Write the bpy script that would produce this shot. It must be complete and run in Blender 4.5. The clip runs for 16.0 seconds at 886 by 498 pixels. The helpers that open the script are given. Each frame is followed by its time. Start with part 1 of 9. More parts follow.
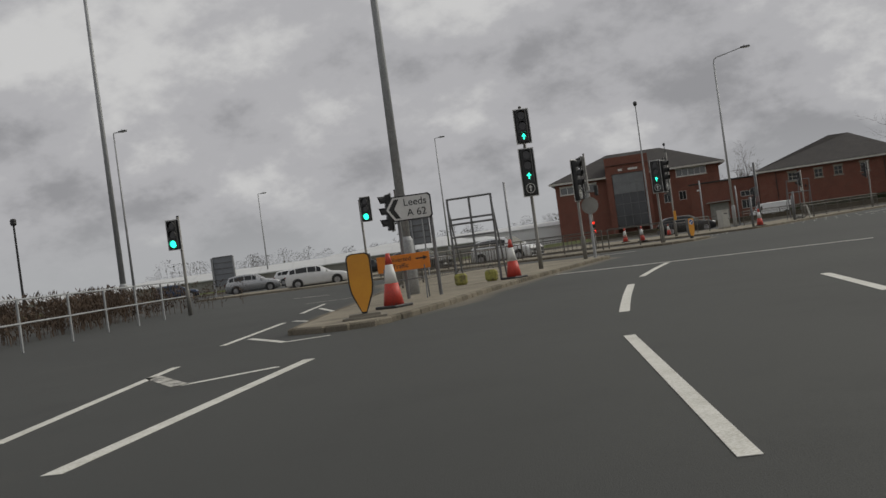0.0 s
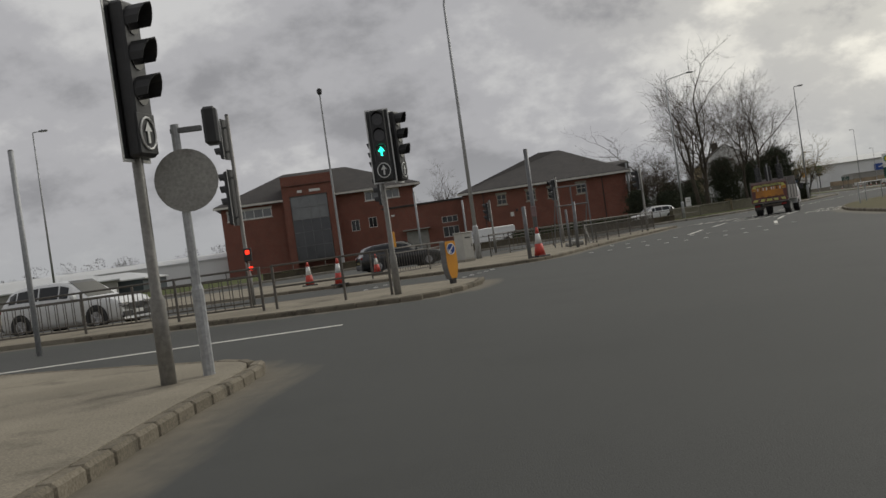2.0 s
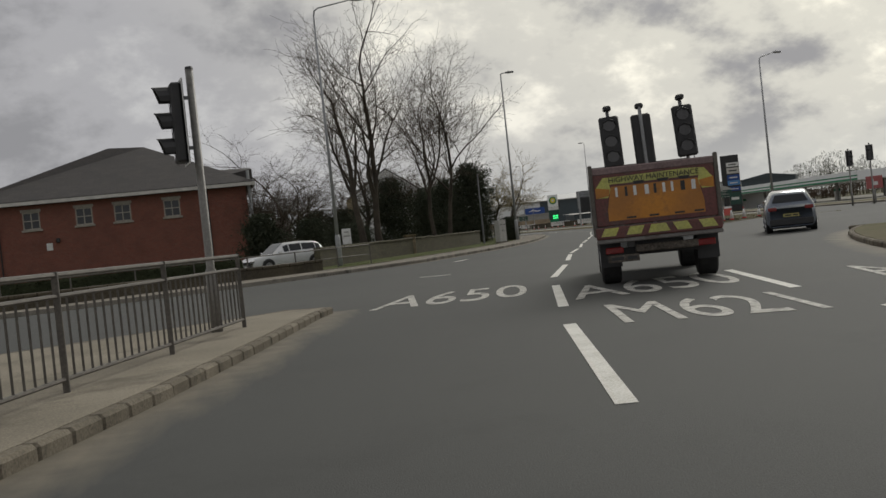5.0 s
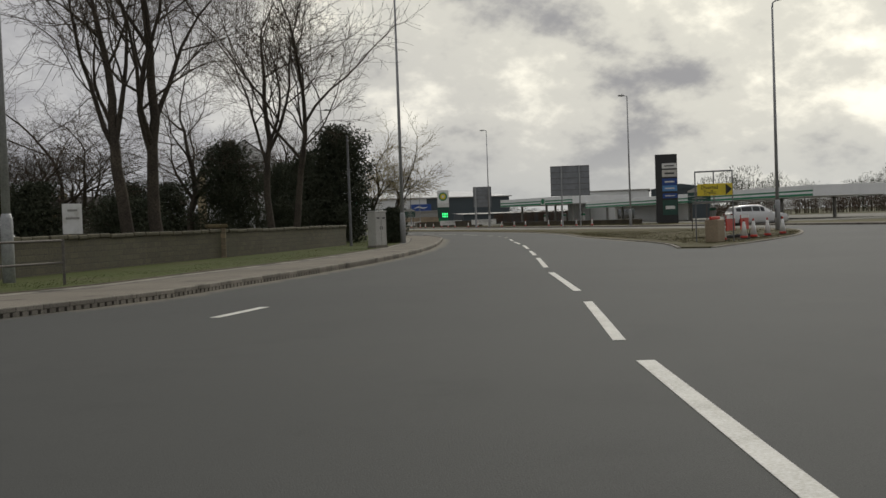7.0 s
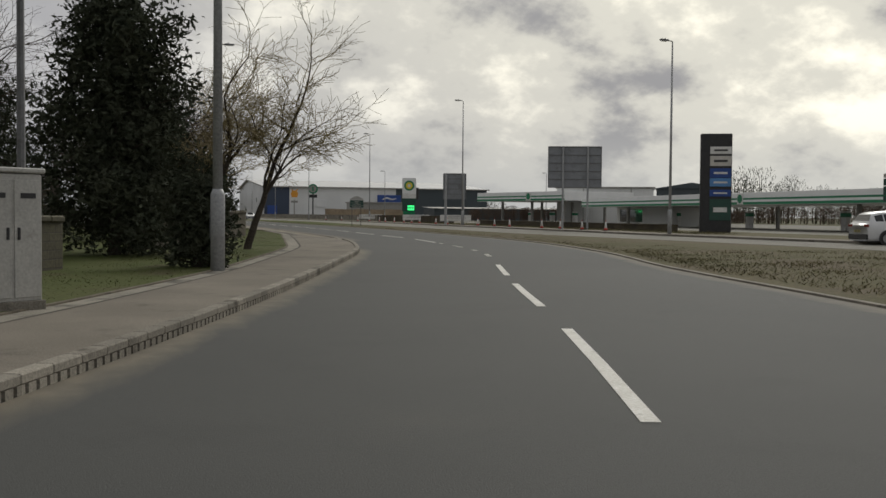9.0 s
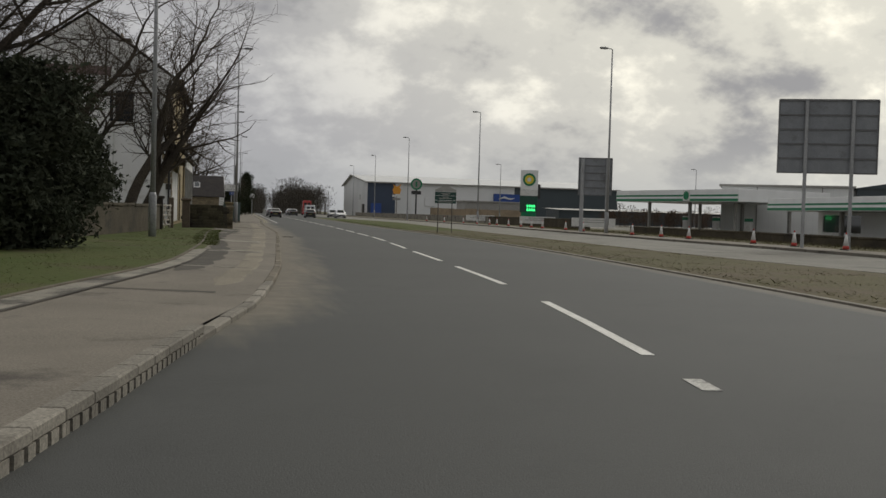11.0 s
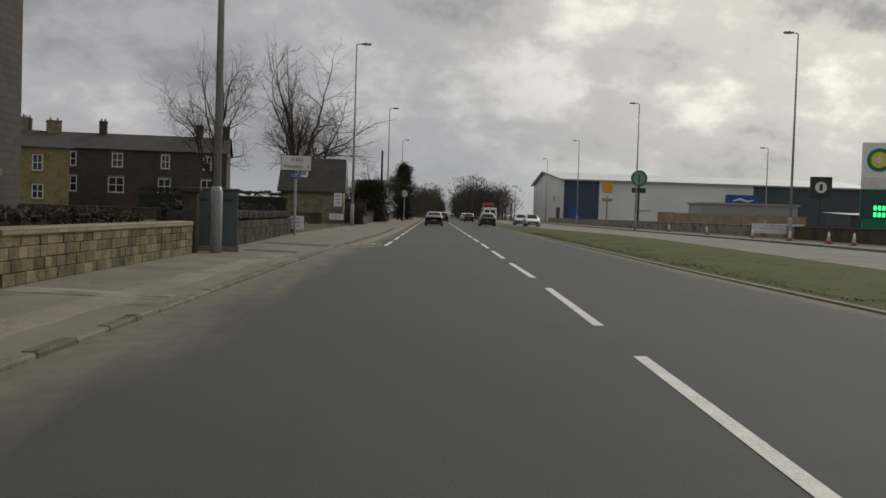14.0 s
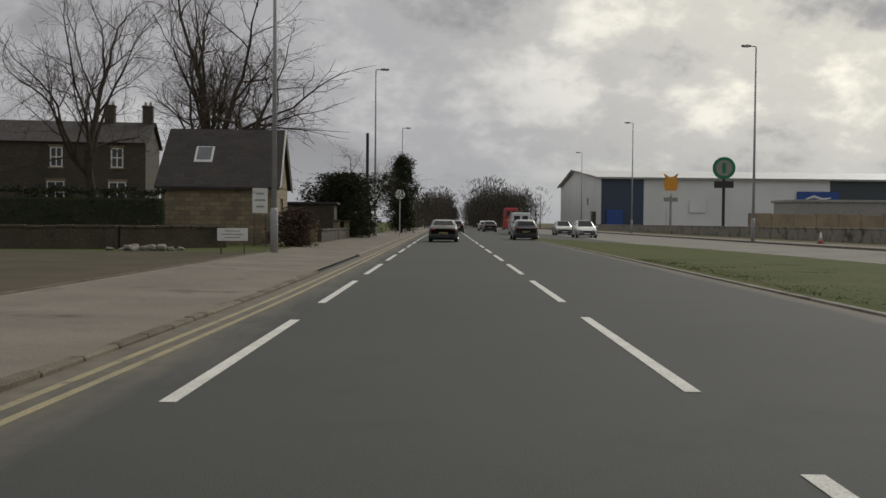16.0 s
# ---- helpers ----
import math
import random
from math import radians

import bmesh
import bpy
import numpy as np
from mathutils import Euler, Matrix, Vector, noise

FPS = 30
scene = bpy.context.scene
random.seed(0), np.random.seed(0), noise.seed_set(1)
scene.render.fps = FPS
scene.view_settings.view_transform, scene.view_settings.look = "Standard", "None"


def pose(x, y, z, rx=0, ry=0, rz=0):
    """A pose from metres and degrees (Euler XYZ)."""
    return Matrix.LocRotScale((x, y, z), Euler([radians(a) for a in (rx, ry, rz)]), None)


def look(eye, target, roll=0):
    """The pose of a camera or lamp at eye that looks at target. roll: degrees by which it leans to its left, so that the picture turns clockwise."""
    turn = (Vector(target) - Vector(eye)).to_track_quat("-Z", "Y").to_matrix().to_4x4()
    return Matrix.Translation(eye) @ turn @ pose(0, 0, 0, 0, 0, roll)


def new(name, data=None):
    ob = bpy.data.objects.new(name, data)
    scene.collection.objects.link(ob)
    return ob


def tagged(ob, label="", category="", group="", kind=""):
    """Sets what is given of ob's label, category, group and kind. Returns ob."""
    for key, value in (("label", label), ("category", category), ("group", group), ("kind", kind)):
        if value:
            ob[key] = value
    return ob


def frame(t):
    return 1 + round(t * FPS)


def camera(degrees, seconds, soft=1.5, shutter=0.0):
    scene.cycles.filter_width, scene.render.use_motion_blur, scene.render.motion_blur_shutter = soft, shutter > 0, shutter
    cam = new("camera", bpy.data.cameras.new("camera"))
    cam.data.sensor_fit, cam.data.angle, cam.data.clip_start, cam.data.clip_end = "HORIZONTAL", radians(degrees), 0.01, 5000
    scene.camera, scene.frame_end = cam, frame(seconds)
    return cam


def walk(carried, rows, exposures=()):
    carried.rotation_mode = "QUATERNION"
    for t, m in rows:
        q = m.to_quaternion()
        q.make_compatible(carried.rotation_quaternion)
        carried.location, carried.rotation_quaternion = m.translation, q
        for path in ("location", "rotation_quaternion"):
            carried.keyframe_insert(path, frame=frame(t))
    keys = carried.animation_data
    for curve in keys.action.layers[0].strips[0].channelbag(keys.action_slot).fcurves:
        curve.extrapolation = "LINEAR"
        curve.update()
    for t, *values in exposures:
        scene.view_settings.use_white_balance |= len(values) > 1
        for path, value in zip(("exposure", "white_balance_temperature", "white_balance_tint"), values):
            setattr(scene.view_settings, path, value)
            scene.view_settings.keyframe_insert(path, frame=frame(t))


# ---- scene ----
cam = camera(47.0, 16.0)
PATH = [
    (0, (-30.083, -155.365, 1.16), (-30.914, -153.546, 1.166), -7.70),
    (0.5, (-32.835, -148.404, 1.218), (-33.528, -146.528, 1.217), -8.09),
    (1, (-34.931, -141.356, 1.222), (-35.477, -139.432, 1.216), -8.29),
    (1.5, (-36.545, -134.045, 1.195), (-36.938, -132.084, 1.184), -8.51),
    (2, (-37.771, -125.892, 1.202), (-38.002, -123.906, 1.186), -8.01),
    (2.5, (-38.304, -117.638, 1.212), (-38.381, -115.64, 1.197), -7.91),
    (3, (-38.05, -110.091, 1.251), (-37.99, -108.092, 1.239), -7.91),
    (3.5, (-37.183, -102.704, 1.257), (-37.005, -100.712, 1.243), -7.99),
    (4, (-35.99, -94.787, 1.256), (-35.706, -92.807, 1.238), -7.51),
    (4.5, (-34.481, -86.966, 1.2), (-34.105, -85.002, 1.177), -6.92),
    (5, (-32.673, -79.398, 1.186), (-32.22, -77.45, 1.157), -6.08),
    (5.2, (-31.887, -76.406, 1.089), (-31.411, -74.464, 1.069), -6.35),
    (7.3, (-22.776, -48.272, 1.216), (-22.077, -46.399, 1.157), -1.28),
    (7.5, (-21.515, -45.213, 1.232), (-20.804, -43.345, 1.171), -0.88),
    (8, (-18.406, -37.727, 1.247), (-17.668, -35.869, 1.185), 0.01),
    (8.2, (-17.136, -34.823, 1.263), (-16.394, -32.967, 1.199), 0.20),
    (10.3, (-2.815, 0.846, 1.22), (-2.207, 2.75, 1.152), 1.09),
    (10.5, (-1.795, 4.162, 1.24), (-1.215, 6.075, 1.172), 1.20),
    (11, (0.696, 12.821, 1.218), (1.195, 14.756, 1.15), 1.61),
    (11.5, (2.979, 22.125, 1.199), (3.394, 24.08, 1.129), 1.55),
    (12, (4.739, 31.359, 1.217), (5.073, 33.33, 1.147), 1.74),
    (12.5, (6.066, 40.908, 1.193), (6.33, 42.889, 1.122), 1.81),
    (13, (7.126, 50.582, 1.212), (7.333, 52.57, 1.141), 1.87),
    (13.5, (8.029, 60.291, 1.162), (8.193, 62.283, 1.092), 1.85),
    (14, (8.701, 69.762, 1.224), (8.841, 71.756, 1.155), 1.79),
    (14.5, (9.415, 79.413, 1.218), (9.539, 81.408, 1.153), 1.53),
    (15, (10.043, 89.115, 1.261), (10.159, 91.11, 1.198), 1.24),
    (15.5, (10.638, 98.617, 1.23), (10.751, 100.613, 1.173), 0.83),
    (16, (11.22, 108.214, 1.261), (11.334, 110.21, 1.208), 0.52),
]
walk(cam, [(t, look(eye, target, roll)) for t, eye, target, roll in PATH])

# ---- light ----
SUN_AZ, SUN_EL = 42.0, 34.0          # bearing from +y towards +x, height, in degrees
world = bpy.data.worlds.new("sky")
scene.world = world
world.use_nodes = True


def make_sky(w):
    nt = w.node_tree
    nt.nodes.clear()
    N, L = nt.nodes.new, nt.links.new
    out, bg = N("ShaderNodeOutputWorld"), N("ShaderNodeBackground")
    L(bg.outputs[0], out.inputs[0])
    co = N("ShaderNodeTexCoord")
    sep = N("ShaderNodeSeparateXYZ")
    L(co.outputs["Generated"], sep.inputs[0])

    def math_node(op, a, b=None):
        n = N("ShaderNodeMath")
        n.operation = op
        for i, s in enumerate((a, b)):
            if s is None:
                continue
            if isinstance(s, (int, float)):
                n.inputs[i].default_value = s
            else:
                L(s, n.inputs[i])
        return n.outputs[0]

    def mix(fac, a, b):
        n = N("ShaderNodeMix")
        n.data_type = "RGBA"
        for sock, s in ((n.inputs[0], fac), (n.inputs[6], a), (n.inputs[7], b)):
            if isinstance(s, tuple):
                sock.default_value = (*s, 1)
            elif isinstance(s, (int, float)):
                sock.default_value = s
            else:
                L(s, sock)
        return n.outputs[2]

    def ramp(s, lo, hi):
        n = N("ShaderNodeMapRange")
        n.interpolation_type = "SMOOTHSTEP"
        n.inputs[1].default_value, n.inputs[2].default_value = lo, hi
        L(s, n.inputs[0])
        return n.outputs[0]

    def clouds(scale, detail, rough, dist, off, flat):
        # the cloud deck as a plane overhead, drawn together towards the horizon
        den = math_node("ADD", math_node("MAXIMUM", sep.outputs[2], 0.0), flat)
        cv = N("ShaderNodeCombineXYZ")
        L(math_node("DIVIDE", sep.outputs[0], den), cv.inputs[0])
        L(math_node("DIVIDE", sep.outputs[1], den), cv.inputs[1])
        cv.inputs[2].default_value = off
        n = N("ShaderNodeTexNoise")
        n.inputs["Scale"].default_value, n.inputs["Detail"].default_value = scale, detail
        n.inputs["Roughness"].default_value, n.inputs["Distortion"].default_value = rough, dist
        L(cv.outputs[0], n.inputs["Vector"])
        return n.outputs[0]

    sky = N("ShaderNodeTexSky")
    sky.sky_type, sky.sun_disc = "NISHITA", False
    sky.sun_elevation, sky.sun_rotation = radians(SUN_EL), radians(SUN_AZ)
    gap = N("ShaderNodeVectorMath")
    gap.operation = "SCALE"
    L(sky.outputs[0], gap.inputs[0])
    gap.inputs[3].default_value = 0.10
    big = clouds(1.9, 3, 0.5, 0.0, 3.1, 0.55)
    lumps = clouds(5.4, 12, 0.58, 0.0, 9.4, 0.55)
    body = math_node("ADD", math_node("MULTIPLY", big, 0.50), math_node("MULTIPLY", lumps, 0.50))
    # towards the veiled sun the deck is thin and creamy, away from it leaden
    sd = Vector((math.sin(radians(SUN_AZ)) * math.cos(radians(SUN_EL)), math.cos(radians(SUN_AZ)) * math.cos(radians(SUN_EL)), math.sin(radians(SUN_EL))))
    dot = N("ShaderNodeVectorMath")
    dot.operation = "DOT_PRODUCT"
    L(co.outputs["Generated"], dot.inputs[0])
    dot.inputs[1].default_value = sd
    toward = ramp(dot.outputs["Value"], 0.68, 0.94)
    light = mix(toward, (0.63, 0.628, 0.625), (1.42, 1.35, 1.13))
    middle = mix(toward, (0.455, 0.453, 0.468), (0.84, 0.815, 0.715))
    dark = mix(toward, (0.31, 0.31, 0.324), (0.39, 0.385, 0.39))
    deck = mix(ramp(body, 0.505, 0.60), mix(ramp(body, 0.41, 0.50), light, middle), dark)
    low = ramp(sep.outputs[2], -0.02, 0.10)
    hazed = mix(low, mix(toward, (0.42, 0.43, 0.44), (0.74, 0.735, 0.68)), deck)
    thin = math_node("MULTIPLY", ramp(big, 0.30, 0.16), 0.4)
    L(mix(thin, hazed, gap.outputs[0]), bg.inputs[0])
    bg.inputs[1].default_value = 0.91


make_sky(world)
sun = new("sun", bpy.data.lights.new("sun", "SUN"))
sun.data.energy, sun.data.angle, sun.data.color = 1.3, radians(24), (1.0, 0.975, 0.92)
sun.matrix_world = look((200 * math.sin(radians(SUN_AZ)), 200 * math.cos(radians(SUN_AZ)), 200 * math.tan(radians(SUN_EL))), (0, 0, 0))

# ---- materials ----


def nodes_of(name):
    m = bpy.data.materials.new(name)
    m.use_nodes = True
    nt = m.node_tree
    return m, nt, nt.nodes["Principled BSDF"]


def noise_tex(nt, vec, scale, detail=4, rough=0.55):
    n = nt.nodes.new("ShaderNodeTexNoise")
    n.inputs["Scale"].default_value, n.inputs["Detail"].default_value, n.inputs["Roughness"].default_value = scale, detail, rough
    nt.links.new(vec, n.inputs["Vector"])
    return n.outputs[0]


def mix_rgb(nt, fac, a, b, blend="MIX"):
    n = nt.nodes.new("ShaderNodeMix")
    n.data_type, n.blend_type = "RGBA", blend
    for sock, s in ((n.inputs[0], fac), (n.inputs[6], a), (n.inputs[7], b)):
        if isinstance(s, tuple):
            sock.default_value = (*s, 1)
        elif isinstance(s, (int, float)):
            sock.default_value = s
        else:
            nt.links.new(s, sock)
    return n.outputs[2]


def spread(nt, s, lo, hi, a=0.0, b=1.0):
    n = nt.nodes.new("ShaderNodeMapRange")
    n.inputs[1].default_value, n.inputs[2].default_value, n.inputs[3].default_value, n.inputs[4].default_value = lo, hi, a, b
    nt.links.new(s, n.inputs[0])
    return n.outputs[0]


def bump_to(nt, bsdf, height, strength, distance):
    n = nt.nodes.new("ShaderNodeBump")
    n.inputs["Strength"].default_value, n.inputs["Distance"].default_value = strength, distance
    nt.links.new(height, n.inputs["Height"])
    nt.links.new(n.outputs[0], bsdf.inputs["Normal"])


def place(nt):
    return nt.nodes.new("ShaderNodeNewGeometry").outputs["Position"]


def plain(name, col, col2=None, rough=0.7, metal=0.0, scale=1.5, fine=30.0, grain=0.15, bump=0.3, depth=0.004, stain=None, stain_scale=0.4, stain_lo=0.55, vary=0.0, coat=0.0):
    """A surface with broad patches of a second colour, fine grain, and stains of a third."""
    m, nt, b = nodes_of(name)
    p = place(nt)
    c = mix_rgb(nt, spread(nt, noise_tex(nt, p, scale), 0.35, 0.65), col, col2 or tuple(v * 0.8 for v in col))
    if stain:
        c = mix_rgb(nt, spread(nt, noise_tex(nt, p, stain_scale, 6, 0.65), stain_lo, stain_lo + 0.14), c, stain)
    f = noise_tex(nt, p, fine, 3, 0.6)
    c = mix_rgb(nt, grain, c, mix_rgb(nt, spread(nt, f, 0.3, 0.7), (0.0, 0.0, 0.0), (1, 1, 1)), "OVERLAY")
    if vary:
        r = nt.nodes.new("ShaderNodeObjectInfo").outputs["Random"]
        c = mix_rgb(nt, vary, c, mix_rgb(nt, r, (0.0, 0.0, 0.0), (1, 1, 1)), "OVERLAY")
    nt.links.new(c, b.inputs["Base Color"])
    b.inputs["Metallic"].default_value = metal
    b.inputs["Coat Weight"].default_value = coat
    b.inputs["Specular IOR Level"].default_value = 0.12 if rough >= 0.9 else 0.5
    nt.links.new(spread(nt, f, 0.2, 0.8, max(rough - 0.08, 0.02), min(rough + 0.08, 1)), b.inputs["Roughness"])
    if bump:
        bump_to(nt, b, f, bump, depth)
    return m


def wall_uv(nt):
    """Along the wall and up it, for walls that stand any way round."""
    g = nt.nodes.new("ShaderNodeNewGeometry")
    sp, sn = nt.nodes.new("ShaderNodeSeparateXYZ"), nt.nodes.new("ShaderNodeSeparateXYZ")
    nt.links.new(g.outputs["Position"], sp.inputs[0])
    nt.links.new(g.outputs["Normal"], sn.inputs[0])

    def op(kind, a, b=None):
        n = nt.nodes.new("ShaderNodeMath")
        n.operation = kind
        nt.links.new(a, n.inputs[0])
        if b is not None:
            nt.links.new(b, n.inputs[1])
        return n.outputs[0]

    u = op("ADD", op("MULTIPLY", sp.outputs[0], op("ABSOLUTE", sn.outputs[1])), op("MULTIPLY", sp.outputs[1], op("ABSOLUTE", sn.outputs[0])))
    cv = nt.nodes.new("ShaderNodeCombineXYZ")
    nt.links.new(u, cv.inputs[0])
    nt.links.new(sp.outputs[2], cv.inputs[1])
    return cv.outputs[0], g.outputs["Position"]


def coursed(name, a, b, mortar, w, h, gap=0.012, rough=0.85, dirt=(0.1, 0.09, 0.08), dirt_lo=0.56, dirt_mix=0.8):
    """Masonry or slates in courses."""
    m, nt, bs = nodes_of(name)
    uv, p = wall_uv(nt)
    t = nt.nodes.new("ShaderNodeTexBrick")
    t.inputs["Color1"].default_value, t.inputs["Color2"].default_value, t.inputs["Mortar"].default_value = (*a, 1), (*b, 1), (*mortar, 1)
    t.inputs["Scale"].default_value = 1.0
    t.inputs["Mortar Size"].default_value, t.inputs["Mortar Smooth"].default_value = gap, 0.2
    t.inputs["Brick Width"].default_value, t.inputs["Row Height"].default_value = w, h
    nt.links.new(uv, t.inputs["Vector"])
    c = mix_rgb(nt, spread(nt, noise_tex(nt, p, 0.7, 6, 0.65), dirt_lo - 0.06, dirt_lo + 0.16, 0, dirt_mix), t.outputs[0], dirt)
    f = noise_tex(nt, p, 18, 4)
    c = mix_rgb(nt, 0.25, c, mix_rgb(nt, spread(nt, f, 0.3, 0.7), (0, 0, 0), (1, 1, 1)), "OVERLAY")
    nt.links.new(c, bs.inputs["Base Color"])
    bs.inputs["Roughness"].default_value = rough
    h2 = nt.nodes.new("ShaderNodeMath")
    h2.operation = "SUBTRACT"
    nt.links.new(spread(nt, f, 0, 1, 0.6, 1.0), h2.inputs[0])
    nt.links.new(t.outputs[1], h2.inputs[1])
    bump_to(nt, bs, h2.outputs[0], 0.6, 0.012)
    return m


def clad(name, col, pitch=0.3, rough=0.45):
    m, nt, b = nodes_of(name)
    uv, p = wall_uv(nt)
    w = nt.nodes.new("ShaderNodeTexWave")
    w.bands_direction, w.wave_profile = "X", "SAW"
    w.inputs["Scale"].default_value = 0.314 / pitch
    nt.links.new(uv, w.inputs["Vector"])
    c = mix_rgb(nt, spread(nt, noise_tex(nt, p, 0.15, 5), 0.4, 0.65, 0, 0.25), col, tuple(v * 0.6 for v in col))
    c = mix_rgb(nt, spread(nt, w.outputs[1], 0.9, 1.0, 0, 0.25), c, tuple(v * 0.5 for v in col))
    nt.links.new(c, b.inputs["Base Color"])
    b.inputs["Roughness"].default_value = rough
    bump_to(nt, b, w.outputs[1], 0.3, 0.02)
    return m


def glow(name, col, strength):
    m, nt, b = nodes_of(name)
    b.inputs["Base Color"].default_value = (*(v * 0.3 for v in col), 1)
    b.inputs["Emission Color"].default_value = (*col, 1)
    b.inputs["Emission Strength"].default_value = strength
    return m


def asphalt(name="asphalt", dusty=False):
    """Worn asphalt; the dusty kind carries grit that thins out across the strip."""
    m, nt, b = nodes_of(name)
    p = place(nt)
    c = mix_rgb(nt, spread(nt, noise_tex(nt, p, 0.10, 5), 0.35, 0.65), (0.052, 0.0535, 0.0515), (0.063, 0.0645, 0.0615))
    c = mix_rgb(nt, spread(nt, noise_tex(nt, p, 0.7, 6, 0.7), 0.52, 0.72, 0, 0.55), c, (0.043, 0.044, 0.0425))
    c = mix_rgb(nt, spread(nt, noise_tex(nt, p, 0.35, 7, 0.7), 0.60, 0.74, 0, 0.28), c, (0.105, 0.103, 0.092))
    f = noise_tex(nt, p, 90, 2, 0.7)
    c = mix_rgb(nt, 0.5, c, mix_rgb(nt, spread(nt, f, 0.3, 0.7), (0.15, 0.15, 0.15), (0.85, 0.85, 0.83)), "OVERLAY")
    if dusty:
        at = nt.nodes.new("ShaderNodeAttribute")
        at.attribute_name = "grit"
        s = nt.nodes.new("ShaderNodeMath")
        s.operation = "ADD"
        nt.links.new(at.outputs["Fac"], s.inputs[0])
        st = nt.nodes.new("ShaderNodeVectorMath")
        st.operation = "MULTIPLY"
        nt.links.new(p, st.inputs[0])
        st.inputs[1].default_value = (1.6, 0.22, 1.0)
        nt.links.new(spread(nt, noise_tex(nt, st.outputs[0], 1.3, 6, 0.6), 0.3, 0.7, -0.26, 0.26), s.inputs[1])
        c = mix_rgb(nt, spread(nt, s.outputs[0], 0.15, 0.85, 0, 0.95), c, mix_rgb(nt, spread(nt, noise_tex(nt, p, 3.0, 4), 0.35, 0.65), (0.185, 0.162, 0.122), (0.135, 0.12, 0.093)))
    nt.links.new(c, b.inputs["Base Color"])
    nt.links.new(spread(nt, f, 0.2, 0.8, 0.72, 0.92), b.inputs["Roughness"])
    b.inputs["Specular IOR Level"].default_value = 0.3
    bump_to(nt, b, f, 0.5, 0.006)
    return m


M_ASPH = asphalt()
M_GRIT = asphalt("gritty_asphalt", True)
M_PAVE = plain("footway_tarmac", (0.225, 0.203, 0.168), (0.18, 0.162, 0.134), 0.9, scale=0.5, fine=60, grain=0.3, stain=(0.10, 0.09, 0.078), stain_scale=0.8, stain_lo=0.57)
M_SANDY = plain("sandy_dust_on_tarmac", (0.285, 0.256, 0.202), (0.215, 0.193, 0.152), 0.95, scale=0.45, fine=50, grain=0.3, stain=(0.135, 0.12, 0.095), stain_scale=0.6, stain_lo=0.54)
M_JOINT = plain("footway_patch", (0.085, 0.08, 0.07), (0.11, 0.10, 0.085), 0.95, scale=0.9, fine=60, grain=0.35)
M_BACK = plain("back_strip_concrete", (0.30, 0.28, 0.235), (0.24, 0.225, 0.19), 0.95, scale=0.8, fine=60, grain=0.35, stain=(0.09, 0.085, 0.075), stain_scale=1.1, stain_lo=0.50)
M_ALU = plain("sign_aluminium", (0.25, 0.265, 0.28), (0.21, 0.222, 0.235), 0.6, 0.1, scale=1.5, fine=25, grain=0.15, bump=0.05, stain=(0.17, 0.175, 0.18), stain_scale=1.2, stain_lo=0.56)
M_EARTH = plain("trodden_earth", (0.10, 0.084, 0.06), (0.074, 0.066, 0.044), 0.95, scale=0.5, fine=22, grain=0.3, stain=(0.075, 0.07, 0.04), stain_scale=0.5, stain_lo=0.54, bump=0.4, depth=0.02)
M_PALEASPH = plain("pale_asphalt", (0.25, 0.242, 0.21), (0.21, 0.202, 0.178), 0.92, scale=0.3, fine=70, grain=0.3, stain=(0.13, 0.126, 0.113), stain_scale=0.5, stain_lo=0.55)
M_GREENGR = plain("fresh_grass", (0.066, 0.084, 0.022), (0.088, 0.094, 0.032), 0.95, scale=0.3, fine=10, grain=0.3, stain=(0.095, 0.088, 0.045), stain_scale=0.4, stain_lo=0.56, bump=0.5, depth=0.04)
M_MEDGR = plain("reservation_grass", (0.092, 0.088, 0.042), (0.118, 0.104, 0.058), 0.95, scale=0.12, fine=12, grain=0.3, stain=(0.12, 0.098, 0.064), stain_scale=0.22, stain_lo=0.48, bump=0.5, depth=0.04)
M_TANGR = plain("tan_rough_grass", (0.155, 0.135, 0.072), (0.118, 0.112, 0.054), 0.95, scale=0.35, fine=12, grain=0.25, bump=0)
M_CPALE = plain("pale_cabinet_paint", (0.44, 0.435, 0.40), (0.37, 0.365, 0.335), 0.6, scale=2, fine=30, grain=0.15, bump=0.1, stain=(0.24, 0.22, 0.19), stain_scale=2.5, stain_lo=0.62)
M_KERBD = plain("dusty_kerb", (0.205, 0.182, 0.142), (0.15, 0.132, 0.102), 0.95, scale=1.2, fine=45, grain=0.3, stain=(0.075, 0.068, 0.055), stain_scale=1.5, stain_lo=0.55, vary=0.2)
M_KERB = plain("kerb_concrete", (0.27, 0.25, 0.21), (0.21, 0.195, 0.165), 0.9, scale=1.2, fine=45, grain=0.3, stain=(0.10, 0.09, 0.075), stain_scale=1.5, stain_lo=0.55, vary=0.25)
# near-black that paints the shade inside the kerb slots; also on the gully cover
M_SLOT = plain("slot_shadow", (0.015, 0.014, 0.012), rough=0.95)
M_PAINT = plain("road_paint", (0.66, 0.65, 0.60), (0.55, 0.54, 0.49), 0.75, scale=2.5, fine=50, grain=0.3, stain=(0.22, 0.215, 0.195), stain_scale=3.5, stain_lo=0.64)
M_WORN = plain("worn_road_paint", (0.50, 0.49, 0.45), (0.36, 0.35, 0.31), 0.8, scale=3.5, fine=50, grain=0.4, stain=(0.10, 0.097, 0.09), stain_scale=4.5, stain_lo=0.50)
M_YLINE = plain("yellow_line_paint", (0.33, 0.285, 0.16), (0.26, 0.23, 0.14), 0.85, scale=2.5, fine=50, grain=0.3, stain=(0.13, 0.12, 0.10), stain_scale=2.5, stain_lo=0.57)
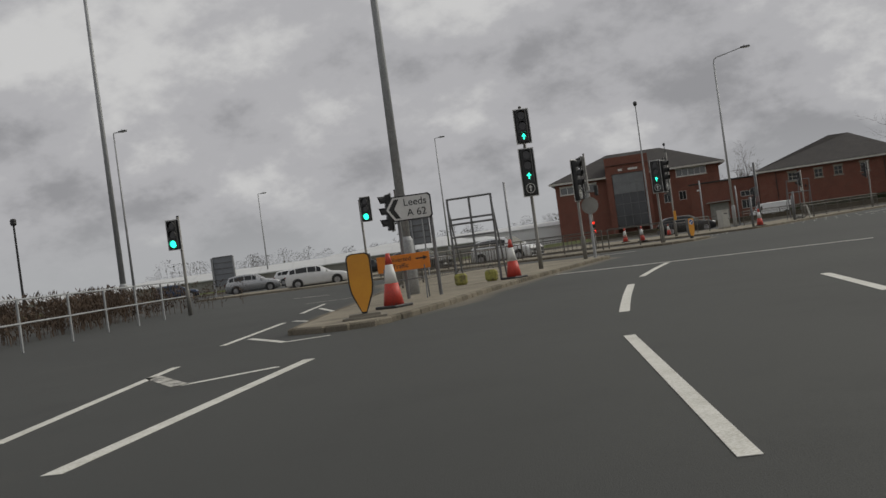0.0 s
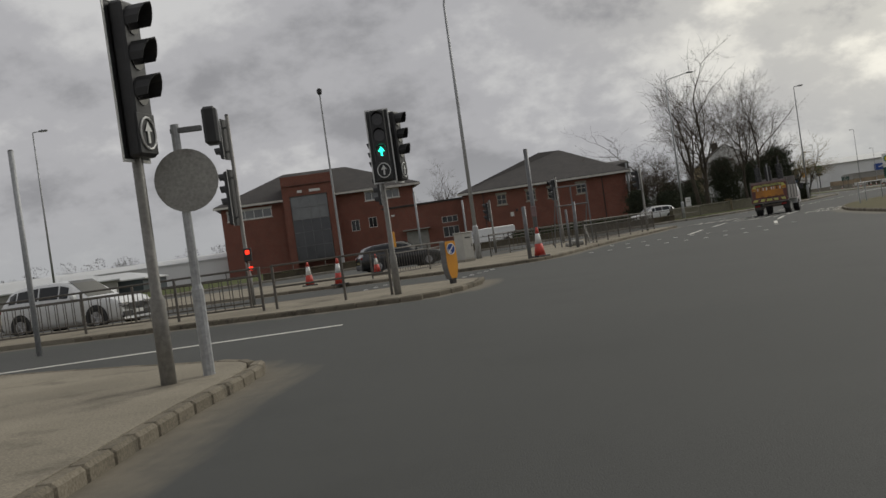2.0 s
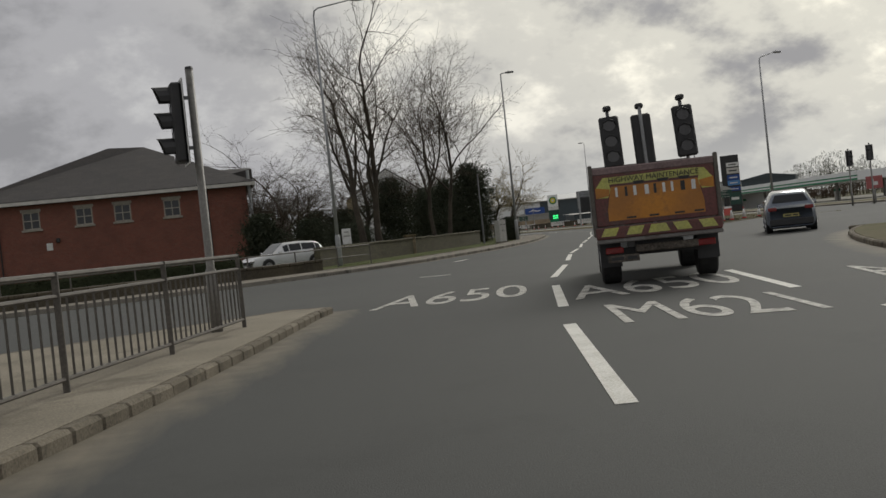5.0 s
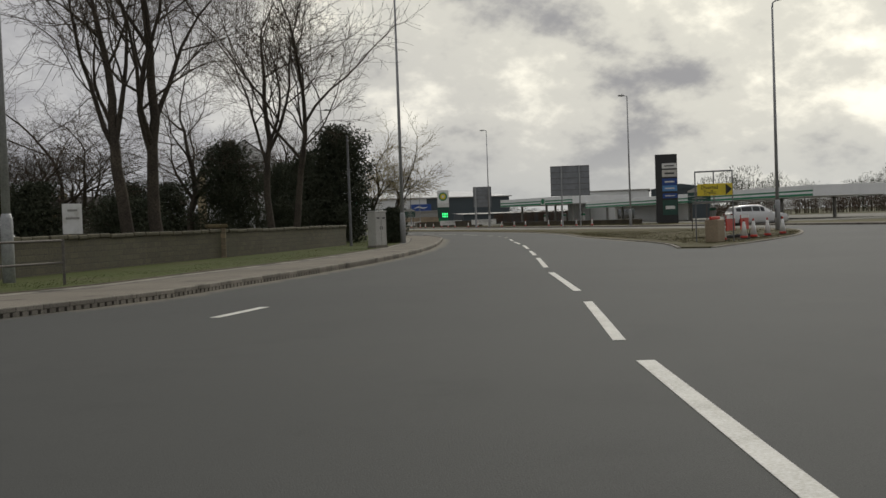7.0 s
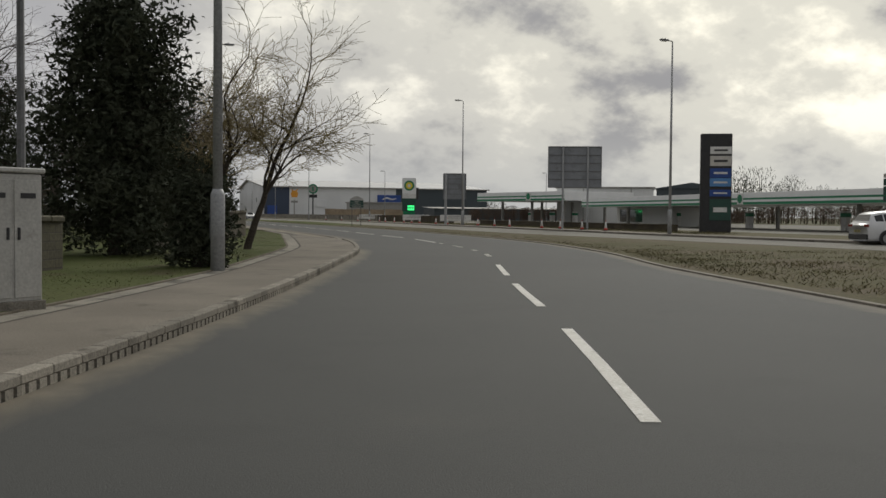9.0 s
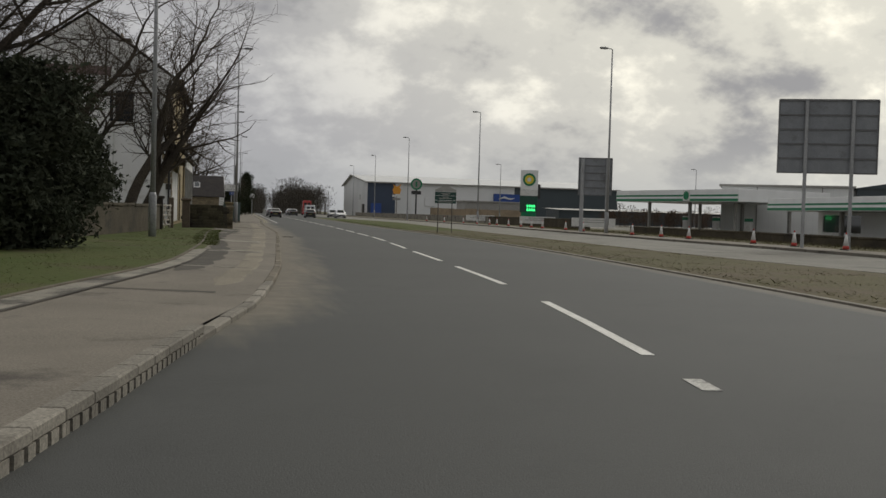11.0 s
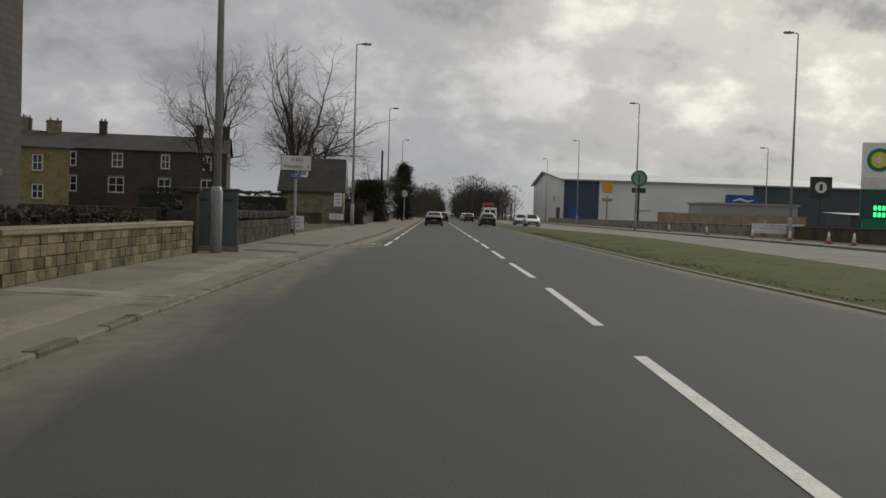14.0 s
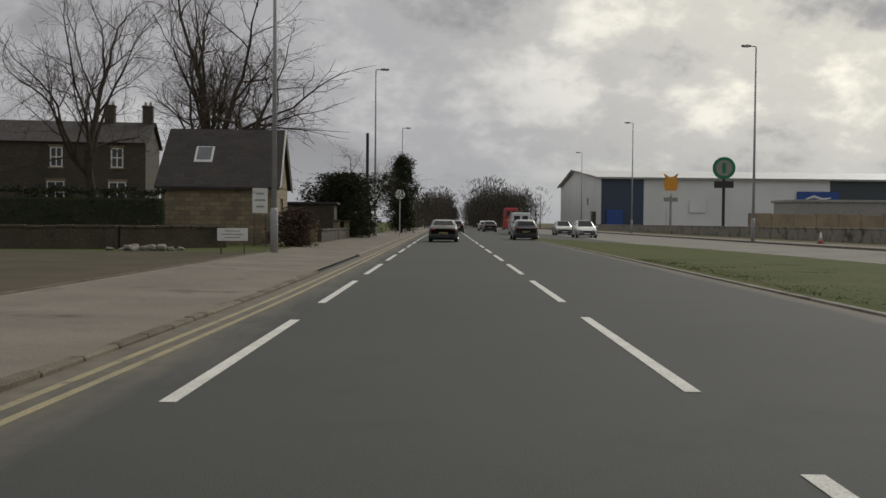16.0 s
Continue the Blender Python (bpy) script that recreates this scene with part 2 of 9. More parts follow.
M_GRASS = plain("grass", (0.066, 0.086, 0.023), (0.086, 0.094, 0.034), 0.95, scale=0.35, fine=14, grain=0.22, stain=(0.085, 0.076, 0.04), stain_scale=0.5, stain_lo=0.54, bump=0.35, depth=0.03)
M_DRYGR = plain("dry_grass", (0.125, 0.108, 0.060), (0.098, 0.092, 0.046), 0.95, scale=0.4, fine=14, grain=0.22, stain=(0.085, 0.09, 0.036), stain_scale=0.5, stain_lo=0.54, bump=0.35, depth=0.03)
M_FIELD = plain("far_ground", (0.10, 0.10, 0.05), (0.13, 0.12, 0.08), 0.95, scale=0.02, fine=2, grain=0.3, bump=0)
M_GALV = plain("galvanised_steel", (0.37, 0.38, 0.385), (0.32, 0.328, 0.332), 0.55, 0.15, scale=1.2, fine=20, grain=0.2, bump=0.1, stain=(0.25, 0.245, 0.235), stain_scale=2.5, stain_lo=0.6)
# darker than galvanised steel: shadow on the signal poles is in this colour
M_POLE = plain("shaded_signal_pole", (0.225, 0.218, 0.20), (0.18, 0.173, 0.155), 0.55, 0.15, scale=1.5, fine=20, grain=0.2, bump=0.1, stain=(0.12, 0.11, 0.095), stain_scale=2.0, stain_lo=0.58)
M_PGREY = plain("grey_painted_steel", (0.17, 0.175, 0.18), (0.14, 0.14, 0.14), 0.55, 0.2, scale=4, fine=25, grain=0.2, bump=0.1, stain=(0.12, 0.09, 0.07), stain_scale=4, stain_lo=0.64)
M_RAIL = plain("railing_paint", (0.135, 0.123, 0.105), (0.098, 0.09, 0.079), 0.6, 0.3, scale=5, fine=30, grain=0.25, bump=0.1, stain=(0.16, 0.11, 0.07), stain_scale=5, stain_lo=0.64)
M_BLACK = plain("black_plastic", (0.02, 0.02, 0.021), (0.03, 0.03, 0.03), 0.5, scale=4, fine=40, grain=0.15, bump=0.1)
M_WHITE = plain("white_plastic", (0.72, 0.72, 0.70), (0.62, 0.62, 0.59), 0.5, scale=3, fine=40, grain=0.1, bump=0.05, stain=(0.45, 0.43, 0.38), stain_scale=3, stain_lo=0.6)
M_WPAINT = plain("white_wall_paint", (0.82, 0.82, 0.81), (0.76, 0.76, 0.74), 0.8, scale=0.8, fine=30, grain=0.15, stain=(0.50, 0.49, 0.45), stain_scale=0.9, stain_lo=0.58)
M_RED = plain("red_plastic", (0.55, 0.055, 0.035), (0.45, 0.05, 0.035), 0.55, scale=4, fine=30, grain=0.2, bump=0.1, stain=(0.30, 0.09, 0.07), stain_scale=6, stain_lo=0.58)
M_POSTER = plain("faded_poster_red", (0.42, 0.12, 0.115), (0.34, 0.10, 0.095), 0.6, scale=3, fine=25, grain=0.15, bump=0)
M_ORANGE = plain("orange_board", (0.75, 0.23, 0.02), (0.66, 0.2, 0.02), 0.5, scale=4, fine=30, grain=0.1, bump=0.05)
M_AMBER = plain("amber_plastic", (0.74, 0.335, 0.03), (0.66, 0.285, 0.03), 0.45, scale=2.2, fine=30, grain=0.04, bump=0.05)
M_YELLOW = plain("yellow_paint", (0.78, 0.62, 0.04), (0.70, 0.55, 0.05), 0.5, scale=4, fine=30, grain=0.15, bump=0.05)
M_GREEN = plain("dark_green_paint", (0.02, 0.075, 0.055), (0.018, 0.06, 0.046), 0.5, scale=3, fine=30, grain=0.15, bump=0.05)
M_FGREEN = plain("station_green", (0.0, 0.20, 0.085), (0.0, 0.17, 0.07), 0.4, scale=3, fine=30, grain=0.1, bump=0.02)
M_CGREEN = plain("cabinet_green", (0.070, 0.105, 0.098), (0.058, 0.088, 0.082), 0.55, scale=3, fine=30, grain=0.2, bump=0.1, stain=(0.1, 0.09, 0.07), stain_scale=3, stain_lo=0.62)
M_CGREY = plain("cabinet_grey", (0.30, 0.295, 0.27), (0.25, 0.245, 0.225), 0.6, scale=2, fine=30, grain=0.2, bump=0.1, stain=(0.14, 0.13, 0.11), stain_scale=2.5, stain_lo=0.6)
M_BLUE = plain("blue_board", (0.02, 0.07, 0.28), (0.02, 0.06, 0.24), 0.5, scale=3, fine=30, grain=0.1, bump=0.05)
M_LENS = plain("dark_lens", (0.03, 0.028, 0.028), rough=0.12, bump=0, coat=0.5)
M_GO = glow("green_lamp", (0.02, 1.0, 0.55), 2.6)
M_STOP = glow("red_lamp", (1.0, 0.03, 0.01), 2.2)
M_LED = glow("green_display", (0.05, 1.0, 0.25), 1.6)
M_BRICK = coursed("red_brick", (0.225, 0.075, 0.050), (0.172, 0.059, 0.042), (0.205, 0.145, 0.11), 0.24, 0.08, 0.006, dirt=(0.12, 0.05, 0.038), dirt_mix=0.6)
M_SLATE = coursed("slate_roof", (0.054, 0.047, 0.043), (0.041, 0.036, 0.034), (0.02, 0.019, 0.018), 0.34, 0.17, 0.004, 0.85, dirt=(0.075, 0.064, 0.05), dirt_mix=0.5)
M_TILE = coursed("brown_roof_tile", (0.054, 0.048, 0.046), (0.043, 0.039, 0.038), (0.03, 0.026, 0.024), 0.34, 0.22, 0.005, 0.8, dirt=(0.075, 0.067, 0.055), dirt_mix=0.4)
M_STONE = coursed("yellow_sandstone", (0.345, 0.268, 0.128), (0.245, 0.188, 0.092), (0.20, 0.165, 0.108), 0.34, 0.13, 0.014, dirt=(0.11, 0.09, 0.058), dirt_mix=0.75)
M_DSTONE = coursed("sooty_stone", (0.085, 0.07, 0.052), (0.062, 0.052, 0.042), (0.045, 0.04, 0.034), 0.40, 0.16, 0.010, dirt=(0.035, 0.032, 0.03), dirt_mix=0.7)
M_MOSS = coursed("mossy_stone", (0.100, 0.090, 0.054), (0.076, 0.068, 0.043), (0.070, 0.063, 0.046), 0.42, 0.17, 0.012, dirt=(0.078, 0.08, 0.048), dirt_mix=0.7)
M_BSTONE = coursed("barn_stone", (0.30, 0.24, 0.145), (0.19, 0.152, 0.10), (0.15, 0.13, 0.095), 0.46, 0.21, 0.014, dirt=(0.10, 0.085, 0.062), dirt_mix=0.75)
M_BLOCK = plain("stone_block", (0.205, 0.168, 0.095), (0.135, 0.112, 0.067), 0.9, scale=2.2, fine=25, grain=0.35, bump=0.8, depth=0.012, stain=(0.085, 0.075, 0.055), stain_scale=1.6, stain_lo=0.52, vary=0.35)
M_MORTAR = plain("dark_mortar", (0.075, 0.067, 0.052), (0.055, 0.05, 0.04), 0.95, scale=3, fine=30, grain=0.3)
M_HEDGE = plain("hedge_leaf", (0.036, 0.045, 0.024), (0.05, 0.056, 0.031), 0.95, scale=2, fine=12, grain=0.3, bump=0)
M_IVY = plain("evergreen_leaf", (0.050, 0.060, 0.040), (0.070, 0.076, 0.050), 0.95, scale=1.5, fine=12, grain=0.3, bump=0)
M_BARK = plain("bark", (0.085, 0.072, 0.056), (0.055, 0.047, 0.039), 0.95, scale=1.2, fine=18, grain=0.4, bump=0.7, depth=0.02)
M_PALEW = plain("pale_weathered_timber", (0.36, 0.33, 0.28), (0.27, 0.25, 0.21), 0.85, scale=3, fine=25, grain=0.3)
M_TWIG = plain("twig", (0.070, 0.057, 0.045), (0.10, 0.08, 0.06), 0.95, scale=1.2, fine=18, grain=0.2, bump=0)
M_BUD = plain("catkin_twig", (0.30, 0.25, 0.13), (0.22, 0.18, 0.10), 0.9, scale=1.2, fine=18, grain=0.2, bump=0)
M_WOOD = plain("weathered_wood", (0.13, 0.10, 0.07), (0.09, 0.07, 0.052), 0.85, scale=2, fine=25, grain=0.35, stain=(0.05, 0.042, 0.035), stain_scale=2, stain_lo=0.55)
M_BARGE = plain("white_fascia", (0.62, 0.60, 0.55), (0.5, 0.48, 0.44), 0.6, scale=2, fine=20, grain=0.1, bump=0)
M_PANE = plain("window_glass", (0.022, 0.024, 0.026), (0.016, 0.018, 0.02), 0.08, scale=0.6, fine=3, grain=0.05, bump=0, coat=0.0)
M_CURT = plain("curtain_wall_glass", (0.16, 0.17, 0.17), (0.12, 0.125, 0.13), 0.1, scale=0.6, fine=3, grain=0.05, bump=0, coat=0.5)
M_DGLASS = plain("dark_curtain_glass", (0.02, 0.022, 0.026), (0.03, 0.032, 0.036), 0.08, scale=0.6, fine=3, grain=0.05, bump=0, coat=0.5)
M_TYRE = plain("tyre_rubber", (0.018, 0.018, 0.018), (0.028, 0.027, 0.026), 0.85, scale=6, fine=40, grain=0.2, bump=0.2)
M_RIM = plain("alloy_rim", (0.42, 0.42, 0.43), (0.30, 0.30, 0.30), 0.35, 0.8, scale=6, fine=30, grain=0.15, bump=0)
M_TAIL = plain("tail_lamp", (0.22, 0.012, 0.012), (0.16, 0.01, 0.01), 0.15, scale=6, bump=0, coat=0.8)
M_PLATE = plain("number_plate", (0.42, 0.36, 0.12), (0.36, 0.31, 0.11), 0.5, scale=6, bump=0)
M_PLATEW = plain("front_plate", (0.62, 0.62, 0.6), (0.56, 0.56, 0.54), 0.5, scale=6, bump=0)
M_CHROME = plain("chrome", (0.55, 0.55, 0.56), (0.45, 0.45, 0.46), 0.2, 0.9, scale=6, bump=0)
M_TRUCK = plain("truck_grey_paint", (0.20, 0.19, 0.18), (0.15, 0.14, 0.13), 0.5, 0.2, scale=2.5, fine=30, grain=0.2, bump=0.1, stain=(0.10, 0.075, 0.06), stain_scale=3, stain_lo=0.56)
M_GRIMY = plain("road_grime", (0.115, 0.10, 0.085), (0.075, 0.066, 0.056), 0.9, scale=4, fine=25, grain=0.4, stain=(0.22, 0.2, 0.17))
M_FAMBER = plain("faded_amber_sheet", (0.52, 0.215, 0.025), (0.36, 0.15, 0.03), 0.4, scale=2, fine=20, grain=0.08, bump=0.05, stain=(0.20, 0.10, 0.04), stain_scale=1.6, stain_lo=0.58)
M_FLIME = plain("faded_lime_sheet", (0.50, 0.50, 0.12), (0.42, 0.41, 0.13), 0.5, scale=3, fine=25, grain=0.2, bump=0.05, stain=(0.22, 0.2, 0.11), stain_scale=2.0, stain_lo=0.58)
M_FMAROON = plain("grimy_maroon_sheet", (0.145, 0.05, 0.044), (0.105, 0.045, 0.04), 0.55, scale=3, fine=25, grain=0.25, bump=0.05, stain=(0.10, 0.08, 0.068), stain_scale=1.5, stain_lo=0.54)
M_TRIM = plain("faded_red_paint", (0.22, 0.155, 0.15), (0.17, 0.12, 0.115), 0.6, scale=3, fine=30, grain=0.25, bump=0.1)
M_CWHITE = clad("light_grey_cladding", (0.70, 0.71, 0.695), 0.35)
M_CBLUE = clad("navy_cladding", (0.035, 0.055, 0.095), 0.35)
M_CDARK = clad("slate_green_cladding", (0.045, 0.062, 0.07), 0.35)
M_CROOF = clad("pale_metal_roof", (0.56, 0.57, 0.57), 0.5)
M_SKYB = plain("pale_blue_panel", (0.10, 0.27, 0.55), (0.09, 0.24, 0.5), 0.5, scale=2, fine=20, grain=0.1, bump=0)
M_CANOPY = plain("canopy_white", (0.82, 0.83, 0.82), (0.76, 0.77, 0.76), 0.4, scale=0.6, fine=20, grain=0.08, bump=0)
M_BROWN = plain("tan_hoarding", (0.33, 0.26, 0.175), (0.25, 0.195, 0.13), 0.8, scale=0.8, fine=20, grain=0.2)
M_FWALL = plain("low_roadside_wall", (0.100, 0.087, 0.062), (0.072, 0.062, 0.045), 0.9, scale=0.8, fine=15, grain=0.3, stain=(0.05, 0.045, 0.038), stain_scale=0.6, stain_lo=0.52)
# lightened: aerial haze over the far trees is put into the colour
M_FARTREE = plain("far_woodland", (0.085, 0.074, 0.06), (0.062, 0.056, 0.046), 0.95, scale=0.2, fine=2, grain=0.3, bump=0)
M_SCRUB = plain("brown_scrub", (0.125, 0.09, 0.066), (0.085, 0.064, 0.05), 0.95, scale=0.6, fine=6, grain=0.3, bump=0)
M_RUBBLE = plain("rubble_stone", (0.078, 0.07, 0.045), (0.055, 0.051, 0.034), 0.95, scale=1.8, fine=22, grain=0.35, bump=0.8, depth=0.015, stain=(0.05, 0.046, 0.036), stain_scale=1.1, stain_lo=0.5, vary=0.4)
# near-black: the gateways' shade is put into the board colour
M_DWOOD = plain("shade_dark_boards", (0.016, 0.012, 0.010), (0.024, 0.018, 0.014), 0.95, scale=3, fine=25, grain=0.3)
M_NEWWOOD = plain("new_pine", (0.42, 0.33, 0.18), (0.34, 0.26, 0.14), 0.8, scale=4, fine=25, grain=0.25)
M_SOOT = plain("sooty_coping", (0.05, 0.045, 0.04), (0.07, 0.062, 0.05), 0.95, scale=2, fine=22, grain=0.35, bump=0.8, depth=0.015, vary=0.3)


def car_paint(name, col, metal=0.3):
    return plain(name, col, tuple(v * 0.93 for v in col), 0.28, metal, scale=2, fine=60, grain=0.05, bump=0, coat=0.6, stain=tuple(v * 0.75 + 0.02 for v in col), stain_scale=1.5, stain_lo=0.62)


C_WHITE, C_BLACK = car_paint("white_car_paint", (0.68, 0.69, 0.69), 0.0), car_paint("black_car_paint", (0.02, 0.021, 0.023))
C_BLUE, C_SILVER = car_paint("navy_car_paint", (0.03, 0.055, 0.11)), car_paint("silver_car_paint", (0.42, 0.43, 0.44), 0.6)
C_GREEN, C_RED = car_paint("dark_green_car_paint", (0.03, 0.04, 0.035)), car_paint("red_car_paint", (0.42, 0.03, 0.025), 0.0)
C_GREY = car_paint("grey_car_paint", (0.11, 0.115, 0.12))
C_SLATE = car_paint("slate_blue_car_paint", (0.15, 0.175, 0.215))

# ---- building tools ----


class Shape:
    """Vertices and faces of one mesh, put together from simple bodies."""

    def __init__(self):
        self.v, self.f = [], []

    def add(self, verts, faces, m=None):
        n = len(self.v)
        self.v += [tuple(m @ Vector(p)) if m else tuple(p) for p in verts]
        self.f += [tuple(n + i for i in f) for f in faces]
        return self

    def box(self, x, y, z, sx, sy, sz, bev=0.0, m=None):
        """A box about its centre, its edges cut by bev."""
        hx, hy, hz = sx / 2, sy / 2, sz / 2
        if bev <= 0:
            vs = [(x + a * hx, y + b * hy, z + c * hz) for a in (-1, 1) for b in (-1, 1) for c in (-1, 1)]
            return self.add(vs, [(0, 1, 3, 2), (4, 6, 7, 5), (0, 4, 5, 1), (2, 3, 7, 6), (0, 2, 6, 4), (1, 5, 7, 3)], m)
        bev = min(bev, hx * 0.49, hy * 0.49, hz * 0.49)
        vs, at = [], {}
        for a in (-1, 1):
            for b in (-1, 1):
                for c in (-1, 1):
                    for k in range(3):
                        d = [bev, bev, bev]
                        d[k] = 0
                        at[a, b, c, k] = len(vs)
                        vs.append((x + a * (hx - d[0]), y + b * (hy - d[1]), z + c * (hz - d[2])))
        fs = []
        for s in (-1, 1):
            r = [(s, -1, -1, 0), (s, 1, -1, 0), (s, 1, 1, 0), (s, -1, 1, 0)]
            fs.append([at[q] for q in (r if s > 0 else r[::-1])])
            r = [(-1, s, -1, 1), (1, s, -1, 1), (1, s, 1, 1), (-1, s, 1, 1)]
            fs.append([at[q] for q in (r[::-1] if s > 0 else r)])
            r = [(-1, -1, s, 2), (1, -1, s, 2), (1, 1, s, 2), (-1, 1, s, 2)]
            fs.append([at[q] for q in (r if s > 0 else r[::-1])])
        for a in (-1, 1):
            for b in (-1, 1):
                q = [at[a, b, -1, 0], at[a, b, -1, 1], at[a, b, 1, 1], at[a, b, 1, 0]]
                fs.append(q if a * b > 0 else q[::-1])
                q = [at[-1, a, b, 1], at[-1, a, b, 2], at[1, a, b, 2], at[1, a, b, 1]]
                fs.append(q if a * b > 0 else q[::-1])
                q = [at[a, -1, b, 2], at[a, -1, b, 0], at[a, 1, b, 0], at[a, 1, b, 2]]
                fs.append(q if a * b > 0 else q[::-1])
                for c in (-1, 1):
                    q = [at[a, b, c, 0], at[a, b, c, 1], at[a, b, c, 2]]
                    fs.append(q if a * b * c > 0 else q[::-1])
        return self.add(vs, fs, m)

    def lattice(self, us, zs, filled, y0, y1, m=None):
        """One connected upright slab in cells of a grid, with the cells that filled(i, j) refuses left open."""
        full = {(i, j) for i in range(len(us) - 1) for j in range(len(zs) - 1) if filled(i, j)}
        vs, fs, at = [], [], {}

        def v(i, j, k):
            if (i, j, k) not in at:
                at[i, j, k] = len(vs)
                vs.append((us[i], (y0, y1)[k], zs[j]))
            return at[i, j, k]

        for i, j in full:
            fs.append((v(i, j, 0), v(i + 1, j, 0), v(i + 1, j + 1, 0), v(i, j + 1, 0)))
            fs.append((v(i, j, 1), v(i, j + 1, 1), v(i + 1, j + 1, 1), v(i + 1, j, 1)))
            for di, dj, p, q in ((-1, 0, (i, j + 1), (i, j)), (1, 0, (i + 1, j), (i + 1, j + 1)), (0, -1, (i, j), (i + 1, j)), (0, 1, (i + 1, j + 1), (i, j + 1))):
                if (i + di, j + dj) not in full:
                    fs.append((v(*p, 0), v(*p, 1), v(*q, 1), v(*q, 0)))
        return self.add(vs, fs, m)

    def tube(self, pts, radii, n=8, caps=True, m=None):
        """A round bar along points, as thick at each as the radii say."""
        pts = [Vector(p) for p in pts]
        if not isinstance(radii, (list, tuple)):
            radii = [radii] * len(pts)
        vs, fs = [], []
        side = None
        for i, p in enumerate(pts):
            d = (pts[min(i + 1, len(pts) - 1)] - pts[max(i - 1, 0)]).normalized()
            if side is None:
                side = d.orthogonal().normalized()
            side = (side - d * side.dot(d)).normalized()
            up = d.cross(side)
            for k in range(n):
                a = 2 * math.pi * k / n
                vs.append(p + radii[i] * (math.cos(a) * side + math.sin(a) * up))
        for i in range(len(pts) - 1):
            for k in range(n):
                a, b = i * n + k, i * n + (k + 1) % n
                fs.append((a, b, b + n, a + n))
        if caps:
            fs.append(tuple(range(n))[::-1])
            fs.append(tuple(range(len(vs) - n, len(vs))))
        return self.add(vs, fs, m)

    def prism(self, poly, z0, z1, m=None):
        """A flat outline, counter-clockwise, raised from z0 to z1."""
        n = len(poly)
        vs = [(*p, z0) for p in poly] + [(*p, z1) for p in poly]
        fs = [tuple(range(n))[::-1], tuple(range(n, 2 * n))]
        fs += [(i, (i + 1) % n, n + (i + 1) % n, n + i) for i in range(n)]
        return self.add(vs, fs, m)

    def mesh(self, name, mat, smooth=False):
        me = bpy.data.meshes.new(name)
        me.from_pydata(self.v, [], self.f)
        me.materials.append(mat)
        if smooth:
            me.polygons.foreach_set("use_smooth", [True] * len(me.polygons))
        me.update()
        return me


def S():
    return Shape()


def part(name, shape, mat, parent, label="", at=None, smooth=False):
    """One mesh under a thing or a part. shape: a Shape, or a mesh that alike parts share."""
    me = shape.mesh(name, mat, smooth) if isinstance(shape, Shape) else shape
    ob = new(name, me)
    ob.parent = parent
    if at is not None:
        ob.matrix_basis = at
    return tagged(ob, label)


def thing(name, label, category, at=None, group="", kind=""):
    ob = new(name)
    ob.empty_display_size = 0.2
    if at is not None:
        ob.matrix_basis = at
    return tagged(ob, label, category, group, kind)


def solid(name, shape, mat, label, category, at=None, group="", kind="", smooth=False):
    """A thing of one single mesh."""
    ob = new(name, shape.mesh(name, mat, smooth))
    if at is not None:
        ob.matrix_basis = at
    return tagged(ob, label, category, group, kind)


def facing(x, y, z, dx, dy):
    """A pose whose front, its -y side, looks along (dx, dy)."""
    return pose(x, y, z, 0, 0, math.degrees(math.atan2(dx, -dy)))


def lettering(text, size, mat, parent, at, depth=0.006, wide=1.0, name="lettering", label=""):
    cu = bpy.data.curves.new(name, "FONT")
    cu.body, cu.size, cu.extrude, cu.align_x, cu.align_y = text, size, depth, "CENTER", "CENTER"
    tmp = bpy.data.objects.new(name, cu)
    me = bpy.data.meshes.new_from_object(tmp)
    bpy.data.objects.remove(tmp)
    me.materials.clear()
    me.materials.append(mat)
    if wide != 1.0:
        me.transform(Matrix.Diagonal((wide, 1, 1, 1)))
    return part(name, me, mat, parent, label, at)


UP = Matrix.Rotation(radians(90), 4, "X")       # lettering stood upright, read from -y


def along(pts, step):
    """Points at even steps along a line of points, each with its direction."""
    out, left = [], 0.0
    for a, b in zip(pts, pts[1:]):
        a, b = Vector(a), Vector(b)
        d = (b - a).length
        u = (b - a) / d
        s = left
        while s < d:
            out.append((a + u * s, u))
            s += step
        left = s - d
    return out


def offset(pts, by):
    """The line moved to its left by so many metres."""
    out = []
    for i, p in enumerate(pts):
        a, b = Vector(pts[max(i - 1, 0)]), Vector(pts[min(i + 1, len(pts) - 1)])
        u = (b - a).normalized()
        out.append((p[0] - u.y * by, p[1] + u.x * by))
    return out


def smooth_line(pts, per=4):
    """A line through the points with rounded bends."""
    out = []
    for i in range(len(pts) - 1):
        p = [Vector(pts[max(min(k, len(pts) - 1), 0)]) for k in (i - 1, i, i + 1, i + 2)]
        for j in range(per):
            t = j / per
            out.append(tuple(0.5 * (2 * p[1] + (p[2] - p[0]) * t + (2 * p[0] - 5 * p[1] + 4 * p[2] - p[3]) * t * t + (3 * p[1] - p[0] - 3 * p[2] + p[3]) * t ** 3)))
    return out + [tuple(pts[-1])]


def strip(left, right, z):
    """A flat band between two lines with as many points."""
    n = len(left)
    s = S()
    s.add([(*p, z) for p in left] + [(*p, z) for p in right], [(i, n + i, n + i + 1, i + 1) for i in range(n - 1)])
    return s


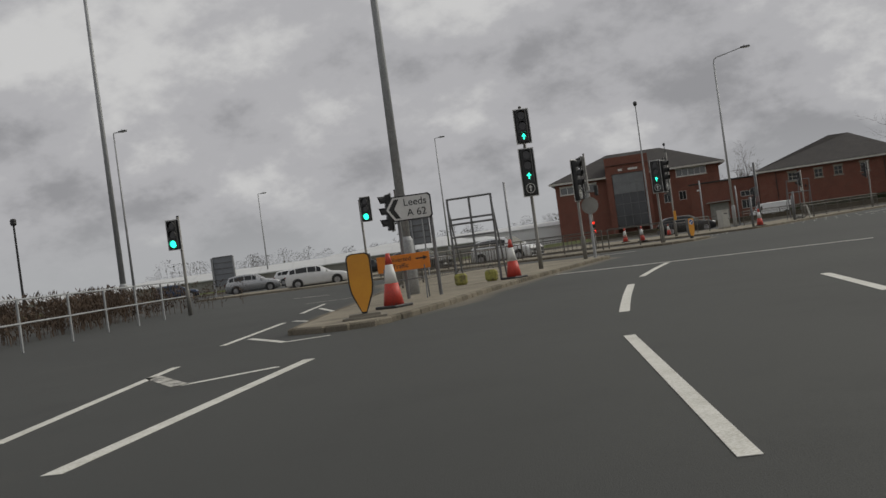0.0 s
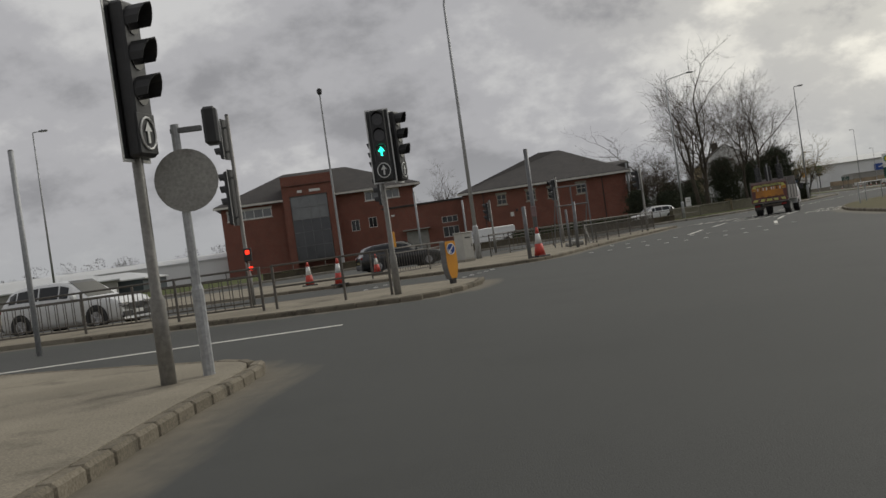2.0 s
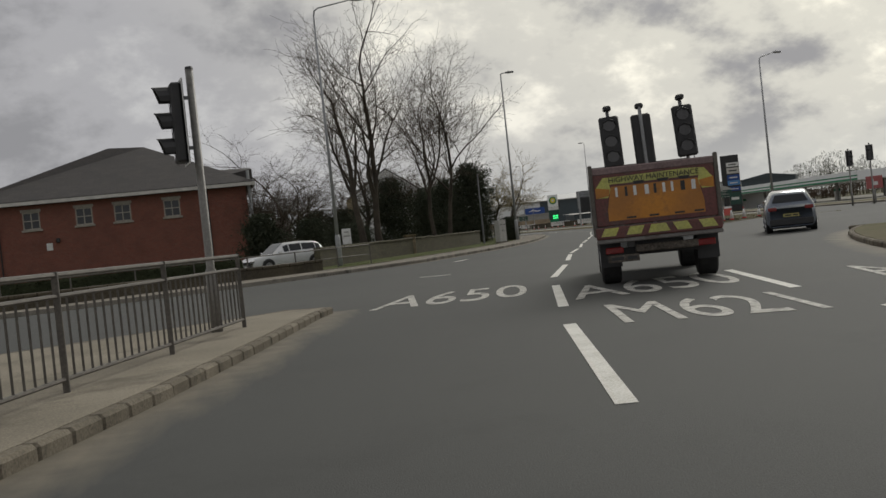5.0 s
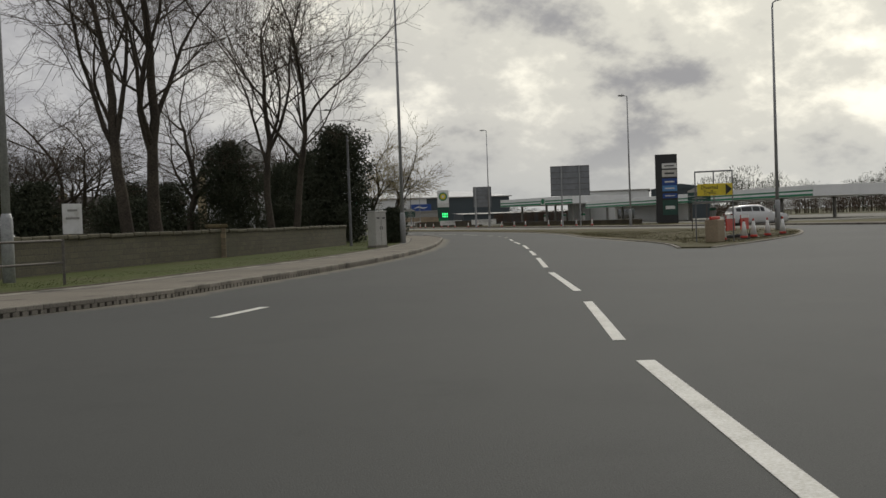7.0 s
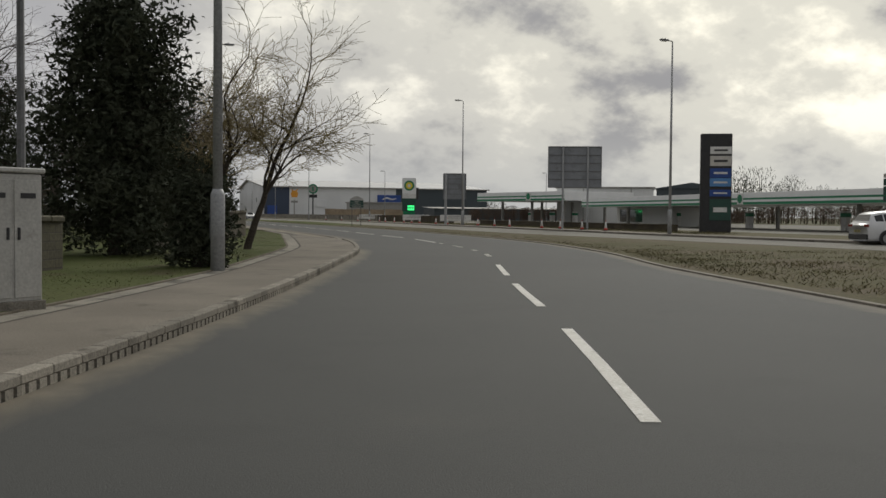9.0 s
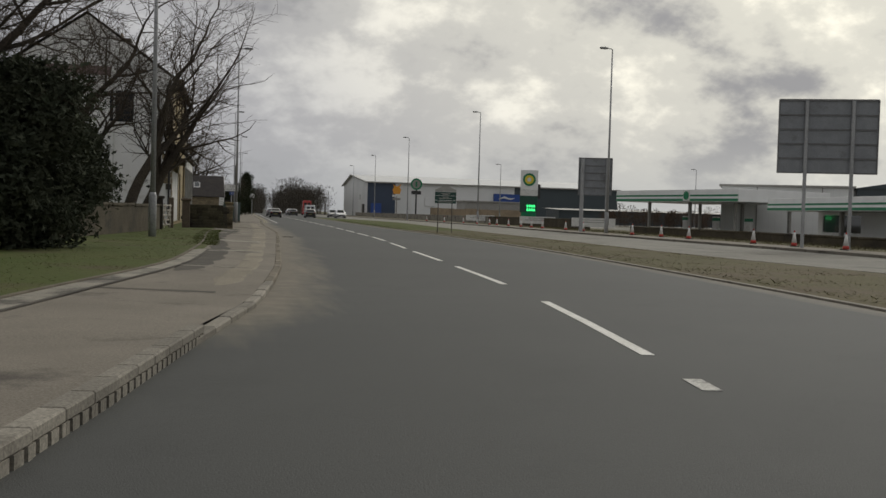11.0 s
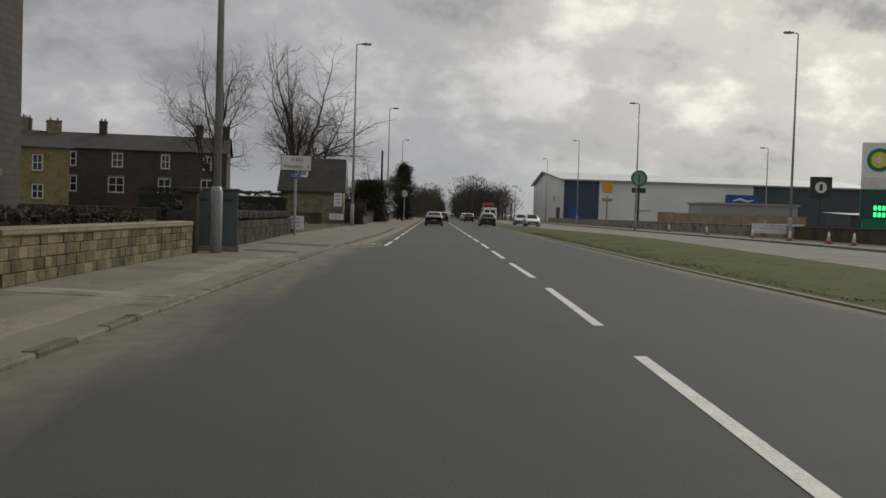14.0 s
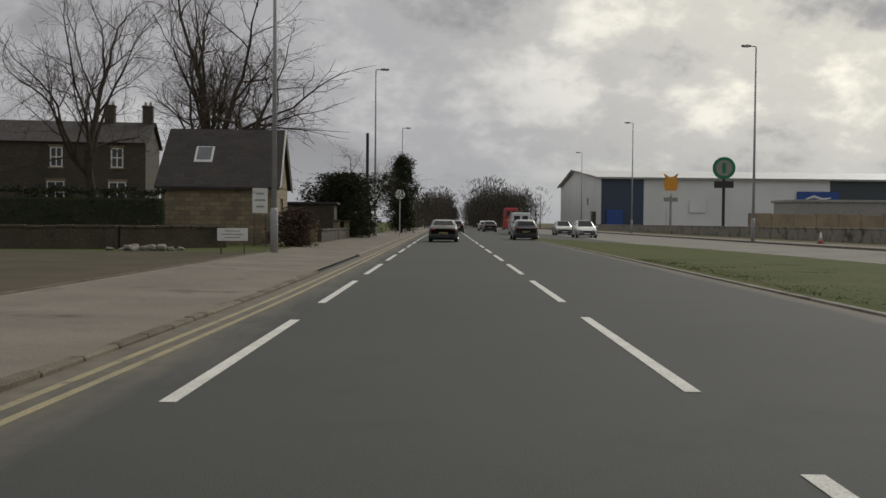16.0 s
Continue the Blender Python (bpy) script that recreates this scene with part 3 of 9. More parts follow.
def ribbon(pts, w, z0, z1):
    """A band of constant width along a line, with thickness."""
    a, b = offset(pts, w / 2), offset(pts, -w / 2)
    n = len(pts)
    vs = [(*p, z1) for p in a] + [(*p, z1) for p in b] + [(*p, z0) for p in a] + [(*p, z0) for p in b]
    fs = []
    for i in range(n - 1):
        fs += [(i, n + i, n + i + 1, i + 1), (2 * n + i, i, i + 1, 2 * n + i + 1), (n + i, 3 * n + i, 3 * n + i + 1, n + i + 1)]
    fs += [(0, 2 * n, 3 * n, n), (n - 1, 2 * n - 1, 4 * n - 1, 3 * n - 1)]
    return S().add(vs, fs)


# ---- ground, road, footways ----
KL = smooth_line([(-110, -86), (-75, -66), (-45, -48.5), (-31.5, -41), (-24.3, -35.4), (-21.6, -31.8), (-17.5, -25.5), (-14.1, -19.4), (-11.1, -13.2), (-7.9, -5.6), (-5.0, 2), (-2.55, 8.6),
      (-1.22, 13), (-0.05, 17.6), (0.85, 22), (1.76, 26.5), (2.6, 33), (3.1, 38), (3.9, 47), (4.9, 58), (5.6, 67), (6.3, 81), (7.2, 98), (8.1, 111), (8.8, 120), (9.6, 132), (12.4, 180), (16.5, 250), (25.5, 400), (50, 800)], 3)
KI = smooth_line([(-112, -80), (-78, -61), (-48, -44), (-34, -37), (-25.6, -31.6), (-22.0, -26.8), (-18.2, -21.2), (-15.8, -17.0), (-12.3, -10.5), (-8.8, -2.4), (-6.6, 4), (-4.8, 9.5),
      (-3.8, 13), (-2.85, 17.6), (-1.85, 22.4), (-0.95, 27), (0.3, 33), (0.85, 38.4), (1.4, 47), (1.8, 58.5), (2.4, 67.5), (3.4, 81), (4.3, 98), (4.8, 111), (5.3, 120), (6.0, 132), (9.0, 180), (13.0, 250), (22, 400), (46.5, 800)], 3)
MN = smooth_line([(-5.7, -23.4), (-3.2, -18.6), (-0.8, -11.5), (2.5, -1), (5.5, 6.5), (8, 14.3), (10.3, 24), (12.7, 40.7), (14.0, 52.3), (15.1, 66), (15.8, 80), (16.5, 95), (17.3, 107.5), (18.2, 122), (19.1, 135), (20.8, 160), (22.3, 186)], 3)
MF = smooth_line([(-4.9, -24.2), (2.7, -18), (9, -11.5), (15, -3), (17.5, 5), (18.2, 18), (18.0, 37), (18.6, 50), (19.6, 60), (21.0, 75), (22.3, 90), (23.8, 105), (25, 116), (26.2, 127), (27.2, 140), (26.6, 165), (23.2, 187)], 3)
FK = smooth_line([(5, -40), (14, -26), (22, -8), (25, 12), (25.6, 35), (27.2, 50), (30.2, 85), (33, 112), (35.3, 140), (36.8, 180), (40, 250), (49, 400), (74, 800)], 4)

ground = solid("ground", S().prism([(-2600, -2600), (2600, -2600), (2600, 2600), (-2600, 2600)], -0.6, -0.06), M_FIELD, "flat open ground of dull grass and earth reaching the horizon", "ground", kind="structure")
road = thing("road", "worn grey asphalt carriageways of a signalled roundabout and dual carriageway", "road", kind="structure")
edge_l = [p for p in offset(KL, 1.0) if p[1] > -80][::2]
edge_r = [p for p in offset(FK, -0.6) if p[1] > -30][::2]
part("carriageway", S().prism([(-150, -122), (-96, -150), (-62, -168), (-46, -190), (-44, -270), (6, -270), (8, -190), (20, -160), (60, -150), (60, -40)] + edge_r + edge_l[::-1] + [(-150, -100)], -0.3, 0.0), M_ASPH, road)
lots = thing("yard", "pale concrete and tarmac yards round the petrol station and sheds", "yard", kind="structure")
part("forecourt_slab", S().prism([(40, 28), (96, 24), (110, 150), (52, 156)], -0.3, -0.01), M_PALEASPH, lots)
part("retail_slab", S().prism([(50, 176), (150, 176), (150, 295), (54, 295)], -0.3, -0.02), M_PALEASPH, lots)
part("shed_slab", S().prism([(-230, -96), (-112, -84), (-98, -10), (-60, 40), (-230, 60)], -0.3, -0.03), M_PALEASPH, lots)
part("parking_slab", S().prism([(-60, -44), (-33, -31), (-31, -23), (-58, -14)], -0.2, 0.142), M_PALEASPH, lots)

footway = thing("pavement", "tarmac footway with concrete kerb along the road's edge", "pavement", kind="structure")


def kerb_top(y):
    """The kerb stands full on the bend and is all but flush along the driveways."""
    t = min(max((y - 21.0) / 6.0, 0.0), 1.0)
    return 0.150 - 0.072 * t


edge = offset(KL, 0.13)
n = len(KI)
part("surface", S().add([(*p, 0.115) for p in KI] + [(*p, kerb_top(p[1]) - 0.03) for p in edge], [(i, n + i, n + i + 1, i + 1) for i in range(n - 1)]), M_PAVE, footway)
back = [(a[0] * 0.83 + b[0] * 0.17, a[1] * 0.83 + b[1] * 0.17) for a, b in zip(KI, edge)]
seam = [(a[0] * 0.80 + b[0] * 0.20, a[1] * 0.80 + b[1] * 0.20) for a, b in zip(KI, edge)]
m = [i for i, p in enumerate(KI) if -34 < p[1] < 41]
part("back_strip", strip([KI[i] for i in m], [back[i] for i in m], 0.1185), M_BACK, footway, "pale concrete strip at the back of the footway")
part("dark_seam", strip([back[i] for i in m], [seam[i] for i in m], 0.1180), M_JOINT, footway)

verge = thing("verge", "rough grass ground behind the footway", "verge", kind="structure")
vs = S()
n = len(KI)
far_left = [(min(p[0] - 60, -60), p[1] + 25) for p in KI]
vs.add([(*p, 0.13) for p in far_left] + [(*p, 0.13) for p in KI] + [(*p, -0.1) for p in KI], [(i, n + i, n + i + 1, i + 1) for i in range(n - 1)] + [(n + i, 2 * n + i, 2 * n + i + 1, n + i + 1) for i in range(n - 1)])
part("grass_surface", vs, M_GRASS, verge)
part("back_edging", ribbon(KI, 0.08, 0.02, 0.14), M_KERBD, footway)

yard = [p for p in KI if 117 < p[1] < 152]
part("earth_surface", strip([(p[0] - 16, p[1]) for p in yard], [(p[0] - 0.03, p[1]) for p in yard], 0.136), M_EARTH, verge, "bare trodden earth beside the barn")

def across(y, line):
    """Where a line that climbs in y stands at that height."""
    for p, q in zip(line, line[1:]):
        if p[1] <= y <= q[1]:
            return p[0] + (q[0] - p[0]) * (y - p[1]) / (q[1] - p[1])
    return line[-1][0]


median = thing("central_reservation", "grassed central reservation with dull kerb edging", "verge", kind="structure")


def turf(y0, y1, mat, label):
    """Uneven turf from kerb to kerb of the reservation."""
    s, cols, rows = S(), 14, int((y1 - y0) / 0.5)
    vs, fs = [], []
    for r in range(rows + 1):
        y = y0 + (y1 - y0) * r / rows
        l, q = across(y, MN) + 0.07, across(y, MF) - 0.07
        for c in range(cols + 1):
            f = c / cols
            rise = math.sin(math.pi * f) ** 0.35
            vs.append((l + (q - l) * f, y, 0.028 + rise * (0.05 + 0.035 * noise.noise(Vector((f * 6, y * 0.7, 2))) + 0.03 * noise.noise(Vector((f * 15, y * 2.1, 7))))))
    for r in range(rows):
        for c in range(cols):
            k = r * (cols + 1) + c
            fs.append((k, k + 1, k + cols + 2, k + cols + 1))
    part("grass_surface", s.add(vs, fs), mat, median, label, smooth=True)


turf(-14.0, 82.0, M_MEDGR, "dull brown-green turf")
turf(82.0, 184.0, M_GREENGR, "greener turf")
part("island_end", S().prism([p for p in offset(MN, -0.10) if p[1] < -13.6] + [(-1.2, -13.9), (6.0, -13.9)] + [p for p in offset(MF, 0.10) if p[1] < -14.4][::-1], -0.1, 0.05), M_MEDGR, median)
part("kerb", ribbon(MN, 0.13, -0.1, 0.040), M_KERB, median)
part("kerb", ribbon(MF, 0.14, -0.1, 0.045), M_KERB, median)



ys = [6 + 4 * k for k in range(100)]
part("opposite_carriageway", strip([((across(y, MF) if y < 164 else across(y, FK) - 9.6), y) for y in ys], [(across(y, FK), y) for y in ys], 0.004), M_PALEASPH, road, "paler dusty asphalt of the opposite lanes")
farside = thing("far_footway", "tarmac footway and dry verge beyond the opposite carriageway", "pavement", kind="structure")
n = len(FK)
part("surface", strip(FK, offset(FK, -2.6), 0.115), M_PAVE, farside)
part("kerb", ribbon(FK, 0.16, -0.1, 0.125), M_KERB, farside)
vs = S()
fr = offset(FK, -2.6)
vs.add([(*p, 0.11) for p in fr] + [(p[0] + 9, p[1] - 1.5, 0.11) for p in fr], [(i, n + i, n + i + 1, i + 1) for i in range(n - 1)])
part("dry_grass_surface", vs, M_DRYGR, farside)


ISLAND_RINGS = []


def island(name, poly, label, mat=M_SANDY, kerb=0.15):
    """A raised island with a ring of kerb round it; the outline runs counter-clockwise."""
    t = thing(name, label, "traffic island", kind="structure")
    ring = list(poly) + [poly[0]]
    ISLAND_RINGS.append(ring)
    inner = offset(ring, kerb)
    inner[0] = inner[-1] = ((inner[0][0] + inner[-1][0]) / 2, (inner[0][1] + inner[-1][1]) / 2)
    part("surface", S().prism(inner[:-1], -0.1, 0.117), mat, t)
    a = along(ring, 0.5)
    me = S().box(0.25, kerb / 2, 0.005, 0.499, kerb, 0.23, 0.03).mesh("kerb_stone", M_KERBD)
    near = [q for q in a if q[0].x > -50]
    for p, u in near[:300]:
        part("kerb_stone", me, M_KERBD, t, at=pose(p.x, p.y, 0, 0, 0, math.degrees(math.atan2(u.y, u.x))))
    return t


island("traffic_island", smooth_line([(-40.8, -139.3), (-39.7, -139.6), (-38.95, -138.9), (-39.25, -135.4), (-39.7, -132.6), (-40.2, -128.6), (-40.5, -125.3), (-40.8, -121), (-41.12, -117.4), (-41.2, -115.3), (-41.6, -114.1), (-42.6, -113.4), (-44.3, -112.4), (-46.5, -111.3), (-50, -109.9), (-53, -109.6), (-53, -112.4), (-49, -119), (-46, -126), (-43.6, -132), (-41.9, -136.8)], 3)[:-1],
       "dusty tarmac splitter island with concrete kerbs")
island("traffic_island", [(-75, -99), (-60, -101.2), (-52, -102), (-45.7, -103.2), (-42.6, -103.95), (-41.4, -104.05), (-40.65, -103.6), (-40.15, -102.6), (-39.9, -101), (-39.9, -99.3), (-40.6, -98.3), (-42.4, -97.8), (-52, -96.5), (-75, -93)], "tarmac crossing island with concrete kerbs and guard rails")
island("traffic_island", [(-75, -84), (-60, -85.9), (-47.2, -88.2), (-43.2, -89.2), (-41.2, -89.75), (-39.8, -89.75), (-38.75, -89.2), (-38.0, -88.0), (-37.45, -86.0), (-36.95, -84.0), (-36.35, -81.2), (-35.4, -77.7), (-34.25, -73.6), (-33.2, -70.4), (-32.2, -67), (-31.0, -62.6), (-30.6, -61.4), (-31.3, -60.8), (-34.0, -62.4), (-38.2, -64.4), (-39.5, -66.8), (-39.9, -72.5), (-42, -75.2), (-48, -74.8), (-60, -71), (-75, -66)], "long tarmac island with guard rail and concrete kerbs")
island("traffic_island", smooth_line([(-26.3, -90), (-25.6, -84), (-24.6, -77), (-22.8, -69.6), (-20.2, -62.8), (-16.8, -56.6), (-13.8, -52.6), (-12.4, -52.2), (-9, -56), (-4, -66), (0, -85), (-8, -96), (-18, -97), (-24, -95)][::-1], 3)[:-1],
       "broad round island of dry ground with pale kerb", M_DRYGR)

# footway kerb: drainage blocks with narrow slots on the bend, low plain kerb beyond
kerb_line = thing("kerb", "concrete drainage kerb with narrow slots along the bend", "kerb", kind="structure")
slot_block = S()
for bx, w in ((0.030, 0.056), (0.1665, 0.113), (0.3335, 0.113), (0.470, 0.056)):
    slot_block.box(bx, 0.075, 0.030, w, 0.15, 0.080)
slot_block.box(0.25, 0.075, -0.04, 0.496, 0.15, 0.06).box(0.25, 0.075, 0.110, 0.496, 0.15, 0.080, 0.012)
slot_mesh = slot_block.mesh("drain_block", M_KERB)
low_mesh = S().box(0.455, 0.075, -0.02, 0.905, 0.15, 0.20, 0.02).mesh("kerb_stone", M_KERBD)
pale_mesh = S().box(0.455, 0.075, -0.02, 0.905, 0.15, 0.20, 0.02).mesh("pale_kerb_stone", M_KERB)
bend = [p for p in KL if -40 < p[1] < 23.4]
for p, u in along(bend, 0.5):
    part("drain_block", slot_mesh, M_KERB, kerb_line, at=pose(p.x, p.y, 0, 0, 0, math.degrees(math.atan2(u.y, u.x))))
# strip behind the slots, coloured as the shade within them
part("slot_backing", ribbon(offset(bend, 0.165), 0.03, -0.02, 0.11), M_SLOT, kerb_line)
rk = random.Random(4)
for p, u in along([q for q in KL if 21.9 < q[1] < 135], 0.92):
    part("kerb_stone", pale_mesh if p.y < 29 else low_mesh, M_KERBD, kerb_line, at=pose(p.x, p.y, rk.uniform(-0.012, 0.006) - 0.022 * min(max((p.y - 30) / 8, 0), 1), 0, 0, math.degrees(math.atan2(u.y, u.x))))
part("kerb_run", ribbon(offset([q for q in KL if q[1] >= 134], 0.075), 0.15, -0.1, 0.08), M_KERB, kerb_line)
part("kerb_run", ribbon(offset([q for q in KL if q[1] <= -38], 0.075), 0.15, -0.1, 0.15), M_KERB, kerb_line)


def gutter(line, width, side, name="gutter"):
    """A strip of grit lying along a kerb, thickest against it."""
    pts = [tuple(q[0]) for q in along(line, 1.2)]
    rows = [offset(pts, side * width * f) for f in (0.0, 0.12, 0.45, 1.0)]
    k = len(pts)
    s = S().add([(*p, -0.0025 if i in (0, k - 1) else z) for r, z in zip(rows, (0.003, 0.003, 0.003, -0.0025)) for i, p in enumerate(r)], [(r * k + i, r * k + i + 1, r * k + k + i + 1, r * k + k + i) if side > 0 else (r * k + i, r * k + k + i, r * k + k + i + 1, r * k + i + 1) for r in range(3) for i in range(k - 1)])
    me = s.mesh(name, M_GRIT)
    at = me.attributes.new("grit", "FLOAT", "POINT")
    fade = [min(1.0, i / 5, (k - 1 - i) / 5) for i in range(k)]
    at.data.foreach_set("value", [(v + 0.5) * fade[i] - 0.5 for v in (1.0, 0.85, 0.42, -0.5) for i in range(k)])
    part(name, me, M_GRIT, road)


gutter([q for q in KL if 19 < q[1] < 330], 1.75, -1)
gutter([q for q in KL if -40 < q[1] < 19], 0.8, -1)
gutter([q for q in MN if -20 < q[1] < 180], 0.9, 1)
for ring in ISLAND_RINGS:
    gutter(ring, 1.1, -1)

# ---- painted lines ----


def stroke(a, b, w=0.13, mat=M_PAINT, name="lane_marking"):
    part(name, ribbon([a, b], w, 0.002, 0.006), mat, road)


CL = smooth_line([(-19.7, -44.1), (-17, -38), (-14.9, -32.7), (-11.7, -25.2), (-9.1, -19), (-6.2, -12), (-3.55, -5), (1.0, 6.5), (2.5, 11.1), (3.8, 16.4), (5.8, 26.65), (7, 36), (7.95, 44.7), (8.93, 53.3), (9.84, 62.2), (11.75, 87.1), (12.3, 95.9), (13.9, 121.7), (17.4, 180), (21.6, 250), (30, 400)], 6)


def on_line(y, line):
    if y <= line[0][1]:
        return line[0]
    for a, b in zip(line, line[1:]):
        if a[1] <= y <= b[1]:
            t = (y - a[1]) / (b[1] - a[1])
            return (a[0] + t * (b[0] - a[0]), y)
    return line[-1]


def on_footway(y, f, lift):
    """A point of the footway, f of the way from its back to the kerb."""
    l, r = across(y, KI), across(y, edge)
    return (l + (r - l) * f, y, 0.115 + (kerb_top(y) - 0.145) * f + lift)


def footway_band(y0, y1, f0, f1, mat, name, label, seed, lift):
    """An uneven band of another surface lying along the footway."""
    k = int((y1 - y0) / 0.5)
    vs = []
    for i in range(k + 1):
        y = y0 + (y1 - y0) * i / k
        e = min(1.0, i / 3, (k - i) / 3)
        a = f0(y) + 0.05 * noise.noise(Vector((y * 0.9, seed, 0)))
        b = f1(y) + 0.09 * noise.noise(Vector((y * 0.7, seed, 5))) + 0.04 * noise.noise(Vector((y * 2.3, seed, 9)))
        c = (a + b) / 2
        for q in range(5):
            vs.append(on_footway(y, c + (a + (b - a) * q / 4 - c) * e, -0.012 if q in (0, 4) or i in (0, k) else lift))
    part(name, S().add(vs, [(5 * i + q, 5 * i + q + 1, 5 * i + q + 6, 5 * i + q + 5) for i in range(k) for q in range(4)]), mat, footway, label)


footway_band(31.0, 70.0, lambda y: 0.10, lambda y: 0.42 + 0.10 * math.sin(y * 0.21), M_JOINT, "dark_tarmac", "darker tarmac at the back of the footway", 3, 0.0045)
footway_band(40.0, 66.0, lambda y: -0.02, lambda y: 0.13 + 0.05 * min((y - 40) / 12, 1), M_GRASS, "grass_edge", "grass grown over the footway's back edge", 6, 0.012)
footway_band(28.0, 100.0, lambda y: 0.60, lambda y: 0.90, M_SANDY, "sandy_drift", "sandy dust over the kerb side of the footway", 11, 0.0045)
# mended places and covers in the footway
for x, y, w, d, turn, mat in ((-0.2, 27.2, 2.6, 0.22, 8, M_JOINT), (0.9, 33.0, 2.2, 0.16, 6, M_BACK), (1.3, 40.5, 2.4, 0.9, 5, M_BACK), (2.6, 49, 1.6, 2.2, 5, M_BACK), (3.1, 60.3, 3.0, 0.8, 4, M_BACK), (4.0, 66, 2.4, 1.6, 4, M_BACK), (4.6, 74.5, 1.6, 1.2, 3, M_JOINT), (5.5, 83, 2.2, 0.8, 3, M_BACK), (6.0, 97.6, 1.4, 1.0, 3, M_JOINT), (6.3, 103.5, 2.2, 1.3, 3, M_JOINT)):
    l, r = on_line(y, KI)[0], on_line(y, KL)[0]
    fall = 0.115 - kerb_top(y) + 0.03
    w = min(w, (r - l) * 0.7)
    x = min(max(x, l + w / 2 + 0.15), r - w / 2 - 0.25)
    z = 0.115 - fall * (x - l) / (r - l)
    part("footway_patch", S().box(0, 0, -0.016, w, d, 0.04, 0.004), mat, footway, at=pose(x, y, z, 0, math.degrees(math.atan(fall / (r - l))), -turn))


for y0, y1 in [(-44.1, -40.0), (-38.05, -32.75), (-30.6, -25.2), (-23.1, -19.0), (-16.6, -11.9), (-9.3, -5.0), (-2.6, 1.6), (21.2, 26.65), (30.1, 35.9), (38.6, 44.7), (47.3, 53.3), (56.1, 62.2), (64.4, 70.4), (72.8, 78.7), (81.2, 87.1), (89.95, 95.9), (98.6, 104.6), (107.2, 113.2), (115.7, 121.7)] + [(124.3 + 8.6 * k, 130.2 + 8.6 * k) for k in range(26)]:
    part("lane_marking", ribbon([on_line(y0, CL), on_line((y0 + y1) / 2, CL), on_line(y1, CL)], 0.125, 0.002, 0.006), M_PAINT, road)
for y0, y1 in [(6.5, 7.1), (7.4, 8.1), (10.9, 11.9), (14.6, 15.5), (15.9, 16.6), (19.4, 19.9)]:
    stroke(on_line(y0, CL), on_line(y1, CL), 0.15, M_WORN)
BK = [(p[0] - 3.78, p[1]) for p in CL]
for k in range(26):
    y0 = 106.7 + 8.6 * k
    stroke(on_line(y0, BK), on_line(y0 + 5.9, BK), 0.12)
for d in (0.28, 0.50):
    part("double_yellow_line", ribbon([(p[0] + d, p[1]) for p in KL if 106.5 < p[1] < 300], 0.08, 0.002, 0.005), M_YLINE, road)
stroke((8.62, 105.35), (8.82, 105.95), 0.1, M_WORN)
stroke((8.88, 106.15), (9.08, 106.75), 0.12, M_WORN)
ring = [i * math.pi / 10 for i in range(21)]
for x, y in ((8.66, 108.05), (9.08, 108.35)):
    part("cycle_symbol", ribbon([(x + 0.15 * math.cos(q), y + 0.48 * math.sin(q)) for q in ring], 0.055, 0.002, 0.005), M_WORN, road)
for line in ([(8.66, 108.05), (8.80, 109.0), (9.0, 109.15), (9.08, 108.35)], [(8.80, 109.0), (8.88, 108.2), (9.0, 109.15)], [(8.94, 109.55), (9.12, 109.5)], [(8.74, 109.35), (8.86, 109.4)]):
    part("cycle_symbol", ribbon(line, 0.05, 0.006, 0.008), M_WORN, road)
gully = part("drain_cover", S().box(0, 0, 0.0, 0.46, 0.46, 0.016, 0.004), M_SLOT, road, "black iron gully cover", at=pose(5.35, 58.9, 0.004, 0, 0, 4))
for i in range(6):
    part("drain_bar", S().box(-0.2 + 0.08 * i, 0, 0.012, 0.035, 0.42, 0.012), M_RAIL, gully)
# approach lanes and stop lines
stroke((-32.95, -144.6), (-30.9, -150.4), 0.125)
part("lane_marking", ribbon(smooth_line([(-33.8, -141.5), (-34.55, -138.4), (-35.3, -135.1)], 4), 0.15, 0.002, 0.006), M_PAINT, road)
part("lane_marking", ribbon(smooth_line([(-35.72, -132.4), (-36.0, -130.3), (-36.25, -128.2), (-36.45, -126.2)], 4), 0.15, 0.002, 0.006), M_PAINT, road)
stroke((-40.1, -125.3), (-36.5, -125.75), 0.22)
stroke((-36.5, -125.75), (-31, -125.9), 0.22)
stroke((-31.4, -138.0), (-30.4, -142.1), 0.15)
stroke((-37.4, -144.0), (-35.6, -150.2), 0.16)
stroke((-40.1, -143.4), (-37.6, -148.9), 0.13)
stroke((-39.6, -144.5), (-38.15, -145.7), 0.22, M_WORN)
stroke((-38.15, -145.7), (-37.5, -144.6), 0.13)
stroke((-43.7, -135.1), (-41.65, -140.2), 0.13)
stroke((-41.75, -139.2), (-39.9, -140.8), 0.13)
stroke((-39.9, -140.8), (-39.3, -140.3), 0.13)
stroke((-47.5, -127.0), (-45.5, -131.5), 0.13)
stroke((-43.6, -134.8), (-41.9, -136.2), 0.13)
stroke((-46.0, -129.7), (-43.9, -132.4), 0.13)
stroke((-49.5, -125), (-47.8, -124.2), 0.12, M_WORN)
stroke((-55.0, -117.2), (-52.6, -118.2), 0.12, M_WORN)
stroke((-48.5, -109.6), (-41.7, -108.6), 0.2)
part("lane_marking", ribbon(smooth_line([(-32.4, -81.6), (-31.75, -79), (-31.15, -76.7)], 3), 0.15, 0.002, 0.006), M_PAINT, road)
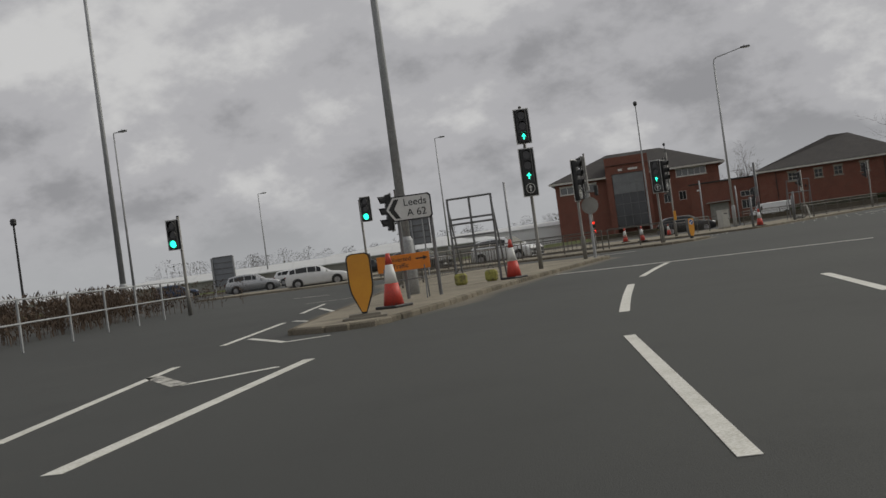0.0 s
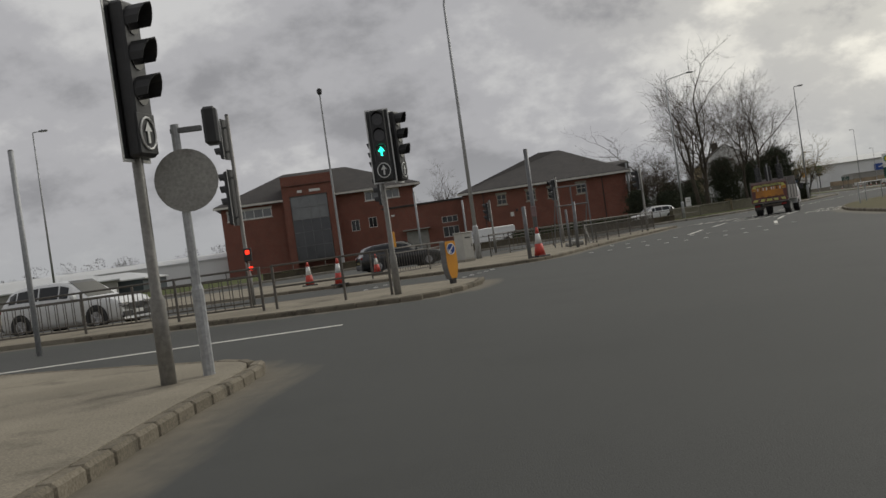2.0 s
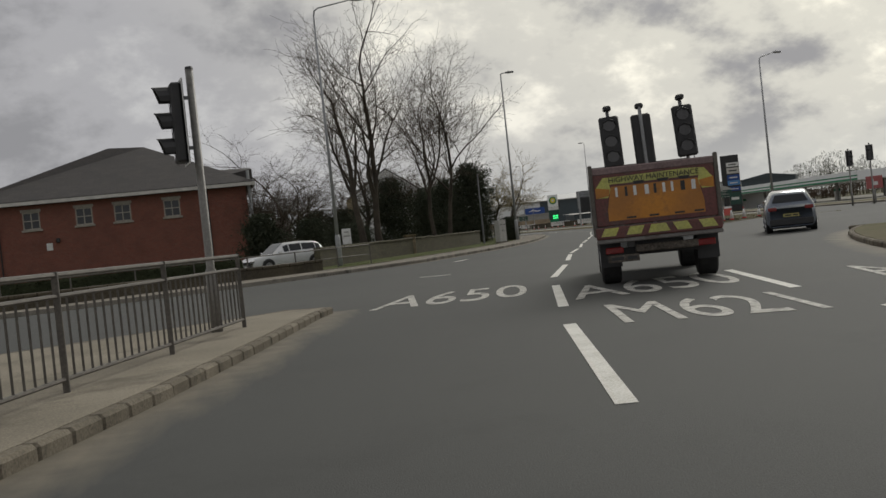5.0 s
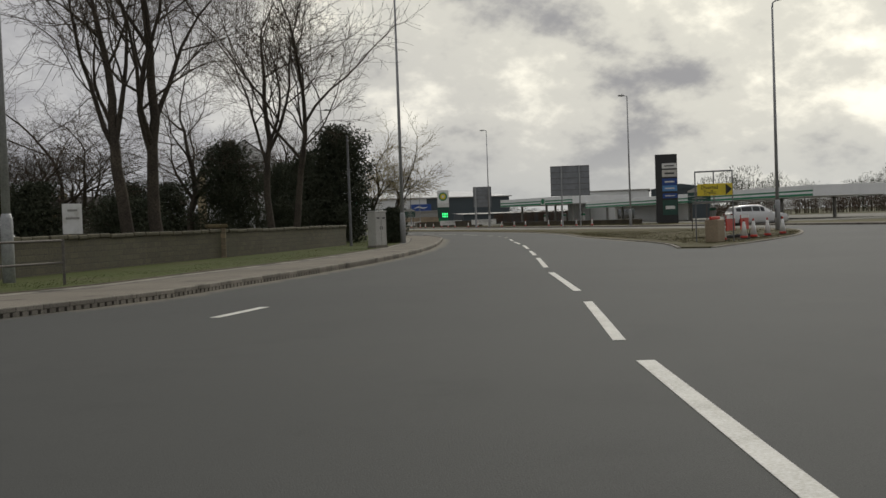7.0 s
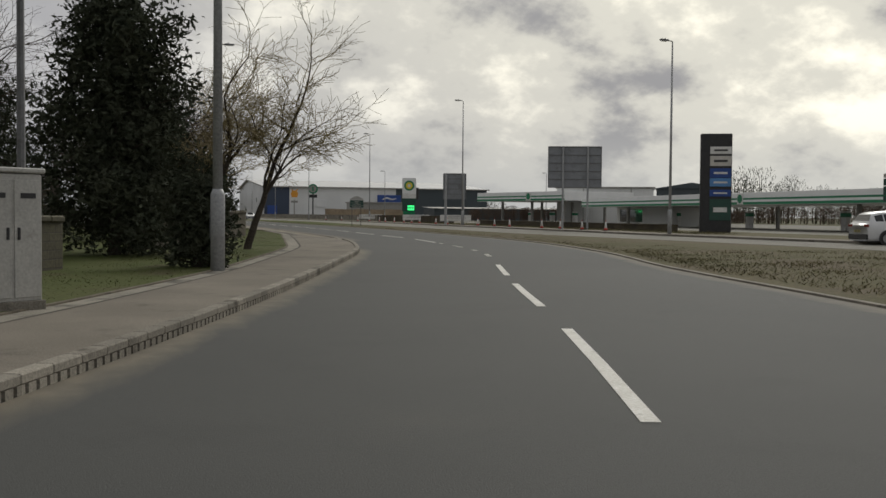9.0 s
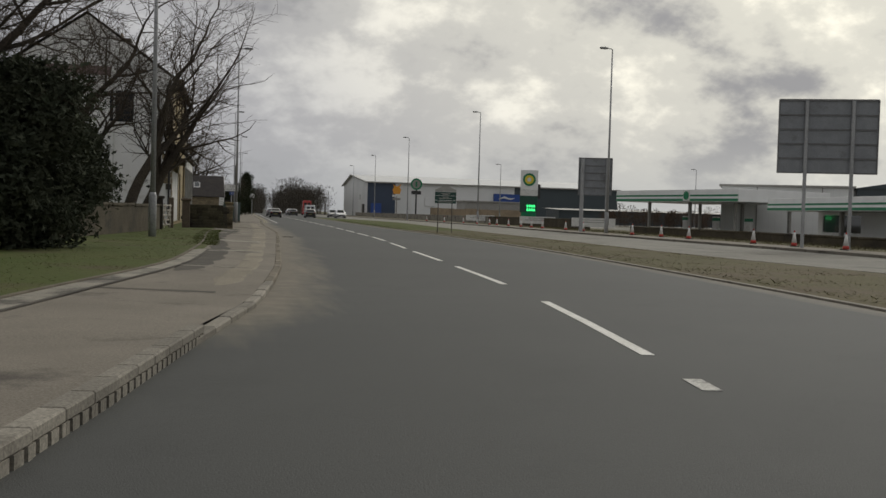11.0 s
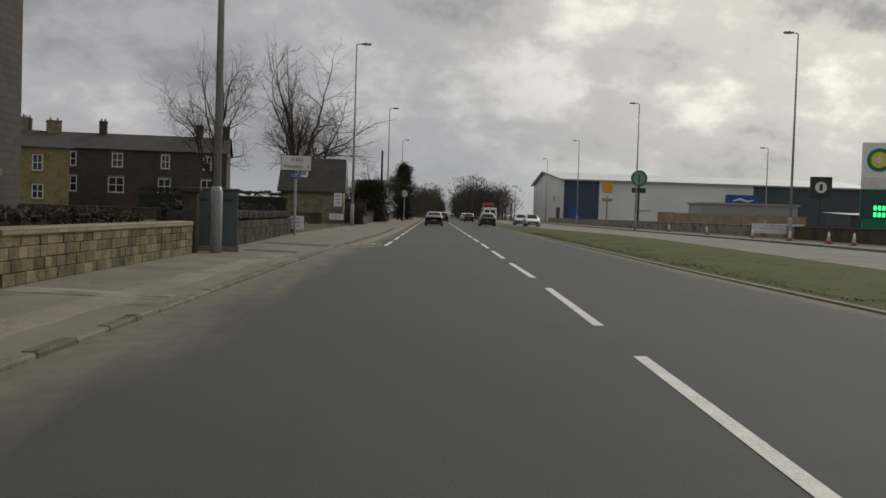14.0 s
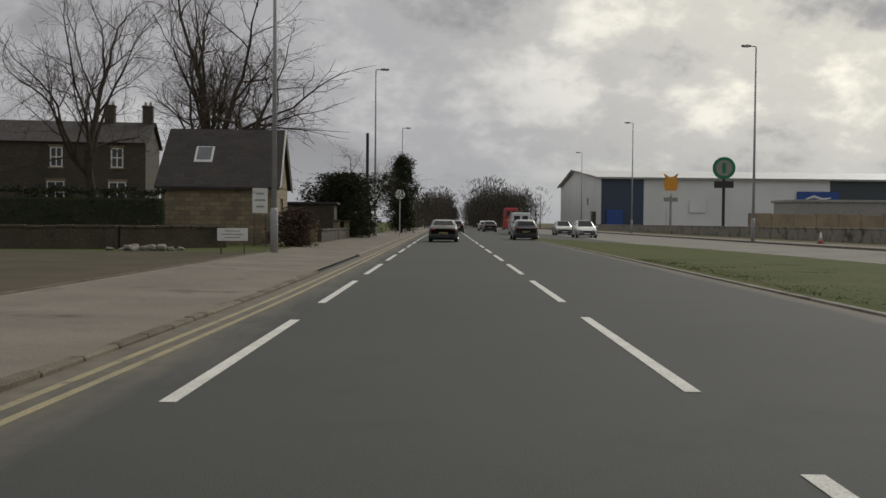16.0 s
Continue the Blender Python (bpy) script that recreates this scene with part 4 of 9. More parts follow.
for a, b in (((-30.2, -73.4), (-28.7, -68.3)), ((-27.9, -65.9), (-26.35, -61.2)), ((-25.4, -58.4), (-23.2, -53.1)), ((-22.1, -50.3), (-20.2, -45.4)),
             ((-27.34, -75.2), (-26.02, -70.35)), ((-25.2, -67.4), (-23.6, -62.7)), ((-28.88, -82.2), (-28.12, -78.3)), ((-26.7, -50.4), (-25.9, -50.8)), ((-22.8, -38.7), (-21.9, -37.4))):
    stroke(a, b, 0.15)
for x0, y0, x1, y1, k in ((-35.71, -82.45, -28.6, -84.2, 12), (-36.73, -87.75, -30.67, -89.2, 10), (-41.2, -96.3, -40.2, -91.4, 7), (-44.4, -96.0, -43.6, -91.4, 6)):
    for i in range(k):
        t = i / (k - 1)
        part("crossing_stud", S().box(0, 0, 0.004, 0.14, 0.14, 0.012, 0.004), M_WHITE, road, at=pose(x0 + t * (x1 - x0), y0 + t * (y1 - y0), 0, 0, 0, 12))


def road_words(text, left, right, tall, along_lane=(0.29, 0.957)):
    """Lane lettering drawn out along the lane, its foot on the line from left to right."""
    a, b = Vector(left), Vector(right)
    c, u = (a + b) / 2, (b - a)
    up = Vector(along_lane).normalized()
    ob = lettering(text, 1.0, M_WORN, road, None, 0.002, name="lane_lettering")
    xs = [v.co.x for v in ob.data.vertices]
    ys = [v.co.y for v in ob.data.vertices]
    sx, sy = u.length / (max(xs) - min(xs)), tall / (max(ys) - min(ys))
    k = u.normalized()
    ob.data.transform(Matrix(((k.x * sx, up.x * sy, 0, 0), (k.y * sx, up.y * sy, 0, 0), (0, 0, 1, 0), (0, 0, 0, 1))))
    ob.matrix_basis = pose(c.x, c.y, 0.005)


road_words("A650", (-29.6, -60.6), (-27.0, -61.5), 3.4)
road_words("A650", (-27.0, -63.8), (-24.4, -64.3), 3.0)
road_words("M621", (-27.9, -67.9), (-26.05, -69.0), 2.6)
road_words("A650", (-23.5, -66.3), (-21.7, -67.6), 2.6)
road_words("M621", (-24.9, -70.6), (-23.1, -72.0), 2.6)

# ---- street furniture ----
M_SACK = plain("faded_sack_cloth", (0.34, 0.33, 0.10), (0.26, 0.25, 0.09), 0.9, scale=5, fine=30, grain=0.3, stain=(0.14, 0.12, 0.08), stain_scale=5, stain_lo=0.52)
HEAD_UNIT = 0.37


def signal_head(pole, top, turn, out=0.30, lit=None, box=False, side=0.0, arrow=True):
    """A three-lamp traffic signal hung on a pole: turned so many degrees from the pole's own front."""
    m = pose(0, 0, 0, 0, 0, turn) @ pose(side, -out, 0) @ Matrix.Diagonal((0.88, 1, 1, 1))
    tall = 3 * HEAD_UNIT + 0.12 + (0.47 if box else 0)
    h = part("signal_head", S().box(0, 0.02, top - tall / 2, 0.40, 0.16, tall - 0.08, 0.03), M_BLACK, pole, "black three-lamp signal head", at=m)
    rim = S()
    for bx, bz, sx, sz in ((-0.295, 0, 0.03, tall), (0.295, 0, 0.03, tall), (0, tall / 2 - 0.015, 0.56, 0.03), (0, -tall / 2 + 0.015, 0.56, 0.03)):
        rim.box(bx, 0.10, top - tall / 2 + bz, sx, 0.012, sz)
    part("backing_board", S().box(0, 0.11, top - tall / 2, 0.58, 0.014, tall, 0.004), M_BLACK, h)
    part("white_border", rim, M_WHITE, h, "white edge strip")
    for bz in (top - 0.25, top - tall + 0.25):
        part("bracket", S().box(0, out / 2 + 0.06, bz, 0.05, out - 0.02, 0.05), M_PGREY, h)
    for i in range(3):
        z = top - 0.06 - HEAD_UNIT * (i + 0.5)
        on = lit == i
        if on and arrow:
            s = S().box(0, -0.075, z - 0.04, 0.045, 0.01, 0.13)
            s.add([(-0.09, -0.08, z), (0.09, -0.08, z), (0, -0.08, z + 0.11), (-0.09, -0.07, z), (0.09, -0.07, z), (0, -0.07, z + 0.11)], [(0, 1, 2), (5, 4, 3), (0, 3, 4, 1), (1, 4, 5, 2), (2, 5, 3, 0)])
            part("lens", S().tube([(0, -0.055, z), (0, -0.068, z)], 0.145, 14), M_LENS, h)
            part("lit_arrow", s, M_GO, h, "lit green arrow")
        else:
            part("lens", S().tube([(0, -0.055, z), (0, -0.072, z)], 0.145, 14), M_GO if on else M_LENS, h, "lit green lens" if on else "")
        v = S()
        k, r = 9, 0.165
        vs = []
        for j in range(k):
            a = radians(-20 + 220 * j / (k - 1))
            for rr, y in ((r, -0.06), (r, -0.30 + 0.10 * abs(j - 4) / 4), (r - 0.012, -0.30 + 0.10 * abs(j - 4) / 4), (r - 0.012, -0.06)):
                vs.append((rr * math.cos(a), y, z + rr * math.sin(a)))
        fs = []
        for j in range(k - 1):
            for q in range(4):
                fs.append((4 * j + q, 4 * j + (q + 1) % 4, 4 * j + 4 + (q + 1) % 4, 4 * j + 4 + q))
        v.add(vs, fs)
        part("visor", v, M_BLACK, h)
    if box:
        z = top - tall + 0.28
        part("box_sign", S().box(0, -0.055, z, 0.40, 0.02, 0.42, 0.01), M_BLACK, h, "black box sign with a white ring and arrow")
        ring = S()
        ring.tube([(0.165 * math.cos(a), -0.075, z + 0.165 * math.sin(a)) for a in [2 * math.pi * i / 18 for i in range(19)]], 0.012, 5)
        ring.box(0, -0.075, z - 0.03, 0.045, 0.01, 0.15)
        ring.add([(-0.08, -0.08, z + 0.02), (0.08, -0.08, z + 0.02), (0, -0.08, z + 0.12)], [(0, 1, 2)])
        part("ring_and_arrow", ring, M_WHITE, h)
    return h


def signal_pole(x, y, front, tall, label, extras=()):
    p = thing("traffic_light", label, "traffic light", facing(x, y, 0.1, *front), "traffic lights at the junction")
    part("pole", S().tube([(0, 0, -0.1), (0, 0, 0.9), (0, 0, 0.95), (0, 0, tall)], [0.085, 0.085, 0.06, 0.057], 12), M_POLE, p, smooth=True)
    part("pole_cap", S().tube([(0, 0, tall), (0, 0, tall + 0.04)], [0.062, 0.05], 12), M_BLACK, p)
    return p


p = signal_pole(-41.9, -121.5, (0.36, -0.93), 5.72, "tall grey pole with two stacked green arrow signals")
signal_head(p, 5.65, 0, lit=2)
signal_head(p, 4.27, 0, lit=2, box=True)
p = signal_pole(-42.0, -115.7, (0.36, -0.93), 3.9, "grey signal pole with a dark side-facing signal head")
signal_head(p, 4.05, 62, out=0.10, box=True)
p = thing("sign_post", "grey post carrying the plain back of a round sign", "road sign", facing(-41.72, -115.25, 0.1, 0.2, -0.98))
part("pole", S().tube([(0, 0, -0.1), (0, 0, 0.95), (0, 0, 1.0), (0, 0, 2.75)], [0.065, 0.065, 0.05, 0.045], 10), M_GALV, p)
part("pole_bracket", S().box(0.12, 0.0, 2.68, 0.34, 0.06, 0.06, 0.01), M_PGREY, p)
disc = part("sign_back", S().tube([(0.06, -0.07, 2.13), (0.06, -0.085, 2.13)], 0.34, 28), M_CGREY, p, "plain grey back of a round sign")
for z in (2.32, 1.94):
    part("sign_clip", S().box(0.06, -0.05, z, 0.5, 0.03, 0.045), M_GALV, disc)
part("signal_lamp", S().box(0.36, 0.25, 2.72, 0.16, 0.2, 0.42, 0.03), M_BLACK, p)
p = signal_pole(-41.66, -102.6, (0.22, -0.97), 4.1, "grey signal pole with a green arrow signal and a side signal")
signal_head(p, 4.30, -4, side=0.08, lit=2, box=True)
signal_head(p, 4.30, 62, side=0.52, box=True)
p = signal_pole(-47.2, -96.0, (0.25, -0.97), 5.75, "grey signal pole with stacked heads and a red pedestrian lamp")
signal_head(p, 5.65, -108, out=0.24)
signal_head(p, 4.12, -108, out=0.24, box=True)
q = part("push_button_box", S().box(0.05, -0.10, 1.50, 0.24, 0.18, 0.40, 0.02), M_BLACK, p)
part("red_figure_lamp", S().box(0.05, -0.195, 1.58, 0.12, 0.012, 0.12), M_STOP, q, "lit red lamp")
part("red_figure_lamp", S().box(0.10, -0.195, 1.08, 0.11, 0.02, 0.11), M_STOP, q, "lit red lamp")
p = signal_pole(-44.45, -85.7, (0.25, -0.97), 5.75, "tall signal pole with stacked heads and a yellow box")
signal_head(p, 5.45, -112, out=0.18)
signal_head(p, 4.05, -112, out=0.18)
part("detector", S().tube([(0, 0, 5.75), (-0.04, 0, 6.2)], 0.02, 6).tube([(-0.04, 0, 6.2), (-0.04, 0, 6.26), (-0.04, 0, 6.36), (-0.04, 0, 6.4)], [0.05, 0.09, 0.09, 0.04], 10), M_BLACK, p, "small black detector on a stalk")
part("push_button_box", S().box(0.06, -0.12, 1.42, 0.17, 0.16, 0.62, 0.02), M_AMBER, p, "yellow push-button box")
p = signal_pole(-32.62, -64.15, (0.3, -0.95), 3.86, "grey signal pole with a dark side-facing head by the rail")
signal_head(p, 3.70, -100, out=0.26)
p = signal_pole(-56.6, -122.4, (0.5, -0.86), 3.9, "grey signal pole showing a green light by the railing")
signal_head(p, 3.8, -6, side=-0.2, lit=2, arrow=False)
p = signal_pole(-54.2, -111.6, (0.4, -0.9), 4.1, "grey signal pole with a green light on the island")
signal_head(p, 4.25, -4, side=0.3, lit=2, arrow=False)
part("push_button_box", S().box(0.1, -0.1, 1.3, 0.17, 0.16, 0.36, 0.02), M_BLACK, p)
p = signal_pole(-44.7, -126.4, (0.3, -0.95), 3.2, "grey signal pole with a dark turned head on the island")
signal_head(p, 3.15, -70, side=-0.1)
p = signal_pole(-37.65, -66.8, (0.3, -0.95), 3.82, "thin signal pole with a dark head behind the guard rail")
signal_head(p, 3.72, -86, out=0.24)
p = signal_pole(-41.9, -62.0, (0.3, -0.95), 3.2, "signal pole with a small dark head before the brick building")
signal_head(p, 3.1, -110, out=0.2)
p = signal_pole(18.05, -10.0, (-0.6, -0.8), 4.6, "far signal pole with dark heads beside the roundabout")
signal_head(p, 4.5, 0)
p = signal_pole(16.4, -9.65, (-0.6, -0.8), 4.3, "far signal pole with dark heads beside the roundabout")
signal_head(p, 4.2, 20)


def lamp_post(x, y, tall, toward, reach, label, kind="short", k=1.0):
    """A tapered steel street lamp; toward: bearing of its arm in degrees from +y towards +x."""
    p = thing("street_lamp", label, "street lamp", pose(x, y, 0.1, 0, 0, -toward), "street lamps along the road")
    part("base_section", S().tube([(0, 0, -0.1), (0, 0, 1.5), (0, 0, 1.62)], [0.14 * k, 0.14 * k, 0.10 * k], 12), M_GALV, p, smooth=True)
    part("door", S().box(0, -0.139 * k, 0.9, 0.12, 0.012, 0.5, 0.004), M_PGREY, p)
    part("column", S().tube([(0, 0, 1.6), (0, 0, tall - 0.4)], [0.098 * k, 0.052 * k], 12), M_GALV, p, smooth=True)
    if kind == "arm":
        arm = [(0, 0, tall - 0.42), (0, 0.05, tall - 0.15), (0, 0.25, tall - 0.02), (0, reach, tall + 0.30)]
        end = (reach, tall + 0.30)
    else:
        arm = [(0, 0, tall - 0.42), (0, 0, tall - 0.06), (0, 0.06, tall), (0, reach * 0.5, tall + 0.01)]
        end = (reach * 0.5, tall + 0.01)
    part("arm", S().tube(arm, [0.05, 0.045, 0.04, 0.035], 8), M_GALV, p)
    lan = part("lantern", S().box(0, end[0] + 0.28, end[1] + 0.01, 0.26, 0.68, 0.12, 0.045), M_PGREY, p)
    part("diffuser", S().box(0, end[0] + 0.32, end[1] - 0.06, 0.2, 0.46, 0.04, 0.015), M_WHITE, lan)
    part("photocell", S().tube([(0, end[0] + 0.2, end[1] + 0.06), (0, end[0] + 0.2, end[1] + 0.13)], 0.04, 8), M_BLACK, lan)
    return p


G1 = "galvanised street lamp with long arm"
G2 = "galvanised street lamp with short head"
lamp_post(-41.75, -77.3, 12.7, 100, 2.2, G1 + " on the crossing island", "arm")
lamp_post(-26.0, -27.2, 13.3, 95, 2.0, G1 + " by the footway", "arm")
lamp_post(11.7, -6.2, 12.5, 80, 1.6, G1 + " at the grass island", "arm")
lamp_post(27.2, 36.2, 12.8, 260, 0.9, G2 + " beyond the opposite lanes")
lamp_post(32.4, 85.6, 14.1, 262, 0.9, G2 + " beside the back of a sign")
lamp_post(37.6, 138.6, 14.3, 264, 0.9, G2 + " beyond the opposite lanes")
lamp_post(37.2, 178.9, 13.7, 266, 0.9, G2 + " beyond the opposite lanes")
lamp_post(41.5, 232, 13.5, 266, 0.9, G2 + " far along the road")
lamp_post(45.5, 285, 13.5, 266, 0.9, G2 + " far along the road")
lamp_post(-8.4, -1.6, 13.3, 120, 0.9, G2 + " on the grass by the bend")
lamp_post(-0.3, 51.0, 13.0, 92, 0.9, G2 + " before the garden wall")
lamp_post(4.9, 95.0, 13.7, 92, 0.9, G2 + " next to a green cabinet")
lamp_post(7.2, 145.5, 13.4, 92, 0.9, G2 + " on the footway by the barn")
lamp_post(10.4, 191, 13.4, 92, 0.9, G2 + " on the footway by dark bushes")
lamp_post(13.4, 240, 13.2, 92, 0.9, G2 + " far along the footway")
lamp_post(-42.65, -130.2, 14.0, 110, 2.0, G1 + " on the splitter island", "arm", 1.35)
lamp_post(-65.9, -115.7, 18.5, 100, 1.8, G1 + " behind the pedestrian railing", "arm", 1.5)
lamp_post(-81.8, -97.0, 12.9, 90, 1.2, G2 + " past the side road")
lamp_post(-103.5, -48, 11.4, 90, 1.2, G2 + " past the side road")
lamp_post(-77.5, -49.8, 14.0, 90, 1.2, G2 + " beyond the crossing road")
lamp_post(-92, -104, 9.0, 90, 0.9, G2 + " among the far hedges")
lamp_post(60, 200, 11.0, 266, 0.9, G2 + " at the retail site")
lamp_post(96, 190, 11.0, 266, 0.9, G2 + " at the retail site")
p = thing("camera_pole", "slim tall pole with a round black camera on top", "camera pole", pose(-54.6, -48.5, 0.1))
part("pole", S().tube([(0, 0, -0.1), (0, 0, 1.4), (0, 0, 13.6)], [0.12, 0.10, 0.05], 10), M_GALV, p)
part("camera_dome", S().tube([(0, 0, 13.6), (0, 0, 13.75), (0, 0, 14.0), (0, 0, 14.1)], [0.12, 0.2, 0.2, 0.08], 12), M_BLACK, p)
p = thing("camera_pole", "slim black pole with a camera beside the far road", "camera pole", pose(-88, -101.5, 0.1))
part("pole", S().tube([(0, 0, -0.1), (0, 0, 7.2)], [0.1, 0.07], 10), M_BLACK, p)
part("camera_dome", S().box(0, 0, 7.3, 0.4, 0.4, 0.5, 0.1), M_BLACK, p)


def bare_post(x, y, tall, r, label, lean=0.0, mat=None):
    p = thing("steel_post", label, "post", pose(x, y, 0.1, 0, lean, 0))
    part("tube", S().tube([(0, 0, -0.1), (0, 0, tall)], r, 12), mat or M_GALV, p, smooth=True)
    part("cap", S().tube([(0, 0, tall), (0, 0, tall + 0.03)], [r * 1.05, r * 0.8], 12), M_PGREY, p)
    return p


tall_post = bare_post(-38.65, -87.3, 4.07, 0.085, "tall grey steel post behind a traffic cone", mat=M_PGREY)
part("push_button_box", S().box(0.0, -0.12, 1.72, 0.2, 0.14, 0.40, 0.02), M_TRIM, tall_post, "dull brown push-button box")
bare_post(-38.98, -88.6, 1.9, 0.075, "short dark steel post beside a traffic cone", mat=M_PGREY)
bare_post(-37.1, -81.7, 1.95, 0.075, "stubby steel post on the dusty island", 1.5, M_PGREY)
bare_post(-46.0, -66.0, 4.2, 0.06, "thin bare post before the brick buildings")
bare_post(-43.5, -63.0, 3.4, 0.06, "thin bare post before the brick buildings")
bare_post(-48.8, -105.8, 4.2, 0.06, "thin bare post beside the crossing island")
bare_post(-37.4, -79.4, 1.7, 0.055, "stubby dark post by the guard rail", mat=M_PGREY)


def guard_rail(pts, tall, label, bars=True, mat=M_RAIL, group="pedestrian guard rails", per=0.19):
    """Panels of steel pedestrian railing between posts at the given points."""
    t = thing("guard_rail", label, "railing", pose(0, 0, 0.1), group)
    post = S().box(0, 0, tall / 2 - 0.05, 0.06, 0.06, tall + 0.1, 0.008).mesh("post", mat)
    bar = S().tube([(0, 0, 0.14), (0, 0, tall * 0.80)], 0.013, 5, False).mesh("bar", mat)
    for a in pts:
        part("post", post, mat, t, at=pose(a[0], a[1], 0))
    for a, b in zip(pts, pts[1:]):
        for z, r in ((tall - 0.03, 0.026), (tall * 0.80, 0.022), (0.14, 0.022)) if bars else ((tall - 0.03, 0.026), (tall * 0.5, 0.026)):
            part("rail", S().tube([(*a, z), (*b, z)], r, 6), mat, t)
        if bars:
            d = math.hypot(b[0] - a[0], b[1] - a[1])
            k = max(int(d / per), 2)
            for i in range(1, k):
                part("bar", bar, mat, t, at=pose(a[0] + (b[0] - a[0]) * i / k, a[1] + (b[1] - a[1]) * i / k, 0))
    return t


guard_rail([(-36.72, -80.3), (-36.15, -77.8), (-35.5, -75.0), (-34.8, -72.3), (-34.02, -69.6), (-33.17, -67.0), (-32.22, -63.9)], 1.12, "weathered dark steel guard rail along the island kerb")
guard_rail([(-60, -99.6), (-55, -100.4), (-50, -101.2), (-47.4, -101.5), (-45.15, -101.7)], 1.1, "dark steel guard rail across the crossing island", per=0.25)
guard_rail([(-44.8, -101.75), (-43.05, -101.9), (-41.85, -102.3)], 1.1, "open steel hand rail between two signal poles", False)
guard_rail([(-60.5, -96.4), (-55.5, -97.2), (-50, -98.1), (-46.5, -98.4)], 1.1, "dark steel guard rail at the back of the crossing island", per=0.28)
guard_rail([(-45.2, -86.8), (-44.2, -87.3), (-43.2, -84.6), (-42.8, -82.3)], 1.1, "steel guard rail bending behind a signal pole", per=0.2)
guard_rail([(-41.2, -76.8), (-40.4, -74.0), (-38.2, -71.5), (-36.0, -67.6)], 1.1, "dark steel guard rail at the back of the island", per=0.28)
guard_rail([(-46.4, -114.1), (-47.2, -117.0), (-47.0, -120.5), (-45.9, -124.4), (-44.6, -127.5)], 1.1, "dark steel guard rail along the back of the splitter island", per=0.2)
guard_rail([(-49.4, -141.6), (-50.5, -138.6), (-51.6, -135.6), (-52.9, -132.5), (-54.4, -129.4), (-55.3, -126.9), (-56.4, -124.2), (-57.4, -121.4)], 1.35, "pale steel two-rail fence along the footway", False, M_GALV)
rail_far = [p for p in offset(KI, 0.8) if p[0] < -24.5 and p[0] > -75]
guard_rail([tuple(q[0]) for q in along(rail_far, 2.6)], 1.0, "thin steel two-rail fence behind the far footway", False, M_RAIL)
guard_rail([(-15.6, -57.4), (-18.2, -61.3), (-20.4, -65.6), (-22.0, -70.0)], 1.1, "pale steel guard rail on the round island", False, M_GALV)


def traffic_cone(x, y, s=1.0, z=0.117, lean=0.0, label="white and red traffic cone with dirty base", low=0.42, high=0.78):
    t = thing("traffic_cone", label, "traffic cone", pose(x, y, z, 0, lean, random.uniform(0, 90)), "traffic cones at the roadworks")
    part("base", S().box(0, 0, 0.025 * s, 0.50 * s, 0.50 * s, 0.05 * s, 0.02), M_BLACK, t)

    def ring(z0, z1):
        r = lambda q: (0.19 - 0.155 * q) * s
        return S().tube([(0, 0, (0.05 + 0.95 * z0) * s), (0, 0, (0.05 + 0.95 * z1) * s)], [r(z0), r(z1)], 16)

    part("lower_band", ring(0, low), M_RED, t, "red plastic band", smooth=True)
    part("reflective_sleeve", ring(low, high), M_WHITE, t, "grimy white sleeve", smooth=True)
    part("top_band", ring(high, 1.0), M_RED, t, smooth=True)


traffic_cone(-40.3, -135.9, 1.18)
traffic_cone(-40.72, -127.35, 1.15)
traffic_cone(-38.62, -88.15, 1.1)
traffic_cone(-46.8, -77.0, 0.9)
traffic_cone(-46.1, -88.7, 1.0)
traffic_cone(-48.3, -84.5, 1.0)
for x, y in ((0.4, -18.6), (1.6, -17.6), (3.2, -16.4), (5.4, -14.6), (-1.3, -19.6)):
    traffic_cone(x, y, 0.8, 0.06, label="faded white and red cone beside the roadworks", low=0.12, high=0.86)
for y in (48, 52.6, 57.2, 61.5, 70, 74.5, 80, 92, 97.5, 106, 110.5, 115, 121, 127, 131, 138, 146, 158, 171):
    q = on_line(y, FK)
    traffic_cone(q[0] + 2.2, q[1], 0.8, 0.115, label="white and orange cone on the far footway", low=0.2, high=0.88)


def keep_left_bollard():
    t = thing("traffic_bollard", "amber shield-shaped traffic bollard on the island nose", "bollard", facing(-39.6, -138.45, 0.117, 0.45, -0.89))
    part("base", S().prism([(-0.42, -0.3), (0.42, -0.3), (0.42, 0.3), (-0.42, 0.3)], 0, 0.04).prism([(-0.3, -0.2), (0.3, -0.2), (0.3, 0.2), (-0.3, 0.2)], 0.04, 0.09), M_KERB, t)
    out = [(-0.05, 0.09), (0.05, 0.09), (0.14, 0.26), (0.24, 0.46), (0.27, 0.62), (0.27, 1.10), (0.24, 1.16), (0.15, 1.19), (-0.15, 1.19), (-0.24, 1.16), (-0.27, 1.10), (-0.27, 0.62), (-0.24, 0.46), (-0.14, 0.26)]
    m = Matrix.Rotation(radians(90), 4, "X")
    body = part("shield", S().prism([(x * 0.86, z * 1.04) for x, z in out], -0.12, 0.12, m), M_BLACK, t, "black plastic shell")
    part("front_face", S().prism([(x * 0.76, 0.04 + z * 0.99) for x, z in out], 0.121, 0.135, m), M_AMBER, body, "amber reflective face")
    part("back_face", S().prism([(x * 0.76, 0.04 + z * 0.99) for x, z in out], -0.135, -0.121, m), M_AMBER, body)


